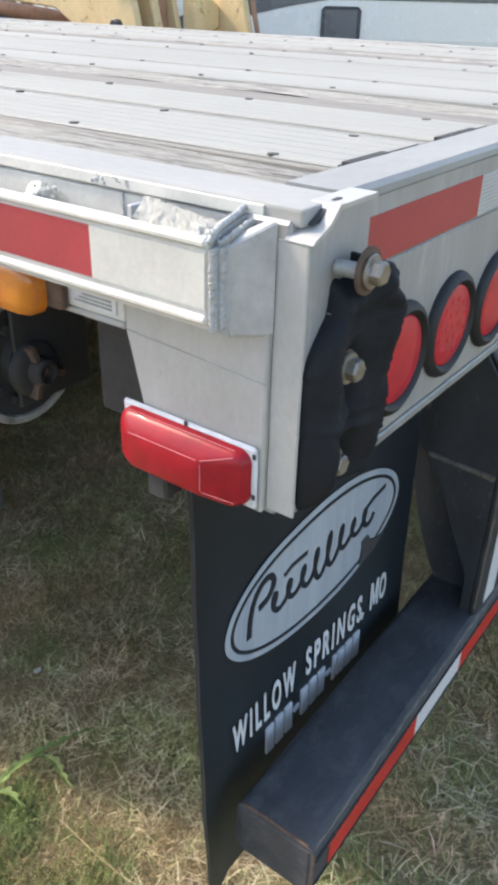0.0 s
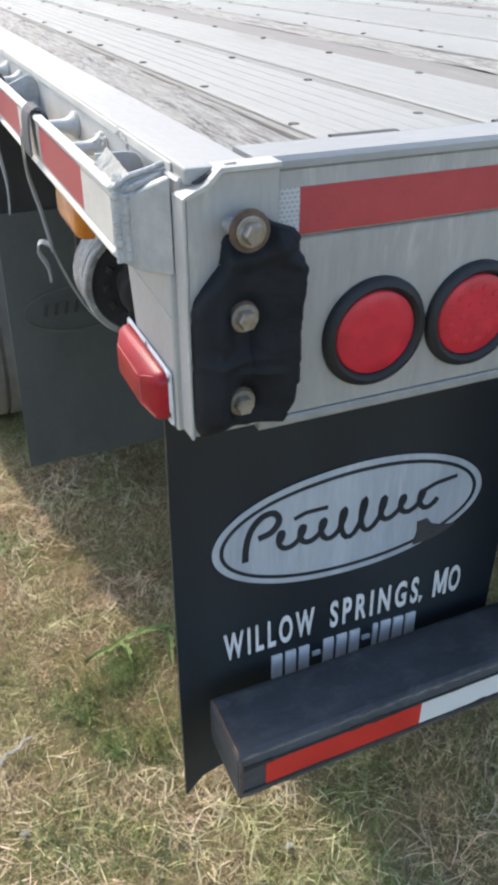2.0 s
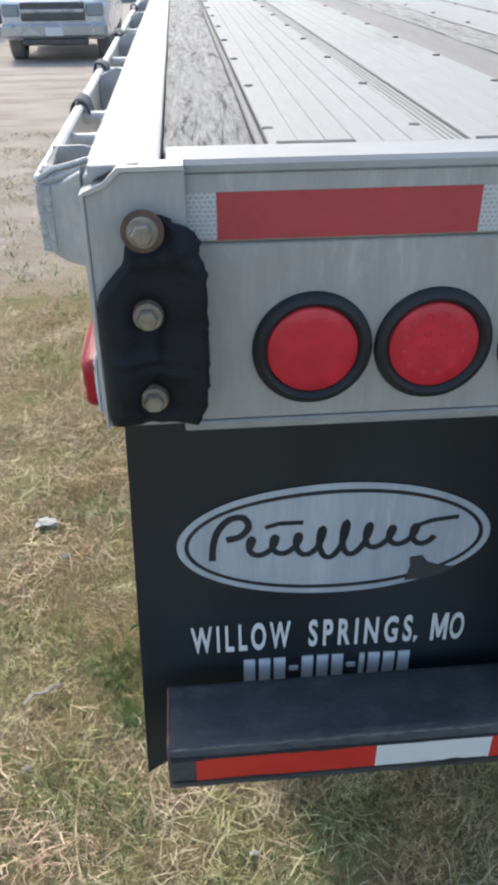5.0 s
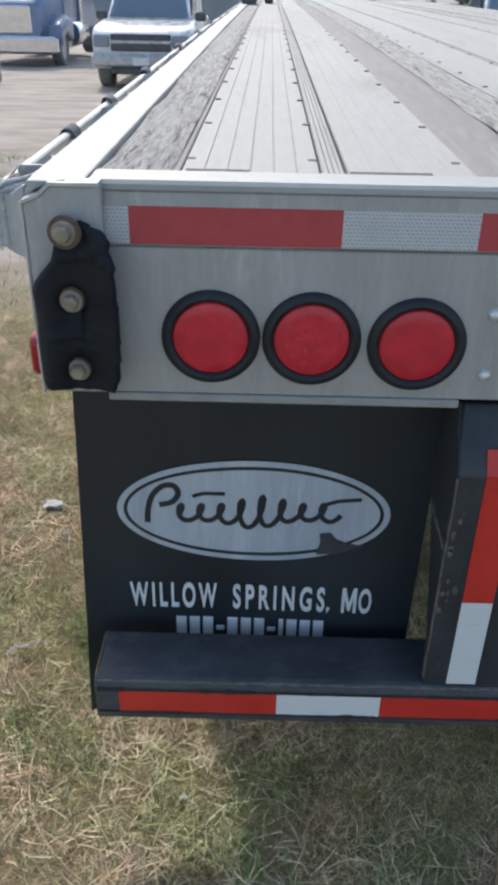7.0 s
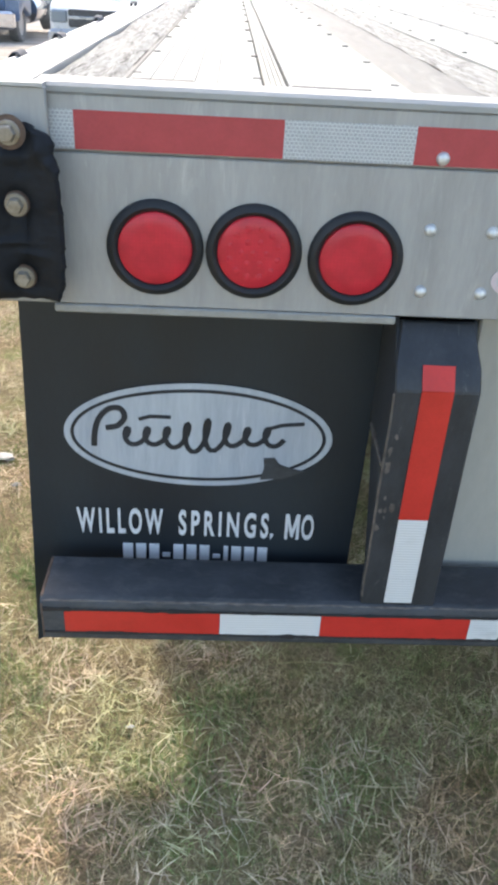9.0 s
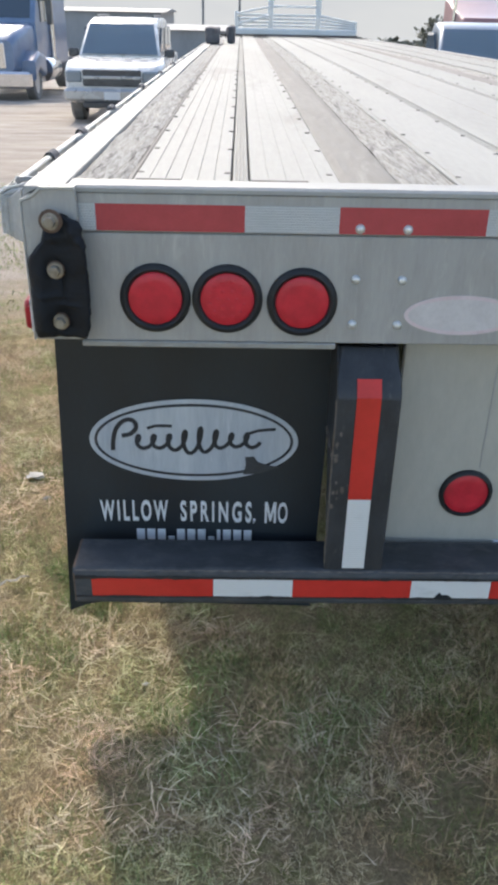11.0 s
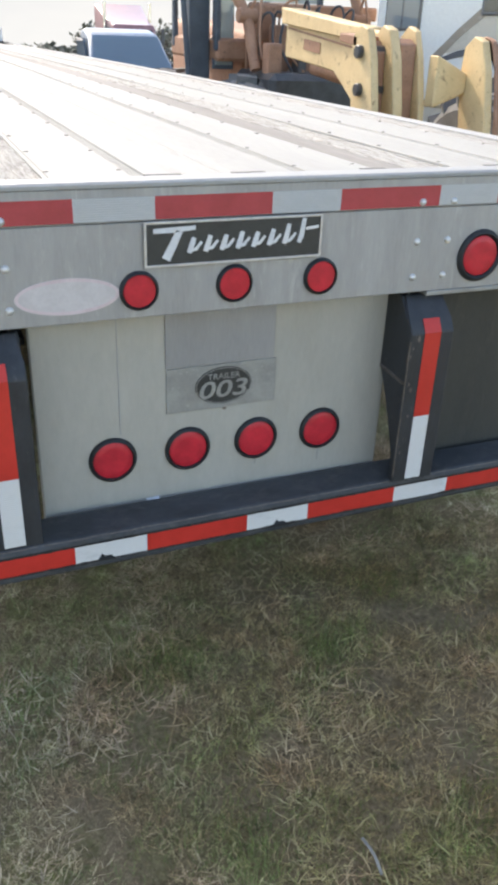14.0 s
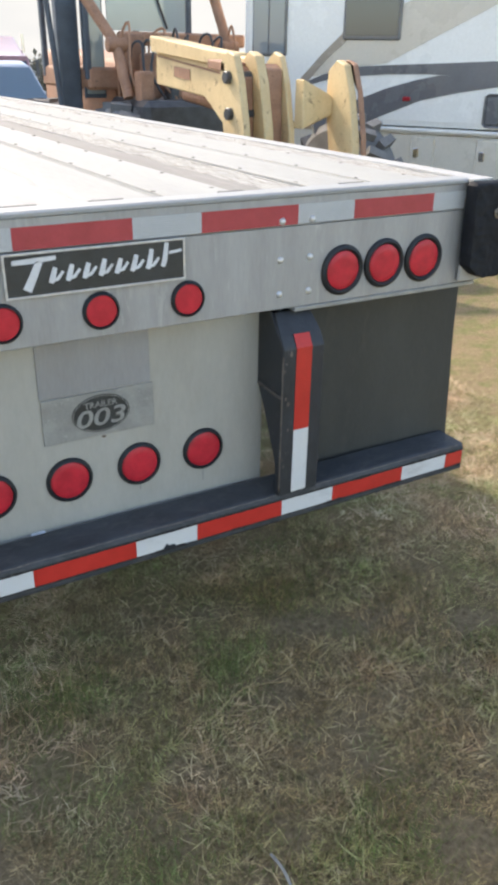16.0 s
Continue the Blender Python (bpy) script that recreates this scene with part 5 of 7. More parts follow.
def cling(ob):
    """Lays a flat print on the hanging, slightly curved flap."""
    for v in ob.data.vertices:
        w = (v.co.z - 0.235) / 0.747
        u = (v.co.x + 0.020 * (1 - w) - 0.018) / 0.610
        v.co.y += FY - 0.0030 + 0.006 * (math.sin(u * 3.0 + 0.6) - 0.8) * (1 - w) - 0.02 * (1 - w) ** 2 + 0.003 * noise.noise(Vector((u * 4, w * 5, 0.018 * 7))) - 0.03 * max(0.0, 1 - u * 12) * (1 - w)
    return ob

cling(part("oval_print", ellipse(0.315, 0.7025, 0.241, 0.1055, LY, LY + 0.001, 80), M["silver"], left_flap, "silver oval print"))
cling(part("oval_line", ellipse(0.315, 0.7025, 0.2295, 0.0945, LY - 0.0009, LY - 0.0002, 80, 0.972), M["ink"], left_flap, "thin dark inner line"))
# a plain waving ribbon stands for the script
SC = lambda x, z: (0.140 + (x - 0.140) * 1.0 + 0.003, z + 0.0135)
pts, ws = [], []
for i in range(121):
    t = i / 120
    tall = 0.017 + 0.010 * max(0.0, math.sin(t * 9.4 - 2.6)) + 0.012 * max(0.0, math.sin(t * 9.4 - 3.9)) * (t > 0.4)
    pts.append(SC(0.172 + 0.285 * t + 0.011 * math.sin(t * 50 + 1.2), 0.684 + 0.010 * t + tall * math.sin(t * 50)))
    ws.append(0.0094)
cling(stroke(pts, ws, LY - 0.0012, left_flap, M["ink"], "script_ribbon"))
cling(stroke(glide([SC(*q) for q in ((0.124, 0.662), (0.126, 0.69), (0.134, 0.718), (0.152, 0.738), (0.172, 0.740), (0.180, 0.724), (0.168, 0.706), (0.146, 0.70))]), 0.0105, LY - 0.0013, left_flap, M["ink"], "script_ribbon"))
cling(stroke([SC(*q) for q in ((0.205, 0.720), (0.225, 0.727), (0.262, 0.727))], 0.007, LY - 0.0013, left_flap, M["ink"], "script_ribbon"))
cling(stroke([SC(*q) for q in ((0.432, 0.708), (0.460, 0.718), (0.500, 0.722))], 0.007, LY - 0.0013, left_flap, M["ink"], "script_ribbon"))
cling(part("torn_patch", prism([(0.430, 0.616), (0.436, 0.642), (0.434, 0.662), (0.454, 0.664), (0.464, 0.650), (0.484, 0.642), (0.512, 0.637), (0.472, 0.620)], "y", LY - 0.0022, LY + 0.001), M["torn"], left_flap, "torn dark patch in the print"))
cling(lettering("WILLOW", 0.087, 0.250, 0.483, 0.541, LY, M["print"], left_flap, bold=0.026, spacing=1.42))
cling(lettering("SPRINGS", 0.280, 0.452, 0.483, 0.541, LY, M["print"], left_flap, bold=0.026, spacing=1.46))
cling(part("lettering", prism([(0.457, 0.480), (0.463, 0.492), (0.456, 0.494)], "y", LY - 0.001, LY + 0.002), M["print"], left_flap))
glyph = [(0, 0), (0, 1), (0.24, 1), (0.5, 0.40), (0.76, 1), (1, 1), (1, 0), (0.80, 0), (0.80, 0.60), (0.58, 0.10), (0.42, 0.10), (0.20, 0.60), (0.20, 0)]
own = prism([(0.484 + 0.0275 * u, 0.483 + 0.058 * v) for u, v in glyph], "y", LY - 0.0012, LY)
bmesh.ops.triangulate(own, faces=own.faces[:])
cling(part("lettering", own, M["print"], left_flap))
cling(lettering("O", 0.5155, 0.539, 0.483, 0.541, LY, M["print"], left_flap, bold=0.02))
# plain bars for the second line
x = 0.172
for n in (0.0255, 0.0255, 0.0255, -0.0215, 0.0255, 0.0255, 0.0255, -0.0215, 0.015, 0.0255, 0.0255, 0.0255):
    w = abs(n)
    cling(part("plain_bar", box(x, x + w - 0.0065, LY - 0.0008, LY + 0.003, *((0.405, 0.4585) if n > 0 else (0.430, 0.438))), M["print"], left_flap))
    x += w
part("flap_bolt", lathe([(0, 0), (0.009, 0), (0.009, 0.006), (0, 0.007)], 6, Matrix.Translation((0.10, FY + 0.004, 0.965)) @ FACING), M["zinc"], left_flap)

# second pair of flaps behind the axle and the wheels
inner_flap = flap(-0.052, 0.52, 1.21, 0.235, 0.93, lean=-0.02, label="dusty black mud flap, paled for haze, with a faint oval outline", wave=0.006)
part("faint_oval", ellipse(0.11, 0.680, 0.135, 0.062, 1.186, 1.189, 56, 0.96), M["faint"], inner_flap)
for i in range(6):
    stroke([(0.035 + 0.026 * i, 0.70 + 0.001 * i), (0.028 + 0.026 * i, 0.67)], 0.010, 1.1860, inner_flap, M["torn"])
flap(mirror(0.52), mirror(-0.09), 1.21, 0.225, 0.93, wave=0.006)
for x0, x1 in ((-0.06, 0.56), (mirror(0.56), mirror(-0.06))):
    part("flap_hanger", box(x0, x1, 1.222, 1.25, 0.90, 1.141, 0.003), M["frame"], trailer)


def wheel(xc, yc, outer):
    """xc: middle of the tyre; outer: -1 or 1, the way the disc faces."""
    R, W = 0.50, 0.27
    at = pose(xc, yc, R + ground_z(xc, yc) - 0.005, 0, 90 * outer, 0)
    prof = [(0.29, -W / 2 + 0.01), (0.34, -W / 2), (0.43, -W / 2 - 0.005), (0.475, -W / 2 + 0.012), (R, -W / 2 + 0.035)]
    for g in (-0.075, -0.025, 0.025, 0.075):
        prof += [(R, g - 0.006), (R - 0.012, g - 0.005), (R - 0.012, g + 0.005), (R, g + 0.006)]
    prof += [(R, W / 2 - 0.035), (0.475, W / 2 - 0.012), (0.43, W / 2 + 0.005), (0.34, W / 2), (0.29, W / 2 - 0.01)]
    w = part("wheel", lathe([(0.295, -W / 2 + 0.02), (0.285, -W / 2 + 0.04), (0.27, 0.0), (0.285, W / 2 - 0.04), (0.30, W / 2 - 0.015), (0.285, W / 2 - 0.02), (0.25, W / 2 - 0.07), (0.12, W / 2 - 0.06), (0.11, W / 2), (0.09, W / 2 + 0.02), (0, W / 2 + 0.02)], 40, at), M["rim"], trailer, "grey steel wheel disc", smooth=True)
    part("tyre", lathe(prof, 48, at), M["tyre"], w, "dusty black tyre", smooth=True)


for yc in (2.10, 3.36):
    for xc, o in ((-0.035, -1), (0.30, -1), (mirror(-0.035), 1), (mirror(0.30), 1)):
        wheel(xc, yc, o)
    part("axle", rod((0.1, yc, 0.46), (WIDE - 0.1, yc, 0.46), 0.065, 16), M["frame"], trailer, smooth=True)

# ---- chassis under the deck
for xc in (0.70, mirror(0.70)):
    part("main_beam", box(xc - 0.09, xc + 0.09, 0.30, LONG - 0.4, 1.185, 1.2045), M["frame"], trailer)
    part("main_beam", box(xc - 0.008, xc + 0.008, 0.30, LONG - 0.4, 0.86, 1.1845), M["frame"], trailer)
    part("main_beam", box(xc - 0.09, xc + 0.09, 0.30, LONG - 0.4, 0.84, 0.86), M["frame"], trailer)
    part("hanger_bracket", box(xc - 0.10, xc + 0.10, 1.62, 1.72, 0.55, 0.84, 0.01), M["frame"], trailer)
    part("hanger_bracket", box(xc - 0.10, xc + 0.10, 2.63, 2.83, 0.55, 0.84, 0.01), M["frame"], trailer)
    part("leaf_spring", prism([(1.6, 0.60), (2.1, 0.52), (2.73, 0.62), (3.36, 0.52), (4.0, 0.60), (4.0, 0.66), (3.36, 0.59), (2.73, 0.69), (2.1, 0.59), (1.6, 0.66)], "x", xc - 0.05, xc + 0.05), M["frame"], trailer)
for k in range(24):
    y = 0.45 + 0.6 * k
    part("cross_member", box(0.012, WIDE - 0.012, y, y + 0.05, 1.205, 1.224), M["frame"], trailer)
part("rear_cross_beam", box(0.06, WIDE - 0.06, 0.21, 0.29, 1.0, 1.2), M["frame"], trailer)
for xc in (0.28, mirror(0.28)):
    can = part("brake_chamber", lathe([(0, 0), (0.07, 0.0), (0.085, 0.02), (0.085, 0.07), (0.09, 0.075), (0.085, 0.08), (0.085, 0.13), (0.06, 0.16), (0, 0.16)], 24, pose(xc + 0.35, 1.30, 0.60, -90, 0, 0)), M["frame"], trailer, "dark brake chamber", smooth=True)

# ---- winch with webbing below the left rail
wx, wy, wz = 0.096, 0.475, 0.998
winch = part("strap_winch", box(wx - 0.075, wx + 0.075, wy + 0.135, wy + 0.145, wz - 0.03, 1.1415, 0.002), M["frame"], trailer, "strap winch below the side rail")
at = pose(wx, wy, wz, -90, 0, 0) @ Matrix.Diagonal((1.33, 1.33, 1.0, 1.0))
part("wound_strap", lathe([(0.0615, 0.004), (0.0625, 0.0), (0.069, 0.0), (0.071, 0.003), (0.070, 0.020), (0.0715, 0.022), (0.0705, 0.05), (0.072, 0.053), (0.071, 0.085), (0.069, 0.088), (0.040, 0.088)], 36, at), M["drumstrap"], winch, "grey white strap wound on the winch", smooth=True)
part("winch_disc", lathe([(0.0613, 0.030), (0.0613, 0.004), (0.057, 0.0055), (0.030, 0.006), (0.026, -0.006), (0.0, -0.006)], 32, at), M["frame"], winch, smooth=True)
part("winch_hub", lathe([(0.040, 0.006), (0.038, -0.004), (0.032, -0.008), (0.020, -0.008), (0.018, -0.026), (0.014, -0.028), (0.012, -0.014), (0, -0.014)], 24, pose(wx - 0.002, wy - 0.018, wz - 0.008, -90, 0, 0)), M["frame"], winch, "dark ratchet hub", smooth=True)
for a in (20, 110, 250):
    part("hub_arm", box(0.004, 0.040, -0.036, -0.020, -0.0055, 0.0055, 0.002, 1, None, Matrix.Translation((wx - 0.002, wy, wz - 0.008)) @ Matrix.Rotation(radians(a), 4, "Y")), M["rust"], winch, "rusty fork arm")
for k in range(12):
    a = 2 * math.pi * k / 12
    part("ratchet_tooth", box(-0.005, 0.005, -0.006, 0.004, -0.005, 0.006, 0.001, 1, None, Matrix.Translation((wx + 0.059 * math.cos(a), wy, wz + 0.059 * math.sin(a))) @ Matrix.Rotation(-a, 4, "Y")), M["frame"], winch)
part("winch_plate", box(wx - 0.030, wx + 0.10, wy - 0.014, wy - 0.009, wz - 0.060, 1.1415, 0.003), M["frame"], winch, "dark flat winch side plate")

# ---- lamps on the left side
ml = part("side_marker", box(-0.0025, 0.0030, 0.016, 0.192, 0.997, 1.067, 0.003), M["print"], trailer, "red side marker lamp on a white base")
def round_rect(x, y0, y1, z0, z1, r):
    return [(x, cy + r * math.cos(radians(q)), cz + r * math.sin(radians(q))) for cy, cz, a0 in ((y1 - r, z1 - r, 0), (y0 + r, z1 - r, 90), (y0 + r, z0 + r, 180), (y1 - r, z0 + r, 270)) for q in (a0, a0 + 22.5, a0 + 45, a0 + 67.5, a0 + 90)]


lensb = bmesh.new()
rings = [[lensb.verts.new(p) for p in round_rect(*q)] for q in ((-0.0027, 0.021, 0.188, 1.000, 1.063, 0.014), (-0.0100, 0.022, 0.187, 1.0005, 1.062, 0.014), (-0.0160, 0.028, 0.183, 1.001, 1.059, 0.013),
                                                                (-0.0222, 0.066, 0.170, 1.003, 1.046, 0.009), (-0.0238, 0.070, 0.167, 1.005, 1.043, 0.008))]
for p, q in zip(rings, rings[1:]):
    for i in range(len(p)):
        lensb.faces.new((p[i], p[(i + 1) % len(p)], q[(i + 1) % len(p)], q[i]))
lensb.faces.new(rings[-1])
lens = part("lens", lensb, M["lens_soft"], ml, "deep red faceted lens with worn edges", smooth=True)
for a, c in (((-0.0236, 0.074, 1.0435), (-0.0236, 0.165, 1.0435)), ((-0.0233, 0.069, 1.010), (-0.0233, 0.069, 1.040)), ((-0.0158, 0.032, 1.006), (-0.0228, 0.068, 1.008)), ((-0.0158, 0.034, 1.0575), (-0.0228, 0.070, 1.0435)), ((-0.0105, 0.036, 1.0622), (-0.0105, 0.176, 1.0622))):
    part("worn_edge", rod(a, c, 0.00055, 6), M["wornlens"], lens)
for y, z in ((0.0185, 1.058), (0.0185, 1.012), (0.104, 1.0655)):
    part("base_screw", box(-0.0030, -0.0022, y - 0.0022, y + 0.0022, z - 0.0030, z + 0.0030, 0.0003), M["frame"], ml)
al = part("side_lamp", box(-0.010, 0.0036, 0.268, 0.437, 1.146, 1.188, 0.003), M["rust"], trailer, "amber side lamp under the rub rail")
lensb = bmesh.new()
rings = [[lensb.verts.new(p) for p in round_rect(*q)] for q in ((-0.0102, 0.288, 0.432, 1.136, 1.194, 0.018), (-0.024, 0.290, 0.431, 1.136, 1.193, 0.018), (-0.031, 0.294, 0.427, 1.139, 1.191, 0.017), (-0.0345, 0.302, 0.418, 1.146, 1.187, 0.014), (-0.0352, 0.312, 0.408, 1.152, 1.182, 0.010))]
for p, q in zip(rings, rings[1:]):
    for i in range(len(p)):
        lensb.faces.new((p[i], p[(i + 1) % len(p)], q[(i + 1) % len(p)], q[i]))
lensb.faces.new(rings[-1])
part("lens", lensb, M["amber"], al, "rounded amber lens", smooth=True)
lab = part("rating_label", box(0.0020, 0.0036, 0.198, 0.266, 1.155, 1.184), M["print"], trailer, "small white rating label")
for k in range(6):
    part("plain_bar", box(0.0014, 0.0019, 0.204, 0.258 - 0.006 * (k % 3), 1.1585 + 0.0042 * k, 1.1605 + 0.0042 * k), M["plate_dull"], lab)

# ---- the deck's camber: level at the tail, falling away towards the front
def camber(y):
    return 0.085 * max(0.0, (y - 2.0) / 12.5) ** 1.25


# ---- loose straps over the left rub rail
strap = thing("ratchet_strap", (-0.042, 0.460, 1.290), "grey ratchet strap hanging slack from the rub rail to the winch", "strap")
pts = [(-0.022, 0.495, 1.246), (-0.027, 0.495, 1.268), (-0.038, 0.495, 1.2765), (-0.049, 0.495, 1.269), (-0.053, 0.490, 1.240), (-0.054, 0.485, 1.215)]
part("folded_webbing", ribbon(glide(pts), (0, 0.055, 0), (0.003, 0, 0.003)), M["darkstrap"], strap, "dark webbing folded over the rail", smooth=True)
pts = [(-0.055, 0.530, 1.235), (-0.050, 0.560, 1.170), (-0.040, 0.545, 1.115), (-0.034, 0.517, 1.060)]
part("hanging_webbing", ribbon(glide(pts), (0.003, 0.010, 0.008), (0.003, 0, 0)), M["strap"], strap, "thin pale webbing", smooth=True)
pts = [(-0.034, 0.520, 1.062), (-0.022, 0.528, 1.025), (-0.006, 0.528, 0.985), (0.012, 0.522, 0.950), (0.034, 0.516, 0.922)]
part("hanging_webbing", ribbon(glide(pts), (0.002, 0.008, 0.002), (0.002, 0, 0)), M["strap"], strap, smooth=True)
part("torn_end", ribbon(glide([(-0.034, 0.520, 1.064), (-0.050, 0.522, 1.072), (-0.056, 0.520, 1.058), (-0.046, 0.512, 1.035), (-0.044, 0.508, 1.012)]), (0.003, 0.010, 0.004), (0.003, 0, 0)), M["strap"], strap, "knotted torn end", smooth=True)
strap = thing("ratchet_strap", (-0.042, 0.900, 1.290), "dark strap folded over the rub rail with a frayed pale end", "strap")
pts = [(-0.022, 0.900, 1.246), (-0.027, 0.900, 1.268), (-0.038, 0.900, 1.2765), (-0.049, 0.900, 1.269), (-0.053, 0.900, 1.200)]
part("folded_webbing", ribbon(glide(pts), (0, 0.055, 0), (0.003, 0, 0.003)), M["darkstrap"], strap, "dark webbing folded over the rail", smooth=True)
pts = [(-0.054, 0.890, 1.205), (-0.058, 0.840, 1.150), (-0.058, 0.790, 1.100), (-0.064, 0.760, 1.060)]
part("hanging_webbing", ribbon(glide(pts), (0.004, 0.016, 0.010), (0.003, 0, 0)), M["strap"], strap, smooth=True)
for k in range(7):
    y = 1.5 + 0.95 * k
    st = thing("ratchet_strap", (-0.05, y, 1.29), "dark strap rolled round the rub rail", "strap", "straps along the rail")
    part("strap_roll", lathe([(0.008, -0.036), (0.013, -0.032), (0.015, 0.0), (0.012, 0.033), (0.008, 0.037)], 14, pose(-0.038, y, 1.268 - camber(y), 90, 0, 0)), M["darkstrap"], st, smooth=True)

# ---- bundles lying on the far deck
def bundle(x, y, s, h):
    ob = thing("tarp_bundle", (x, y, TOP), "dark rolled tarp bundle lying on the deck", "tarp", "bundles on the deck")
    own = box(x - s, x + s, y - 0.25, y + 0.25, TOP + 0.003, TOP + h, 0.03, 2)
    bmesh.ops.subdivide_edges(own, edges=own.edges[:], cuts=3, use_grid_fill=True)
    for v in own.verts:
        v.co += 0.6 * s * Vector((noise.noise(v.co * 9), noise.noise(v.co * 7 + Vector((4, 0, 0))), 0)) * (v.co.z - TOP) / h
        v.co.z -= 0.3 * (v.co.z - TOP) * abs(noise.noise(v.co * 6))
    part("folded_tarp", own, M["darkstrap"], ob, smooth=True)
    part("tie_band", box(x - s * 1.02, x + s * 1.02, y - 0.02, y + 0.02, TOP + 0.002, TOP + h * 0.8, 0.01), M["darkstrap"], ob)
    ob.location.z -= camber(y)


bundle(0.10, 8.4, 0.075, 0.17)
bundle(0.30, 8.8, 0.045, 0.19)

# ---- bow the long parts of the deck
def bow(ob):
    """Lower a long part along its length, with a few cuts to follow the curve."""
    m = WORLD[ob.name]
    if ob.data.users > 1 or ob.name.startswith(("rail_spool", "stake_pocket")):
        drop = Matrix.Translation((0, 0, -camber((m @ ob.data.vertices[0].co).y)))
        ob.matrix_basis = drop @ ob.matrix_basis
        return
    own = bmesh.new()
    own.from_mesh(ob.data)
    for y in (4.0, 6.5, 9.0, 11.5):
        bmesh.ops.bisect_plane(own, geom=own.verts[:] + own.edges[:] + own.faces[:], plane_co=(0, y, 0), plane_no=(0, 1, 0))
    for v in own.verts:
        v.co.z -= camber(v.co.y)
    own.to_mesh(ob.data)
    own.free()


BOWED = ("deck_plank", "joint_strip", "side_cap", "cap_edge", "channel_", "side_rail", "nailing_board", "deck_", "rub_rail", "rail_bead", "reflective_tape", "rail_spool", "stake_pocket", "main_beam")
for ob in list(scene.objects):
    if ob.type == "MESH" and ob.name.startswith(BOWED) and max((WORLD[ob.name] @ v.co).y for v in ob.data.vertices) > 2.1:
        bow(ob)

# ---- white headboard at the front of the deck
hb = thing("headboard", (1.3, 14.3, TOP), "white painted tubular headboard at the front of the deck", "headboard")
for y, z, r in ((14.3, 1.345, 0.055),):
    part("base_beam", box(0.30, 2.46, 14.26, 14.38, TOP + 0.002, 1.40, 0.02), M["paintwhite"], hb)
for x in (0.93, 1.77):
    part("upright", box(x - 0.05, x + 0.05, 14.38, 14.46, TOP, 2.55, 0.01), M["paintwhite"], hb)
for z in (1.74, 2.10, 2.5):
    part("cross_bar", rod((0.93, 14.42, z), (1.77, 14.42, z), 0.022), M["paintwhite"], hb, smooth=True)
for x0, x1, dz0, dz1 in ((0.32, 0.90, 0.0, 0.0), (0.98, 1.72, 0.0, 0.0), (1.80, 2.44, 0.0, -0.05)):
    for k, z in enumerate((1.44, 1.495, 1.55, 1.605)):
        part("rung", rod((x0, 14.33, z + dz0), (x1, 14.33, z + dz1 * (k + 1) / 2), 0.018), M["paintwhite"], hb, smooth=True)
for x, zt in ((0.33, 1.66), (2.43, 1.52)):
    part("side_upright", rod((x, 14.33, 1.38), (x, 14.33, zt), 0.03), M["paintwhite"], hb, smooth=True)
part("diagonal_brace", rod((0.36, 14.30, 1.46), (0.90, 14.30, 1.60), 0.016), M["paintwhite"], hb, smooth=True)
part("diagonal_brace", rod((0.33, 14.31, 1.62), (0.93, 14.36, 1.74), 0.018), M["paintwhite"], hb, smooth=True)
hb.location.z -= camber(14.3)

# ---------------------------------------------------------------- yard around
def car_wheel(xc, yc, R, W, out, parent, base):
    at = pose(xc, yc, base + R, 0, 90 * out, 0)
    w = part("wheel", lathe([(R * 0.62, W / 2 - 0.03), (R * 0.5, W / 2 - 0.05), (R * 0.2, W / 2 - 0.03), (0, W / 2 - 0.02)], 20, at), M["rim"], parent, "grey wheel disc", smooth=True)
    part("tyre", lathe([(R * 0.6, -W / 2), (R * 0.9, -W / 2), (R, -W / 2 + 0.04), (R, W / 2 - 0.04), (R * 0.9, W / 2), (R * 0.62, W / 2 - 0.02)], 26, at), M["tyre"], w, "dark tyre", smooth=True)


def loft(sections, bm=None):
    """Closed rings of equal length joined along the body."""
    own = bmesh.new()
    rings = [[own.verts.new(p) for p in s] for s in sections]
    n = len(rings[0])
    for p, q in zip(rings, rings[1:]):
        for i in range(n):
            own.faces.new((p[i], p[(i + 1) % n], q[(i + 1) % n], q[i]))
    own.faces.new(rings[0][::-1])
    own.faces.new(rings[-1])
    bmesh.ops.recalc_face_normals(own, faces=own.faces)
    return join(bm, own)


def ring(x, y, half, z0, z1, r):
    """A rounded rectangle across the body at y."""
    pts = []
    for sx, sz, a0 in ((1, 1, 0), (-1, 1, 90), (-1, -1, 180), (1, -1, 270)):
        for k in range(4):
            a = radians(a0 + 30 * k)
            pts.append((x + sx * (half - r) + r * math.cos(a), y, (z1 - r if sz > 0 else z0 + r) + r * math.sin(a)))
    return pts


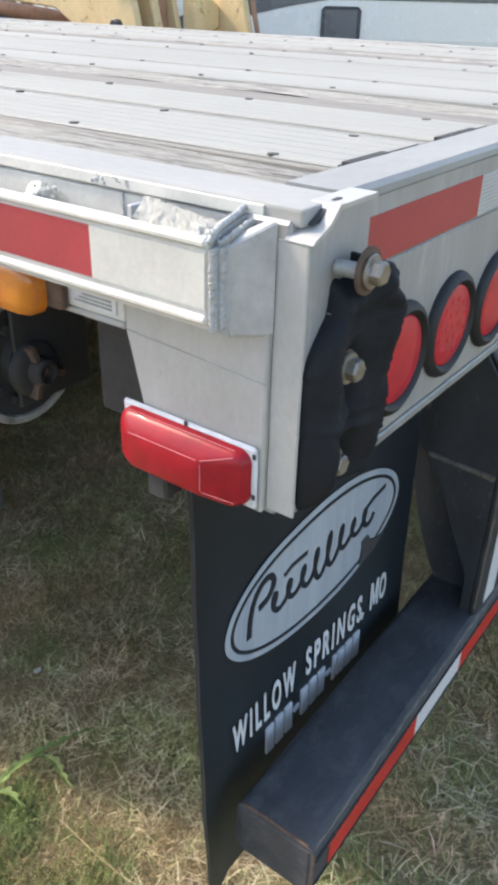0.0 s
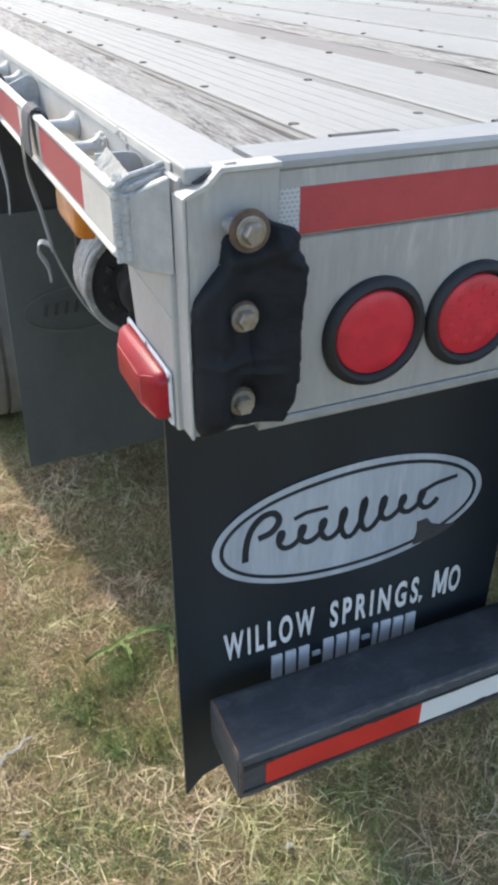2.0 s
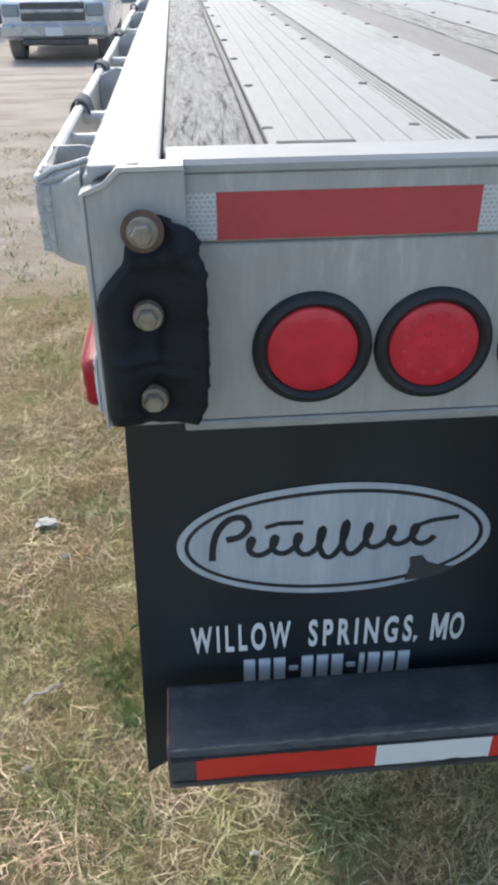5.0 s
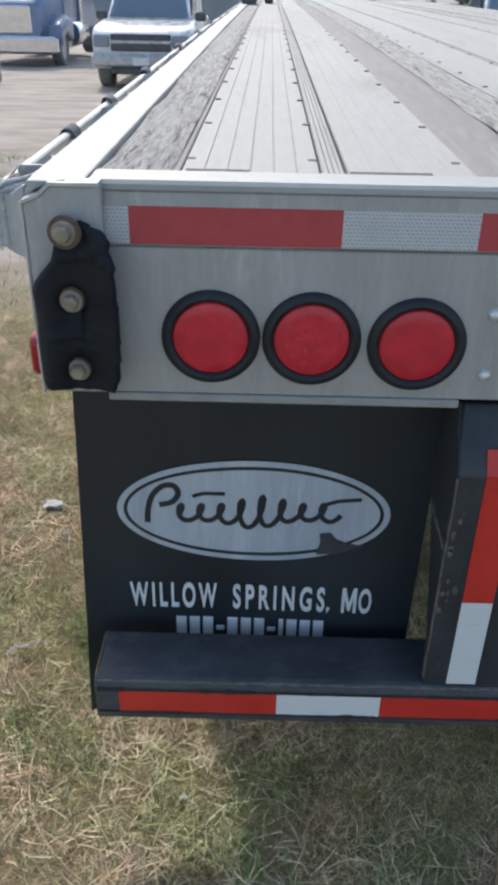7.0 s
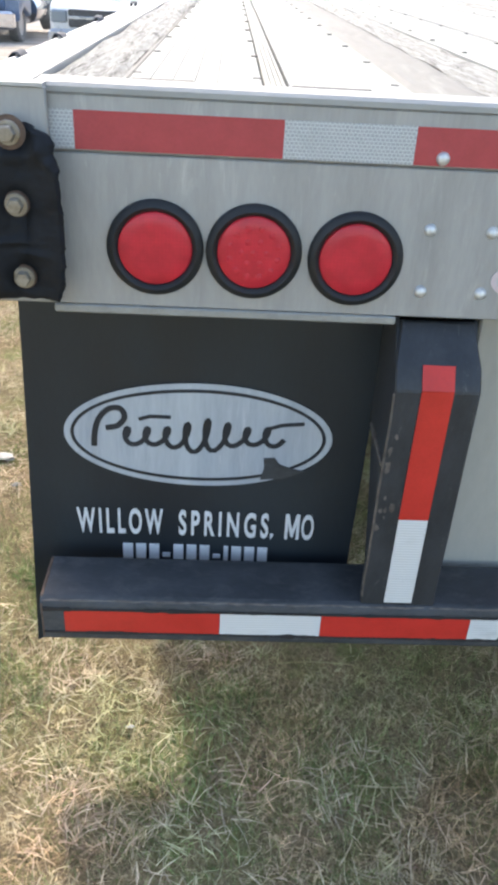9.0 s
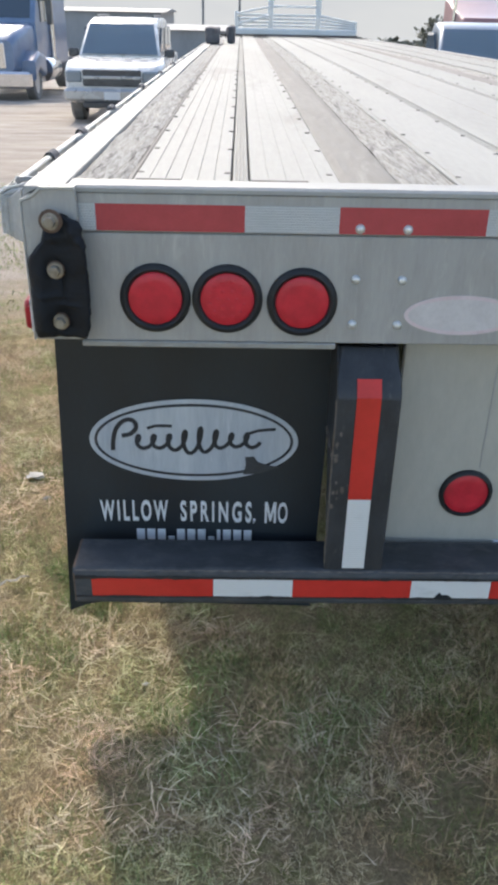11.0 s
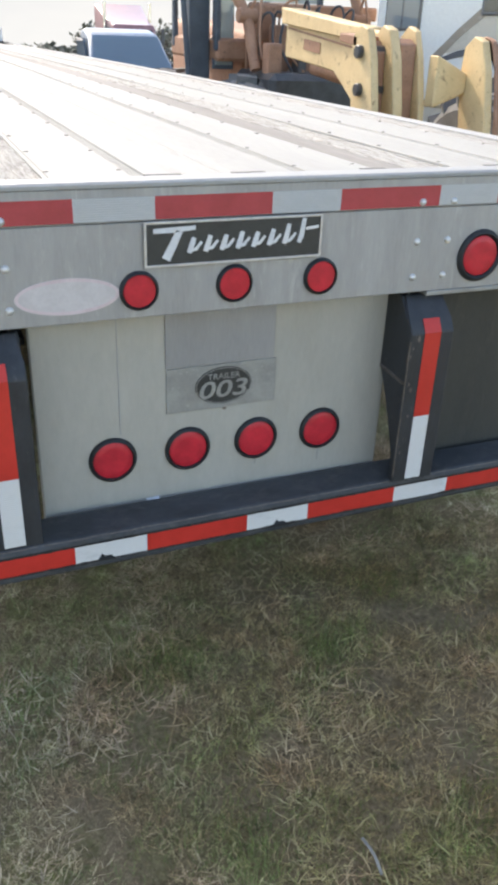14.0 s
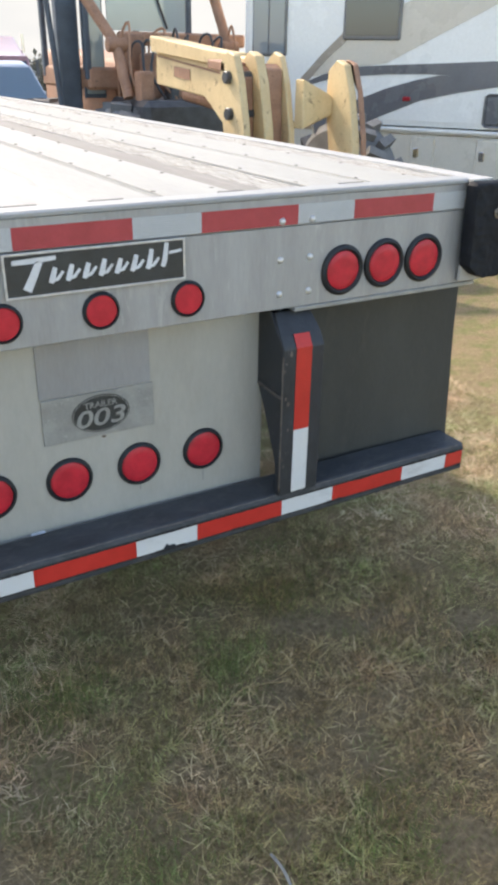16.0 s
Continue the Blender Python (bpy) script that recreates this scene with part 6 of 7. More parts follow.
def vehicle(name, x, y, label, category, paint, dark, pickup=False):
    """A tall car with its nose at y, facing the trailer's rear."""
    g = ground_z(x, y + 1.5)
    car = thing(name, (x, y + 2.5, g), label, category)
    z = lambda h: g + h
    body = loft([ring(x, y + 0.02, 0.86, z(0.50), z(1.02), 0.10), ring(x, y + 0.12, 0.95, z(0.42), z(1.10), 0.12), ring(x, y + 0.5, 1.0, z(0.40), z(1.16), 0.10),
                 ring(x, y + 1.45, 1.0, z(0.40), z(1.22), 0.08), ring(x, y + 3.2, 1.0, z(0.40), z(1.22), 0.08), ring(x, y + 4.9, 0.98, z(0.42), z(1.20), 0.10), ring(x, y + 5.1, 0.92, z(0.5), z(1.1), 0.1)])
    part("body", body, paint, car, smooth=True)
    back = 3.1 if pickup else 4.95
    cabin = loft([ring(x, y + 1.35, 0.86, z(1.18), z(1.24), 0.02), ring(x, y + 2.0, 0.76, z(1.18), z(1.86), 0.10), ring(x, y + 2.5, 0.74, z(1.18), z(1.95), 0.10),
                  ring(x, y + back - 0.4, 0.74, z(1.18), z(1.93), 0.10), ring(x, y + back, 0.82, z(1.18), z(1.30), 0.04)])
    part("cabin", cabin, paint, car, smooth=True)
    ws = bmesh.new()
    vs = [ws.verts.new(p) for p in ((x - 0.80, y + 1.365, z(1.26)), (x + 0.80, y + 1.365, z(1.26)), (x + 0.68, y + 1.945, z(1.82)), (x - 0.68, y + 1.945, z(1.82)))]
    ws.faces.new(vs)
    bmesh.ops.solidify(ws, geom=ws.faces[:], thickness=-0.02)
    bmesh.ops.translate(ws, verts=ws.verts, vec=(0, -0.035, 0.01))
    part("windscreen", ws, M["skywin"], car)
    for s in (-1, 1):
        for y0, y1 in ((2.05, 2.75), (2.85, back - 0.75 if pickup else 3.6)) + (() if pickup else ((3.7, 4.4),)):
            if y1 > y0:
                lo, hi = sorted((x + s * 0.795, x + s * 0.835))
                part("side_window", prism([(y + y0 - (0.25 if y0 < 2.2 else 0), z(1.30)), (y + y1, z(1.30)), (y + y1, z(1.76)), (y + y0 + 0.08, z(1.76))], "x", lo, hi, m=None), M["glass"], car)
        mir = part("door_mirror", box(x + s * 1.03 - 0.11, x + s * 1.03 + 0.11, y + 1.62, y + 1.72, z(1.20), z(1.36), 0.03), M["grille"], car)
        lamp_box = box(x + s * 0.76 - 0.16, x + s * 0.76 + 0.16, y - 0.005, y + 0.15, z(0.80), z(1.02), 0.03)
        part("headlight", lamp_box, M["greywin"], car, "clear headlight")
        for yy in (0.95, 4.0):
            car_wheel(x + s * 0.84, y + yy, 0.39, 0.27, s, car, g)
    part("grille", box(x - 0.58, x + 0.58, y - 0.02, y + 0.05, z(0.74), z(1.04), 0.02), M["grille"], car)
    part("grille_bar", box(x - 0.60, x + 0.60, y - 0.04, y - 0.005, z(0.87), z(0.93), 0.012), dark, car)
    part("bumper", box(x - 0.97, x + 0.97, y - 0.09, y + 0.15, z(0.46), z(0.70), 0.05), dark, car)
    part("lower_intake", box(x - 0.6, x + 0.6, y - 0.075, y + 0.1, z(0.34), z(0.455), 0.02), M["grille"], car)
    part("number_plate", box(x - 0.16, x + 0.16, y - 0.10, y - 0.0905, z(0.50), z(0.64)), M["print"], car, "plain plate")
    if not pickup:
        for s in (-1, 1):
            part("roof_rail", rod((x + s * 0.62, y + 2.5, z(1.98)), (x + s * 0.62, y + 4.4, z(1.97)), 0.02), M["grille"], car)
    return car


vehicle("suv", -2.15, 15.9, "white and silver sport utility vehicle parked on the dirt yard", "car", M["carwhite"], M["carsilver"])
vehicle("pickup_truck", 5.15, 14.4, "blue grey pickup truck parked beyond the deck", "truck", M["carpale"], M["chrome"], True)


def tractor_unit(x, y, label, paint, second, facing=1):
    """A bonneted road tractor, nose towards -y."""
    g = ground_z(x, y + 2)
    t = thing("road_tractor", (x, y + 3, g), label, "truck")
    z = lambda h: g + h
    part("hood", loft([ring(x, y, 0.72, z(0.75), z(1.55), 0.2), ring(x, y + 0.3, 0.85, z(0.7), z(1.75), 0.2), ring(x, y + 1.7, 0.95, z(0.7), z(1.95), 0.15)]), paint, t, smooth=True)
    part("cab", loft([ring(x, y + 1.7, 1.0, z(0.75), z(2.0), 0.1), ring(x, y + 2.15, 1.0, z(0.75), z(2.75), 0.12), ring(x, y + 3.2, 1.03, z(0.75), z(2.95), 0.12), ring(x, y + 5.0, 1.2, z(0.75), z(3.6), 0.15)]), second, t, smooth=True)
    part("windscreen", prism([(y + 1.78, z(2.06)), (y + 2.14, z(2.62)), (y + 2.10, z(2.66)), (y + 1.72, z(2.06))], "x", x - 0.85, x + 0.85), M["glass"], t)
    for s in (-1, 1):
        part("side_window", box(x + s * 1.02 - 0.02, x + s * 1.02 + 0.02, y + 2.3, y + 3.0, z(1.95), z(2.6), 0.01), M["glass"], t)
        part("fender", loft([ring(x + s * 0.98, y + 0.35, 0.22, z(0.55), z(1.05), 0.08), ring(x + s * 1.0, y + 0.8, 0.25, z(0.85), z(1.28), 0.1), ring(x + s * 1.0, y + 1.5, 0.25, z(0.6), z(1.15), 0.1)]), paint, t, smooth=True)
        part("fuel_tank", lathe([(0, 0), (0.32, 0.0), (0.34, 0.03), (0.34, 1.3), (0.32, 1.33), (0, 1.33)], 24, pose(x + s * 0.95, y + 2.2, z(0.72), -90, 0, 0)), M["chrome"], t, smooth=True)
        part("mirror", box(x + s * 1.35 - 0.08, x + s * 1.35 + 0.08, y + 1.95, y + 2.05, z(1.9), z(2.6), 0.02), M["grille"], t)
        part("mirror_arm", rod((x + s * 1.0, y + 2.1, z(2.5)), (x + s * 1.35, y + 2.0, z(2.5)), 0.02), M["grille"], t)
        part("exhaust_stack", rod((x + s * 1.1, y + 3.3, z(0.9)), (x + s * 1.1, y + 3.3, z(3.7)), 0.08), M["chrome"], t, smooth=True)
        car_wheel(x + s * 0.98, y + 0.9, 0.50, 0.28, s, t, g)
        for yy in (5.6, 6.9):
            car_wheel(x + s * 0.95, y + yy, 0.50, 0.55, s, t, g)
    part("bumper", box(x - 1.15, x + 1.15, y - 0.15, y + 0.15, z(0.38), z(0.80), 0.06), M["chrome"], t)
    part("grille", box(x - 0.5, x + 0.5, y - 0.04, y + 0.05, z(0.85), z(1.5), 0.03), M["chrome"], t)
    part("chassis", box(x - 0.45, x + 0.45, y + 3.5, y + 7.6, z(0.7), z(0.95)), M["frame"], t)


tractor_unit(-6.35, 22.0, "dark blue road tractor parked on the dirt yard", M["carblue"], M["carblue"])
tractor_unit(11.4, 37.0, "dark red and white road tractor parked beyond the deck", M["carwhite"], M["carred"])

bar = thing("blue_barrel", (-5.75, 17.6, ground_z(-5.75, 17.6)), "blue plastic barrel standing on the dirt yard", "barrel")
g = ground_z(-5.75, 17.6)
part("barrel_body", lathe([(0, 0), (0.28, 0), (0.30, 0.03), (0.30, 0.28), (0.31, 0.30), (0.30, 0.32), (0.30, 0.58), (0.31, 0.60), (0.30, 0.62), (0.30, 0.86), (0.28, 0.89), (0, 0.88)], 28, pose(-5.75, 17.6, g)), M["carblue"], bar, smooth=True)
part("barrel_lid", lathe([(0, 0.885), (0.22, 0.885), (0.23, 0.90), (0, 0.905)], 24, pose(-5.75, 17.6, g)), M["print"], bar, smooth=True)

# ---- motorhome: side wall along U from the corner C
C = Vector((5.107, 6.10, 0))
U = Vector((0.554, -0.832, 0)).normalized()
N = Vector((-0.832, -0.554, 0)).normalized()
BIG = 1.071
RVM = Matrix(((BIG * U.x, -BIG * N.x, 0, C.x), (BIG * U.y, -BIG * N.y, 0, C.y), (0, 0, BIG, -0.028), (0, 0, 0, 1)))   # local x along the wall, y inward, z up
GRV = -0.10
rv = thing("motorhome", tuple(C + U * 4.3 - N * 1.3 + Vector((0, 0, -0.09))), "white and tan motorhome with dark grey swooping stripes", "motorhome")


def rvpart(name, bm, mat, parent=rv, label="", smooth=False):
    bm.transform(RVM)
    return part(name, bm, mat, parent, label, smooth)


rvpart("body", box(0.0, 9.0, 0.0, 2.45, 0.97, 3.15, 0.06, 2), M["rv_white"], label="white upper body")
rvpart("lower_body", box(0.02, 8.98, 0.01, 2.44, 0.30, 0.94, 0.03), M["rv_beige"], label="beige lower body")
rvpart("belt_trim", box(0.0, 9.0, -0.020, 0.02, 0.941, 0.969, 0.006), M["rv_white"])
rvpart("belt_trim", box(0.0, 9.0, -0.012, 0.02, 0.925, 0.9405, 0.004), M["rv_tan"])
def swoosh(top, low, mat, depth, name="stripe"):
    own = bmesh.new()
    rows = []
    for a, b in zip(top, low):
        rows.append([own.verts.new((a[0], -depth, a[1])), own.verts.new((b[0], -depth, b[1])), own.verts.new((b[0], 0.002, b[1])), own.verts.new((a[0], 0.002, a[1]))])
    for p, q in zip(rows, rows[1:]):
        for i in range(4):
            own.faces.new((p[i], p[(i + 1) % 4], q[(i + 1) % 4], q[i]))
    own.faces.new(rows[0])
    own.faces.new(rows[-1][::-1])
    rvpart(name, own, mat)
swoosh([(0.60, 1.295), (0.82, 1.385), (1.06, 1.45), (1.43, 1.475), (1.78, 1.49), (2.36, 1.52), (4.0, 1.54), (8.8, 1.56)], [(0.62, 1.27), (0.83, 1.335), (1.06, 1.37), (1.43, 1.40), (1.79, 1.41), (1.9, 1.405), (4.0, 1.42), (8.8, 1.42)], M["rv_grey"], 0.006)
swoosh([(0.70, 0.985), (1.13, 1.17), (1.45, 1.29), (1.70, 1.36), (1.90, 1.402), (2.38, 1.42), (8.8, 1.42)], [(0.80, 0.972), (1.22, 0.975), (1.47, 1.08), (1.77, 1.20), (2.09, 1.27), (2.40, 1.32), (8.8, 1.33)], M["rv_grey"], 0.005)
swoosh([(0.72, 1.37), (0.99, 1.68), (1.60, 1.98), (2.30, 2.35), (3.4, 3.0)], [(0.74, 1.365), (0.99, 1.44), (1.42, 1.49), (2.30, 1.93), (3.4, 2.5)], M["rv_tan"], 0.004)
swoosh([(0.585, 1.33), (0.80, 1.55), (0.99, 1.72), (1.35, 2.05)], [(0.64, 1.285), (0.84, 1.50), (1.02, 1.65), (1.39, 1.98)], M["rv_brown"], 0.008)
def rv_window(x0, x1, z0, z1, mat, split=False):
    w = rvpart("window", box(x0, x1, -0.022, 0.01, z0, z1, 0.012), M["rv_grey"], label="dark framed window")
    if split:
        m = (x0 + x1) / 2
        for a, b in ((x0 + 0.02, m - 0.008), (m + 0.008, x1 - 0.02)):
            rvpart("pane", box(a, b, -0.027, -0.0225, z0 + 0.025, z1 - 0.02), M["greywin"], w)
    else:
        rvpart("pane", box(x0 + 0.025, x1 - 0.025, -0.027, -0.0225, z0 + 0.035, z1 - 0.03), M["glass"], w)
rv_window(0.10, 0.45, 1.53, 2.25, M["greywin"], True)
rv_window(1.00, 1.53, 1.67, 2.35, M["glass"])
rv_window(4.2, 5.2, 1.67, 2.35, M["glass"])
rvpart("vent_cover", box(2.32, 2.66, -0.012, 0.01, 1.00, 1.27, 0.03), M["rv_grey"], label="dark rounded vent cover")
rvpart("side_lamp", box(1.60, 1.67, -0.025, 0.0, 1.19, 1.225, 0.006), M["lens_soft"], label="small red side lamp")
for x0, x1 in ((1.71, 1.93), (2.3, 3.2), (3.3, 4.2), (4.4, 5.6)):
    d = rvpart("locker_door", box(x0, x1, -0.008, 0.02, 0.50, 0.90, 0.01), M["rv_beige"], label="beige locker door")
    rvpart("latch", box(x0 + 0.03, x0 + 0.08, -0.016, -0.0085, 0.72, 0.80, 0.004), M["chrome"], d)
for xc in (1.3, 7.0):
    rvw = rvpart("wheel", lathe([(0.0, 0.02), (0.24, 0.03), (0.26, 0.0), (0.26, -0.2)], 24, pose(xc, 0.10, GRV + 0.27, 90, 0, 0)), M["rim"], smooth=True)
    rvpart("tyre", lathe([(0.26, 0.02), (0.36, 0.04), (0.42, 0.0), (0.42, -0.2), (0.3, -0.22)], 30, pose(xc, 0.10, GRV + 0.27, 90, 0, 0)), M["tyre"], rvw, smooth=True)
rvpart("roof_unit", box(3.0, 4.0, 0.8, 1.6, 3.151, 3.42, 0.08), M["rv_white"])

# ---- wheel loader between the deck and the motorhome
GL = ground_z(4.2, 6)
ld = thing("wheel_loader", (4.4, 7.2, GL), "old orange and yellow wheel loader with a raised lift frame", "loader")
# lift frame in front: three upright plates with worn edges
def plate(name, pts, x0, x1, mat="yellow", label=""):
    return part(name, prism(pts, "x", x0, x1, 0.008), M[mat], ld, label)
hook = [(3.30, 0.55), (3.34, 0.90), (3.42, 1.22), (3.50, 1.40), (3.60, 1.43), (3.70, 1.36), (3.72, 1.15), (3.66, 0.85), (3.60, 0.55)]
plate("lift_plate", hook, 4.52, 4.585, label="curved yellow lift plate")
plate("plate_edge", [(y - 0.03, zz) for y, zz in hook[:5]] + [(y - 0.005, zz) for y, zz in hook[4::-1]], 4.586, 4.63, "orange")
hook2 = [(y + 0.38, zz + 0.05) for y, zz in hook]
for x0, x1, m in ((3.80, 3.86, "yellow"), (3.98, 4.06, "yellow"), (4.20, 4.25, "yellow")):
    plate("lift_plate", hook2, x0, x1, m, "curved yellow lift plate")
plate("rusty_web", [(3.86, 0.7), (3.90, 1.30), (3.98, 1.38), (4.0, 0.7)], 3.862, 3.978, "orange")
plate("rusty_web", [(3.80, 0.6), (3.84, 1.36), (3.92, 1.40), (3.95, 0.6)], 4.062, 4.198, "orange")
for yy, zz in ((3.95, 1.30), (3.92, 1.05)):
    part("pivot_pin", rod((3.76, yy, zz), (4.30, yy, zz), 0.045, 16), M["grille"], ld, smooth=True)
part("cross_link", prism([(4.251, 0.95), (4.52, 1.05), (4.52, 1.18), (4.251, 1.30)], "y", 3.62, 3.74, 0.01), M["yellow"], ld)
part("cross_tube", rod((4.0, 3.72, 0.72), (4.62, 3.55, 0.72), 0.07, 16), M["orange"], ld, smooth=True)
# boom arm running back to the body
boom = [(3.90, 0.95), (3.95, 1.43), (4.5, 1.465), (5.70, 1.575), (5.72, 1.20), (4.75, 1.13), (4.35, 0.90)]
part("boom_arm", prism(boom, "x", 4.00, 4.10, 0.012), M["yellow"], ld, "chipped pale yellow boom arm")
part("boom_cap", prism([(4.25, 1.36), (5.72, 1.47), (5.74, 1.60), (4.6, 1.49), (4.25, 1.465)], "x", 3.955, 4.15, 0.008), M["yellow"], ld)
part("boom_seam", prism([(4.35, 1.30), (5.66, 1.43), (5.66, 1.445), (4.35, 1.318)], "x", 3.994, 3.999), M["orange"], ld)
part("number_mark", prism([(5.0, 1.25), (5.32, 1.275), (5.32, 1.36), (5.0, 1.335)], "x", 3.9935, 3.9985), M["orange"], ld)
part("boom_stop", prism([(4.02, 1.33), (4.30, 1.36), (4.30, 1.42), (4.02, 1.40)], "x", 3.80, 3.995, 0.006), M["orange"], ld)
part("cylinder", rod((4.35, 4.2, 0.98), (4.40, 5.9, 1.10), 0.06, 16), M["orange"], ld, smooth=True)
part("cylinder_rod", rod((4.35, 3.9, 0.96), (4.35, 4.25, 0.985), 0.035, 12), M["chrome"], ld, smooth=True)
# body, cab and engine cover
part("front_frame", box(4.00, 5.05, 6.0, 7.0, 0.45, 1.04, 0.06), M["grille"], ld, "dark greasy front frame")
for x0, x1, y0, z0, z1, m in ((4.05, 4.20, 6.2, 1.0, 1.30, "orange"), (4.24, 4.40, 6.5, 1.0, 1.46, "orange"), (4.42, 4.52, 6.3, 1.0, 1.22, "grille"), (4.60, 4.86, 6.6, 1.0, 1.40, "orange"), (4.9, 5.05, 6.5, 1.0, 1.18, "cabpost"), (4.10, 4.36, 6.75, 1.3, 1.64, "orange")):
    part("valve_block", box(x0, x1, y0, y0 + 0.18, z0, z1, 0.03, 2), M[m], ld)
part("cross_beam", box(4.12, 5.60, 6.85, 6.98, 1.53, 1.66, 0.02), M["orange"], ld, "rusty orange cross beam")
part("engine_cover", loft([ring(4.85, 7.4, 0.60, 0.6, 1.40, 0.1), ring(4.85, 9.8, 0.65, 0.6, 1.50, 0.1), ring(4.85, 10.2, 0.5, 0.7, 1.4, 0.1)]), M["orange"], ld, smooth=True)
part("cab_floor", box(3.80, 5.20, 7.0, 8.6, 1.10, 1.32, 0.03), M["orange"], ld)
for x, y in ((3.82, 7.05), (4.99, 7.05), (3.82, 8.5), (4.99, 8.5)):
    part("cab_post", box(x - 0.03, x + 0.03, y - 0.04, y + 0.04, 1.20, 2.95, 0.012), M["cabpost"], ld, "dark cab post")
part("cab_post", box(3.57, 3.80, 7.2, 7.34, 0.60, 3.0, 0.02), M["cabpost"], ld, "wide dark blue guard post")
part("guard_rail", rod((3.56, 7.15, 0.7), (3.44, 7.15, 2.2), 0.030), M["cabpost"], ld, smooth=True)
part("cab_roof", box(3.6, 5.1, 6.9, 8.7, 2.93, 3.08, 0.05), M["orange"], ld)
part("cab_window", box(4.05, 4.95, 7.03, 7.045, 1.67, 2.90), M["cabglass"], ld, "dusty green tinted front window")
part("tall_glass", box(3.82, 4.02, 7.10, 7.12, 1.06, 2.60, 0.008), M["cabglass"], ld, "tall dusty glass pane")
part("glass_frame", box(3.80, 4.04, 7.125, 7.15, 1.02, 2.64, 0.008), M["cabpost"], ld)
random.seed(11)
for k in range(10):
    x = 4.02 + 0.13 * k
    pts = [(x, 6.7, 1.05 + 0.05 * (k % 3)), (x - 0.05 + random.uniform(-0.05, 0.1), 6.6, 1.35 + random.uniform(0, 0.25)), (x + 0.05, 6.5, 1.5 + random.uniform(0, 0.25)), (x + random.uniform(-0.1, 0.15), 6.4, 1.28), (x + 0.08, 6.3, 1.04)]
    part("hydraulic_hose", tube(glide(pts, 4), 0.013), M["grille" if k % 3 else "orange"], ld, smooth=True)
# lift links in front of the cab
for pts in ([(3.74, 6.8, 1.95), (3.97, 6.6, 1.53), (4.00, 6.4, 1.05)], [(5.16, 6.8, 2.05), (5.25, 6.6, 1.52), (5.2, 6.5, 1.1)]):
    part("lift_link", tube(pts, 0.055, 12), M["orange"], ld, "bent rusty orange lift link", smooth=True)
    for p in pts[1:2]:
        part("link_pin", rod((p[0] - 0.1, p[1], p[2]), (p[0] + 0.1, p[1], p[2]), 0.07, 14), M["orange"], ld, smooth=True)
part("wiper", rod((4.56, 7.0, 2.1), (4.72, 7.0, 1.70), 0.012), M["grille"], ld)
def lug_tyre(x, y, R, W, parent):
    base = ground_z(x, y)
    at = pose(x, y, base + R, 0, 90, 0)
    w = part("wheel", lathe([(R * 0.55, -W / 2 + 0.05), (R * 0.5, -0.05), (R * 0.15, -0.02), (R * 0.15, 0.02), (R * 0.5, 0.05), (R * 0.55, W / 2 - 0.05)], 24, at), M["yellow"], parent, smooth=True)
    bm = lathe([(R * 0.55, -W / 2), (R * 0.85, -W / 2), (R * 0.95, -W / 2 + 0.04), (R * 0.95, W / 2 - 0.04), (R * 0.85, W / 2), (R * 0.55, W / 2)], 30, at)
    for k in range(18):
        for s in (-1, 1):
            part("lug", box(-0.05, 0.05, 0.0, W * 0.48, -0.035, 0.035, 0.0, 1, None, at @ Matrix.Rotation(2 * math.pi * (k + 0.25 * s) / 18, 4, "Z") @ Matrix.Translation((R * 0.965, 0, 0)) @ Matrix.Rotation(radians(90 * s + 25 * s), 4, "X")), M["tyre"], w)
    part("tyre", bm, M["tyre"], w, "lugged black tyre")
for o in ld.children:
    o.data.transform(Matrix.Translation((-0.04, 0, 0.16)))
for x in (3.95, 5.2):
    for y in (6.5, 9.2):
        lug_tyre(x, y, 0.66, 0.42, ld)
loose = thing("spare_tyre", (5.0, 4.05, ground_z(5.0, 4.05)), "worn lugged black tyre standing beside the motorhome", "tyre")
lug_tyre(4.97, 4.05, 0.62, 0.34, loose)

# ---- distance: shed, poles, bushes, heaped scrap
def shed(x0, x1, y0, y1, h, label):
    g = ground_z(x0, y0)
    s = thing("storage_shed", ((x0 + x1) / 2, y0, g), label, "shed")
    part("wall", box(x0, x1, y0, y1, g, g + h, 0.02), M["concrete"], s)
    part("roof", prism([(y0 - 0.3, g + h + 0.01), (y1 + 0.3, g + h + 0.01), ((y0 + y1) / 2, g + h + 0.25)], "x", x0 - 0.3, x1 + 0.3), M["concrete"], s)
    n = int((x1 - x0) / 4)
    for k in range(n):
        xx = x0 + (k + 0.5) * (x1 - x0) / n
        part("door", box(xx - 1.2, xx + 1.2, y0 - 0.06, y0 + 0.02, g, g + h * 0.72), M["concrete"], s, "grey roller door")
shed(-16, -5.2, 62, 74, 3.4, "long low grey storage shed")
shed(-5.0, 0.2, 52, 60, 2.2, "dark low storage building")
for x, y, h in ((-2.1, 58, 4.2), (0.3, 60, 4.4), (2.6, 64, 7.5)):
    g = ground_z(x, y)
    p = thing("light_pole", (x, y, g), "thin grey light pole far across the yard", "pole", "poles across the yard")
    part("shaft", rod((x, y, g), (x, y, g + h), 0.08), M["pole"], p, smooth=True)
    part("lamp_head", box(x - 0.25, x + 0.25, y - 0.15, y + 0.15, g + h - 0.05, g + h + 0.15, 0.04), M["pole"], p)


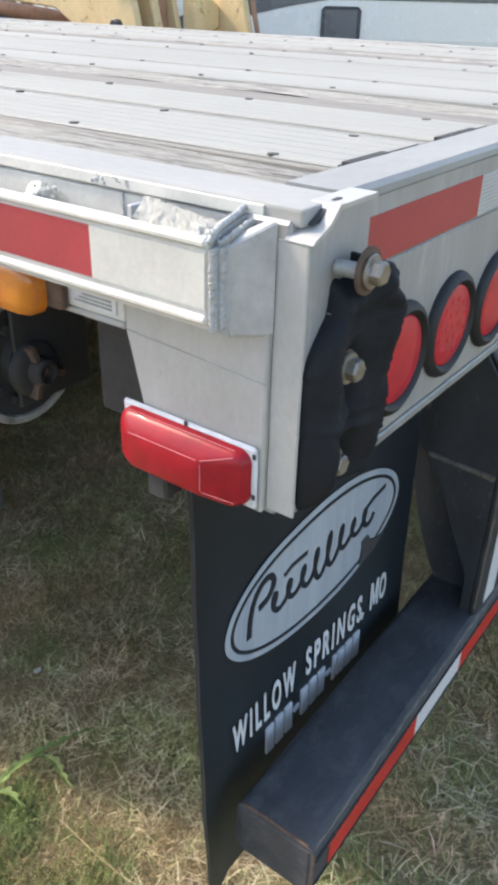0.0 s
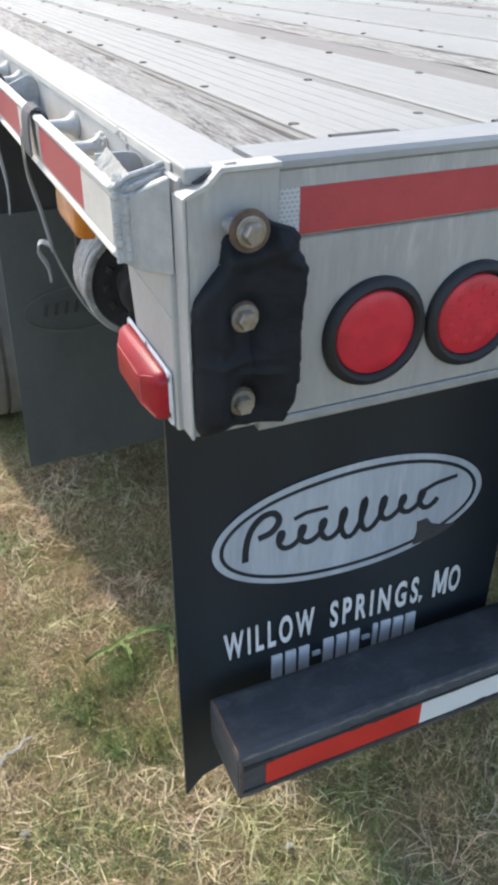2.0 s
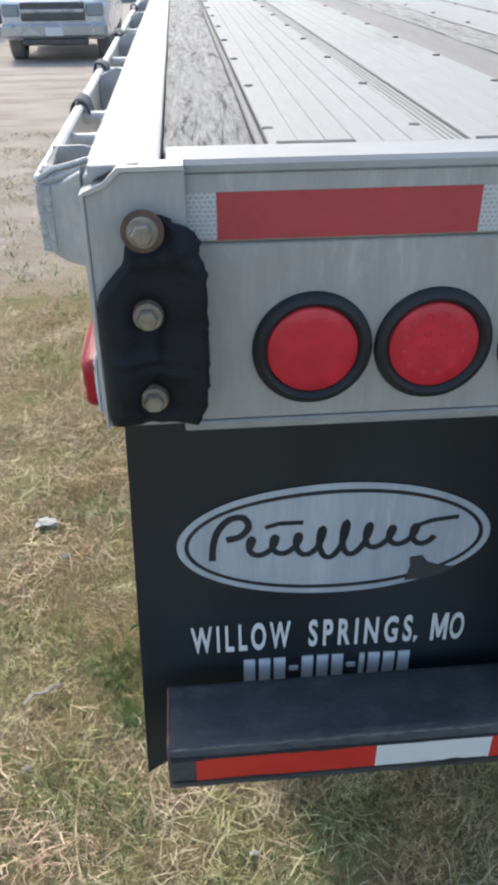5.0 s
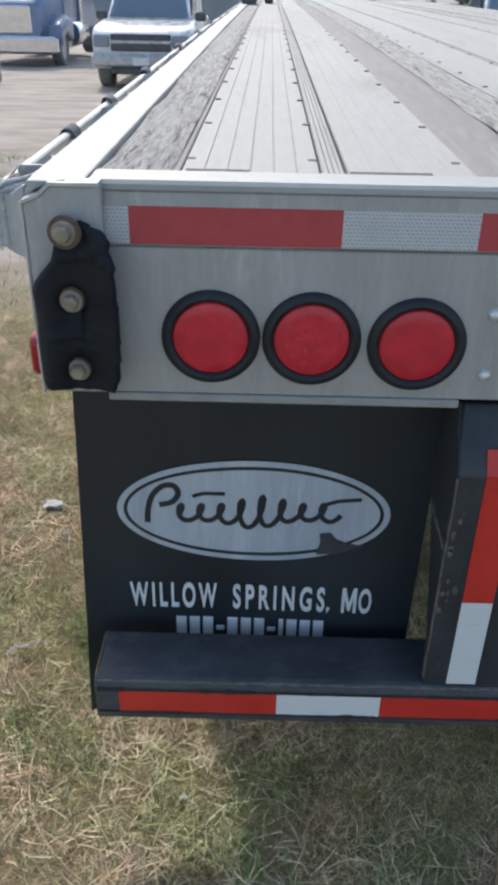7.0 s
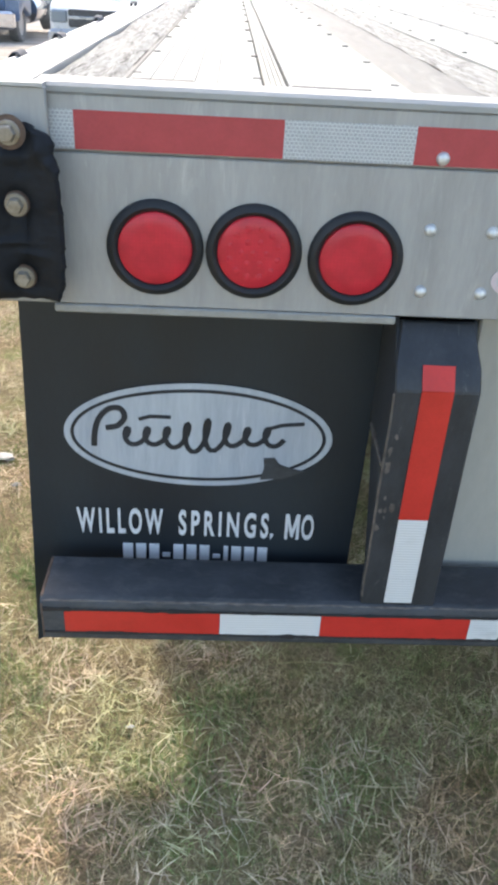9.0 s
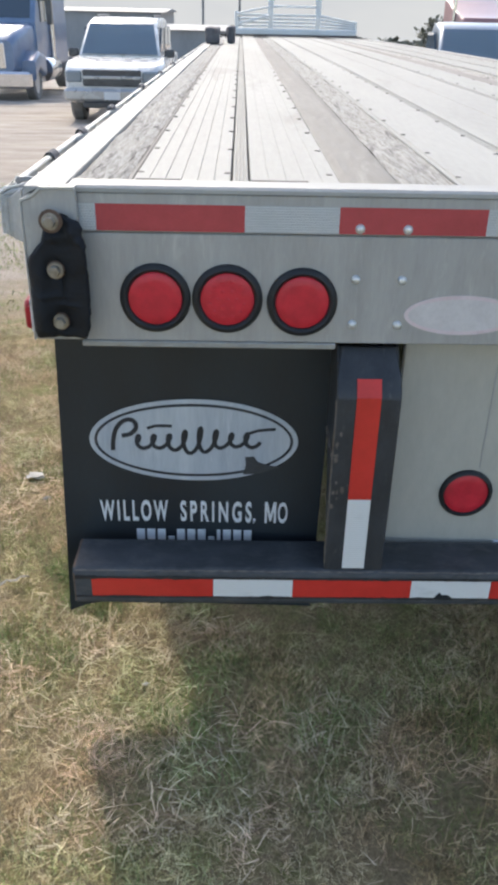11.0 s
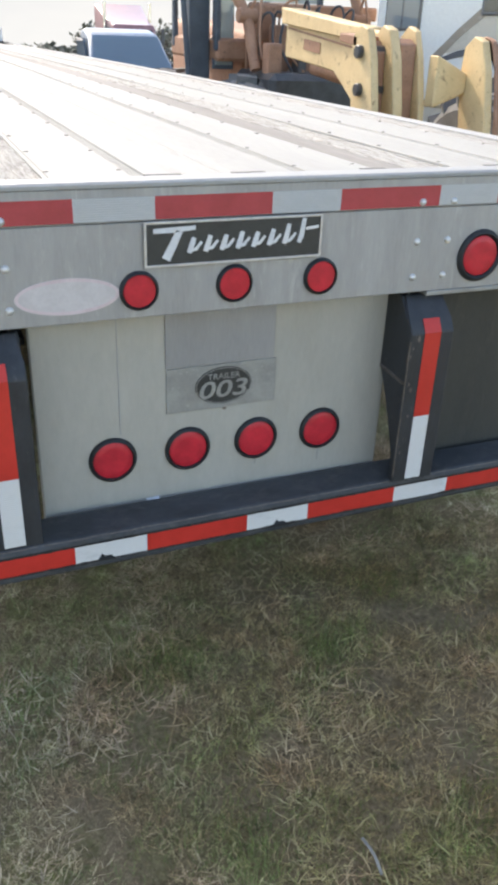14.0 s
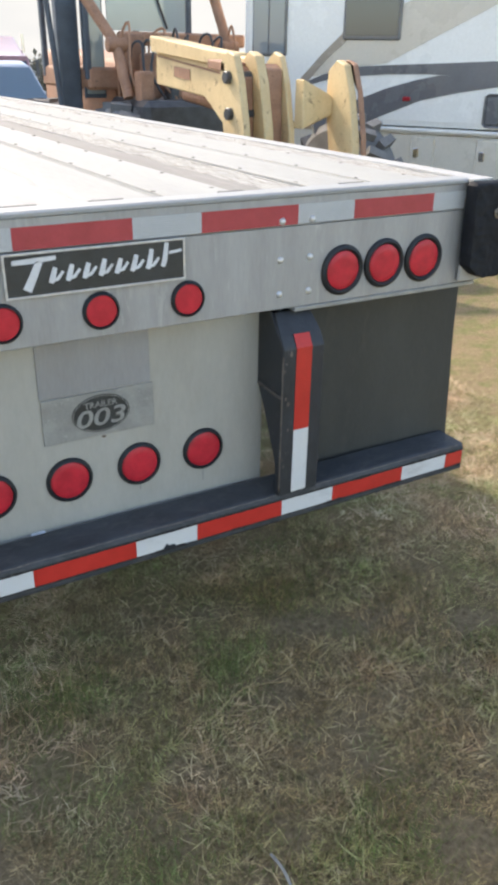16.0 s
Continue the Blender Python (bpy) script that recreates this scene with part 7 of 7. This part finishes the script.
def bush(x, y, h, w, seed):
    g = ground_z(x, y)
    t = thing("tree", (x, y, g), "small grey green tree along the far edge of the yard", "tree", "trees along the far edge")
    rng = np.random.default_rng(seed)
    part("trunk", lathe([(0.16, 0), (0.11, h * 0.35), (0.05, h * 0.7), (0, h * 0.8)], 8, pose(x, y, g)), M["bark"], t)
    for k in range(3):
        a = rng.uniform(0, 6.28)
        part("limb", rod((x, y, g + h * 0.3), (x + w * 0.5 * math.cos(a), y + w * 0.5 * math.sin(a), g + h * (0.6 + 0.1 * k)), 0.05, 6), M["bark"], t)
    n = 900
    u = rng.normal(size=(n, 3))
    u /= np.linalg.norm(u, axis=1)[:, None]
    rad = rng.uniform(0.35, 1.0, n) ** 0.5
    lump = np.array([1 + 0.45 * noise.noise(Vector(v) * 2.3 + Vector((seed, 0, 0))) for v in u])
    c = u * (rad * lump)[:, None] * np.array([w, w, h * 0.42]) + np.array([x, y, g + h * 0.62])
    e1 = rng.normal(size=(n, 3)) * 0.16
    e2 = rng.normal(size=(n, 3)) * 0.16
    v = np.stack([c, c + e1, c + e1 + e2, c + e2], 1).reshape(-1, 3)
    me = bpy.data.meshes.new("crown")
    me.from_pydata(v.tolist(), [], [(4 * i, 4 * i + 1, 4 * i + 2, 4 * i + 3) for i in range(n)])
    me.materials.append(M["leafmat"])
    part("crown", me, None, t)


for k, (x, y, h, w) in enumerate(((9.5, 62, 1.7, 1.6), (12.0, 66, 1.9, 1.8), (14.2, 64, 1.8, 1.5), (16.5, 70, 3.6, 2.0), (19.5, 68, 3.0, 1.7), (23, 72, 3.6, 2.0), (-24, 70, 5.0, 2.4), (-30, 76, 6.0, 3.0))):
    bush(x, y, h, w, 20 + k)
random.seed(3)
for k in range(16):
    x, y = random.uniform(8, 17), random.uniform(44, 52)
    g = ground_z(x, y)
    s = thing("scrap_pile", (x, y, g), "heap of scrap panels across the yard", "scrap", "scrap across the yard")
    own = bmesh.new()
    bmesh.ops.create_icosphere(own, subdivisions=2, radius=1)
    for v in own.verts:
        v.co = Vector((x + v.co.x * 0.9 * (1 + 0.4 * noise.noise(v.co * 2 + Vector((k, 0, 0)))), y + v.co.y * 0.7, g + max(0, 0.35 + v.co.z * 0.9)))
    part("heap", own, M[("plate_dull", "carred", "carwhite", "grille")[k % 4]], s)
    part("panel", box(-0.7, 0.7, -0.03, 0.03, 0, 0.7, 0.0, 1, None, pose(x, y - 0.7, g + 0.3, random.uniform(-40, 40), random.uniform(-30, 30), random.uniform(-60, 60))), M[("carwhite", "carsilver", "carred")[k % 3]], s)

# ---------------------------------------------------------------- small things on the ground
def litter(x, y, s, name, label, cat, mat, seed):
    g = ground_z(x, y)
    ob = new(name, None)
    ob.location = (x, y, g)
    WORLD[ob.name] = Matrix.Translation((x, y, g))
    tagged(ob, label, cat)
    own = bmesh.new()
    bmesh.ops.create_icosphere(own, subdivisions=2, radius=1)
    for v in own.verts:
        n = 1 + 0.9 * noise.noise(v.co * 2.6 + Vector((seed, 0, 0)))
        v.co = Vector((x + v.co.x * s * n, y + v.co.y * s * 0.7 * n, g + 0.016 + v.co.z * s * 0.28 * n))
    part("crumple", own, M[mat], ob)


litter(-0.347, 1.09, 0.030, "paper_scrap", "crumpled white paper scrap on the grass", "litter", "paper", 1)
litter(-0.27, 0.93, 0.016, "stone", "pale stone lying in the grass", "stone", "stone", 2)
scrap = thing("paper_scrap", (-0.262, 0.438, 0.0), "crumpled pale strip of paper lying in the grass", "litter")
own = ribbon(glide([(-0.305, 0.412, 0.026), (-0.285, 0.428, 0.036), (-0.262, 0.440, 0.028), (-0.240, 0.449, 0.038), (-0.220, 0.457, 0.030)]), (0.004, -0.009, 0.002), (0, 0, 0.002))
for v in own.verts:
    v.co += 0.004 * Vector((noise.noise(v.co * 90), noise.noise(v.co * 90 + Vector((7, 0, 0))), noise.noise(v.co * 120)))
part("crumple", own, M["stone"], scrap)
litter(-0.278, 0.250, 0.009, "stone", "small pale stone lying in the grass", "stone", "stone", 9)
litter(0.296, 0.846, 0.010, "stone", "small pale stone lying in the grass", "stone", "paper", 4)
litter(0.182, 0.03, 0.008, "stone", "small pale stone lying in the grass", "stone", "paper", 5)
leaf = thing("dry_leaf", (1.28, -0.81, 0.0), "pale narrow dry leaf standing in the grass", "leaf")
part("blade", ribbon(glide([(1.283, -0.850, 0.018), (1.284, -0.812, 0.032), (1.278, -0.770, 0.036)]), (0.006, 0.0, 0.002), (0, 0, 0.0012)), M["stone"], leaf)


def stalk(pts, label="long dry stalk lying on the grass"):
    pts = glide([(x, y, ground_z(x, y) + 0.020 + h) for x, y, h in pts], 8)
    ob = thing("dry_stalk", pts[0], label, "stalk", "stalks on the grass")
    part("stem", tube(pts, 0.0013, 5), M["straw"], ob)


stalk([(-0.139, 0.394, 0.006), (-0.148, 0.28, 0.01), (-0.160, 0.13, 0.008), (-0.138, 0.003, 0.006), (-0.081, -0.089, 0.006), (0.003, -0.158, 0)])
stalk([(0.06, 0.50, 0), (0.05, 0.30, 0.008), (0.10, 0.12, 0)])
stalk([(0.508, 0.214, 0.004), (0.60, 0.216, 0.008), (0.691, 0.213, 0.004)])
stalk([(1.35, -0.35, 0), (1.48, -0.30, 0.01), (1.62, -0.33, 0)])
stalk([(0.95, -0.40, 0), (1.02, -0.25, 0.01), (1.05, -0.10, 0)])
stalk([(1.75, -0.50, 0), (1.85, -0.42, 0.008), (2.02, -0.42, 0)])


def weed(x, y, s, seed):
    """A low rosette of lobed leaves."""
    random.seed(seed)
    g = ground_z(x, y)
    ob = thing("weed", (x, y, g), "low green broad-leaved weed in the dry grass", "weed", "weeds in the grass")
    for k in range(7):
        a = k * 0.9 + random.uniform(-0.2, 0.2)
        L = s * random.uniform(0.7, 1.2)
        own = bmesh.new()
        prev = None
        for i in range(7):
            t = i / 6
            w = L * 0.13 * math.sin(math.pi * min(1, t * 0.9 + 0.1)) * (1.0 if i % 2 else 0.6)
            c = Vector((x + math.cos(a) * L * t, y + math.sin(a) * L * t, g + 0.012 + 0.22 * L * t * (1 - 0.8 * t)))
            sd = Vector((-math.sin(a), math.cos(a), 0)) * w
            cur = (own.verts.new(c - sd), own.verts.new(c + Vector((0, 0, -0.004))), own.verts.new(c + sd))
            if prev:
                own.faces.new((prev[0], prev[1], cur[1], cur[0]))
                own.faces.new((prev[1], prev[2], cur[2], cur[1]))
            prev = cur
        part("leaf", own, M["green"], ob)


weed(-0.1, 0.48, 0.045, 4)


def thistle_leaf(a, b, width, lobes, ob, lift=0.03):
    """A long leaf from a to b with toothed lobes on both sides."""
    own = bmesh.new()
    a, b = Vector(a), Vector(b)
    d = b - a
    side = Vector((-d.y, d.x, 0)).normalized()
    n = lobes * 4
    prev = None
    for i in range(n + 1):
        t = i / n
        tooth = (0.35, 0.8, 1.0, 0.55)[i % 4]
        w = width * math.sin(math.pi * min(1.0, 0.12 + 0.88 * t) ** 0.8) * tooth + 0.001
        c = a + d * t + Vector((0, 0, lift * math.sin(math.pi * (0.15 + 0.7 * t)))) + side * 0.008 * math.sin(t * 5)
        sweep = d.normalized() * (0.006 if i % 4 == 2 else 0.0)
        up = Vector((0, 0, 0.006 * tooth + 0.004 * noise.noise(c * 60)))
        cur = (own.verts.new(c - side * w + sweep + up), own.verts.new(c), own.verts.new(c + side * w + sweep + up))
        if prev:
            own.faces.new((prev[0], prev[1], cur[1], cur[0]))
            own.faces.new((prev[1], prev[2], cur[2], cur[1]))
        prev = cur
    part("leaf", own, M["green"], ob)


thistle = thing("thistle", (0.03, 0.64, 0.0), "low green thistle with long toothed leaves in the dry grass", "weed", "weeds in the grass")
thistle_leaf((0.010, 0.655, 0.012), (0.247, 0.614, 0.020), 0.011, 9, thistle)
thistle_leaf((0.125, 0.650, 0.015), (0.122, 0.520, 0.018), 0.011, 6, thistle)
thistle_leaf((0.015, 0.652, 0.012), (-0.075, 0.600, 0.016), 0.010, 4, thistle)
thistle_leaf((0.012, 0.650, 0.012), (0.035, 0.560, 0.016), 0.010, 4, thistle)
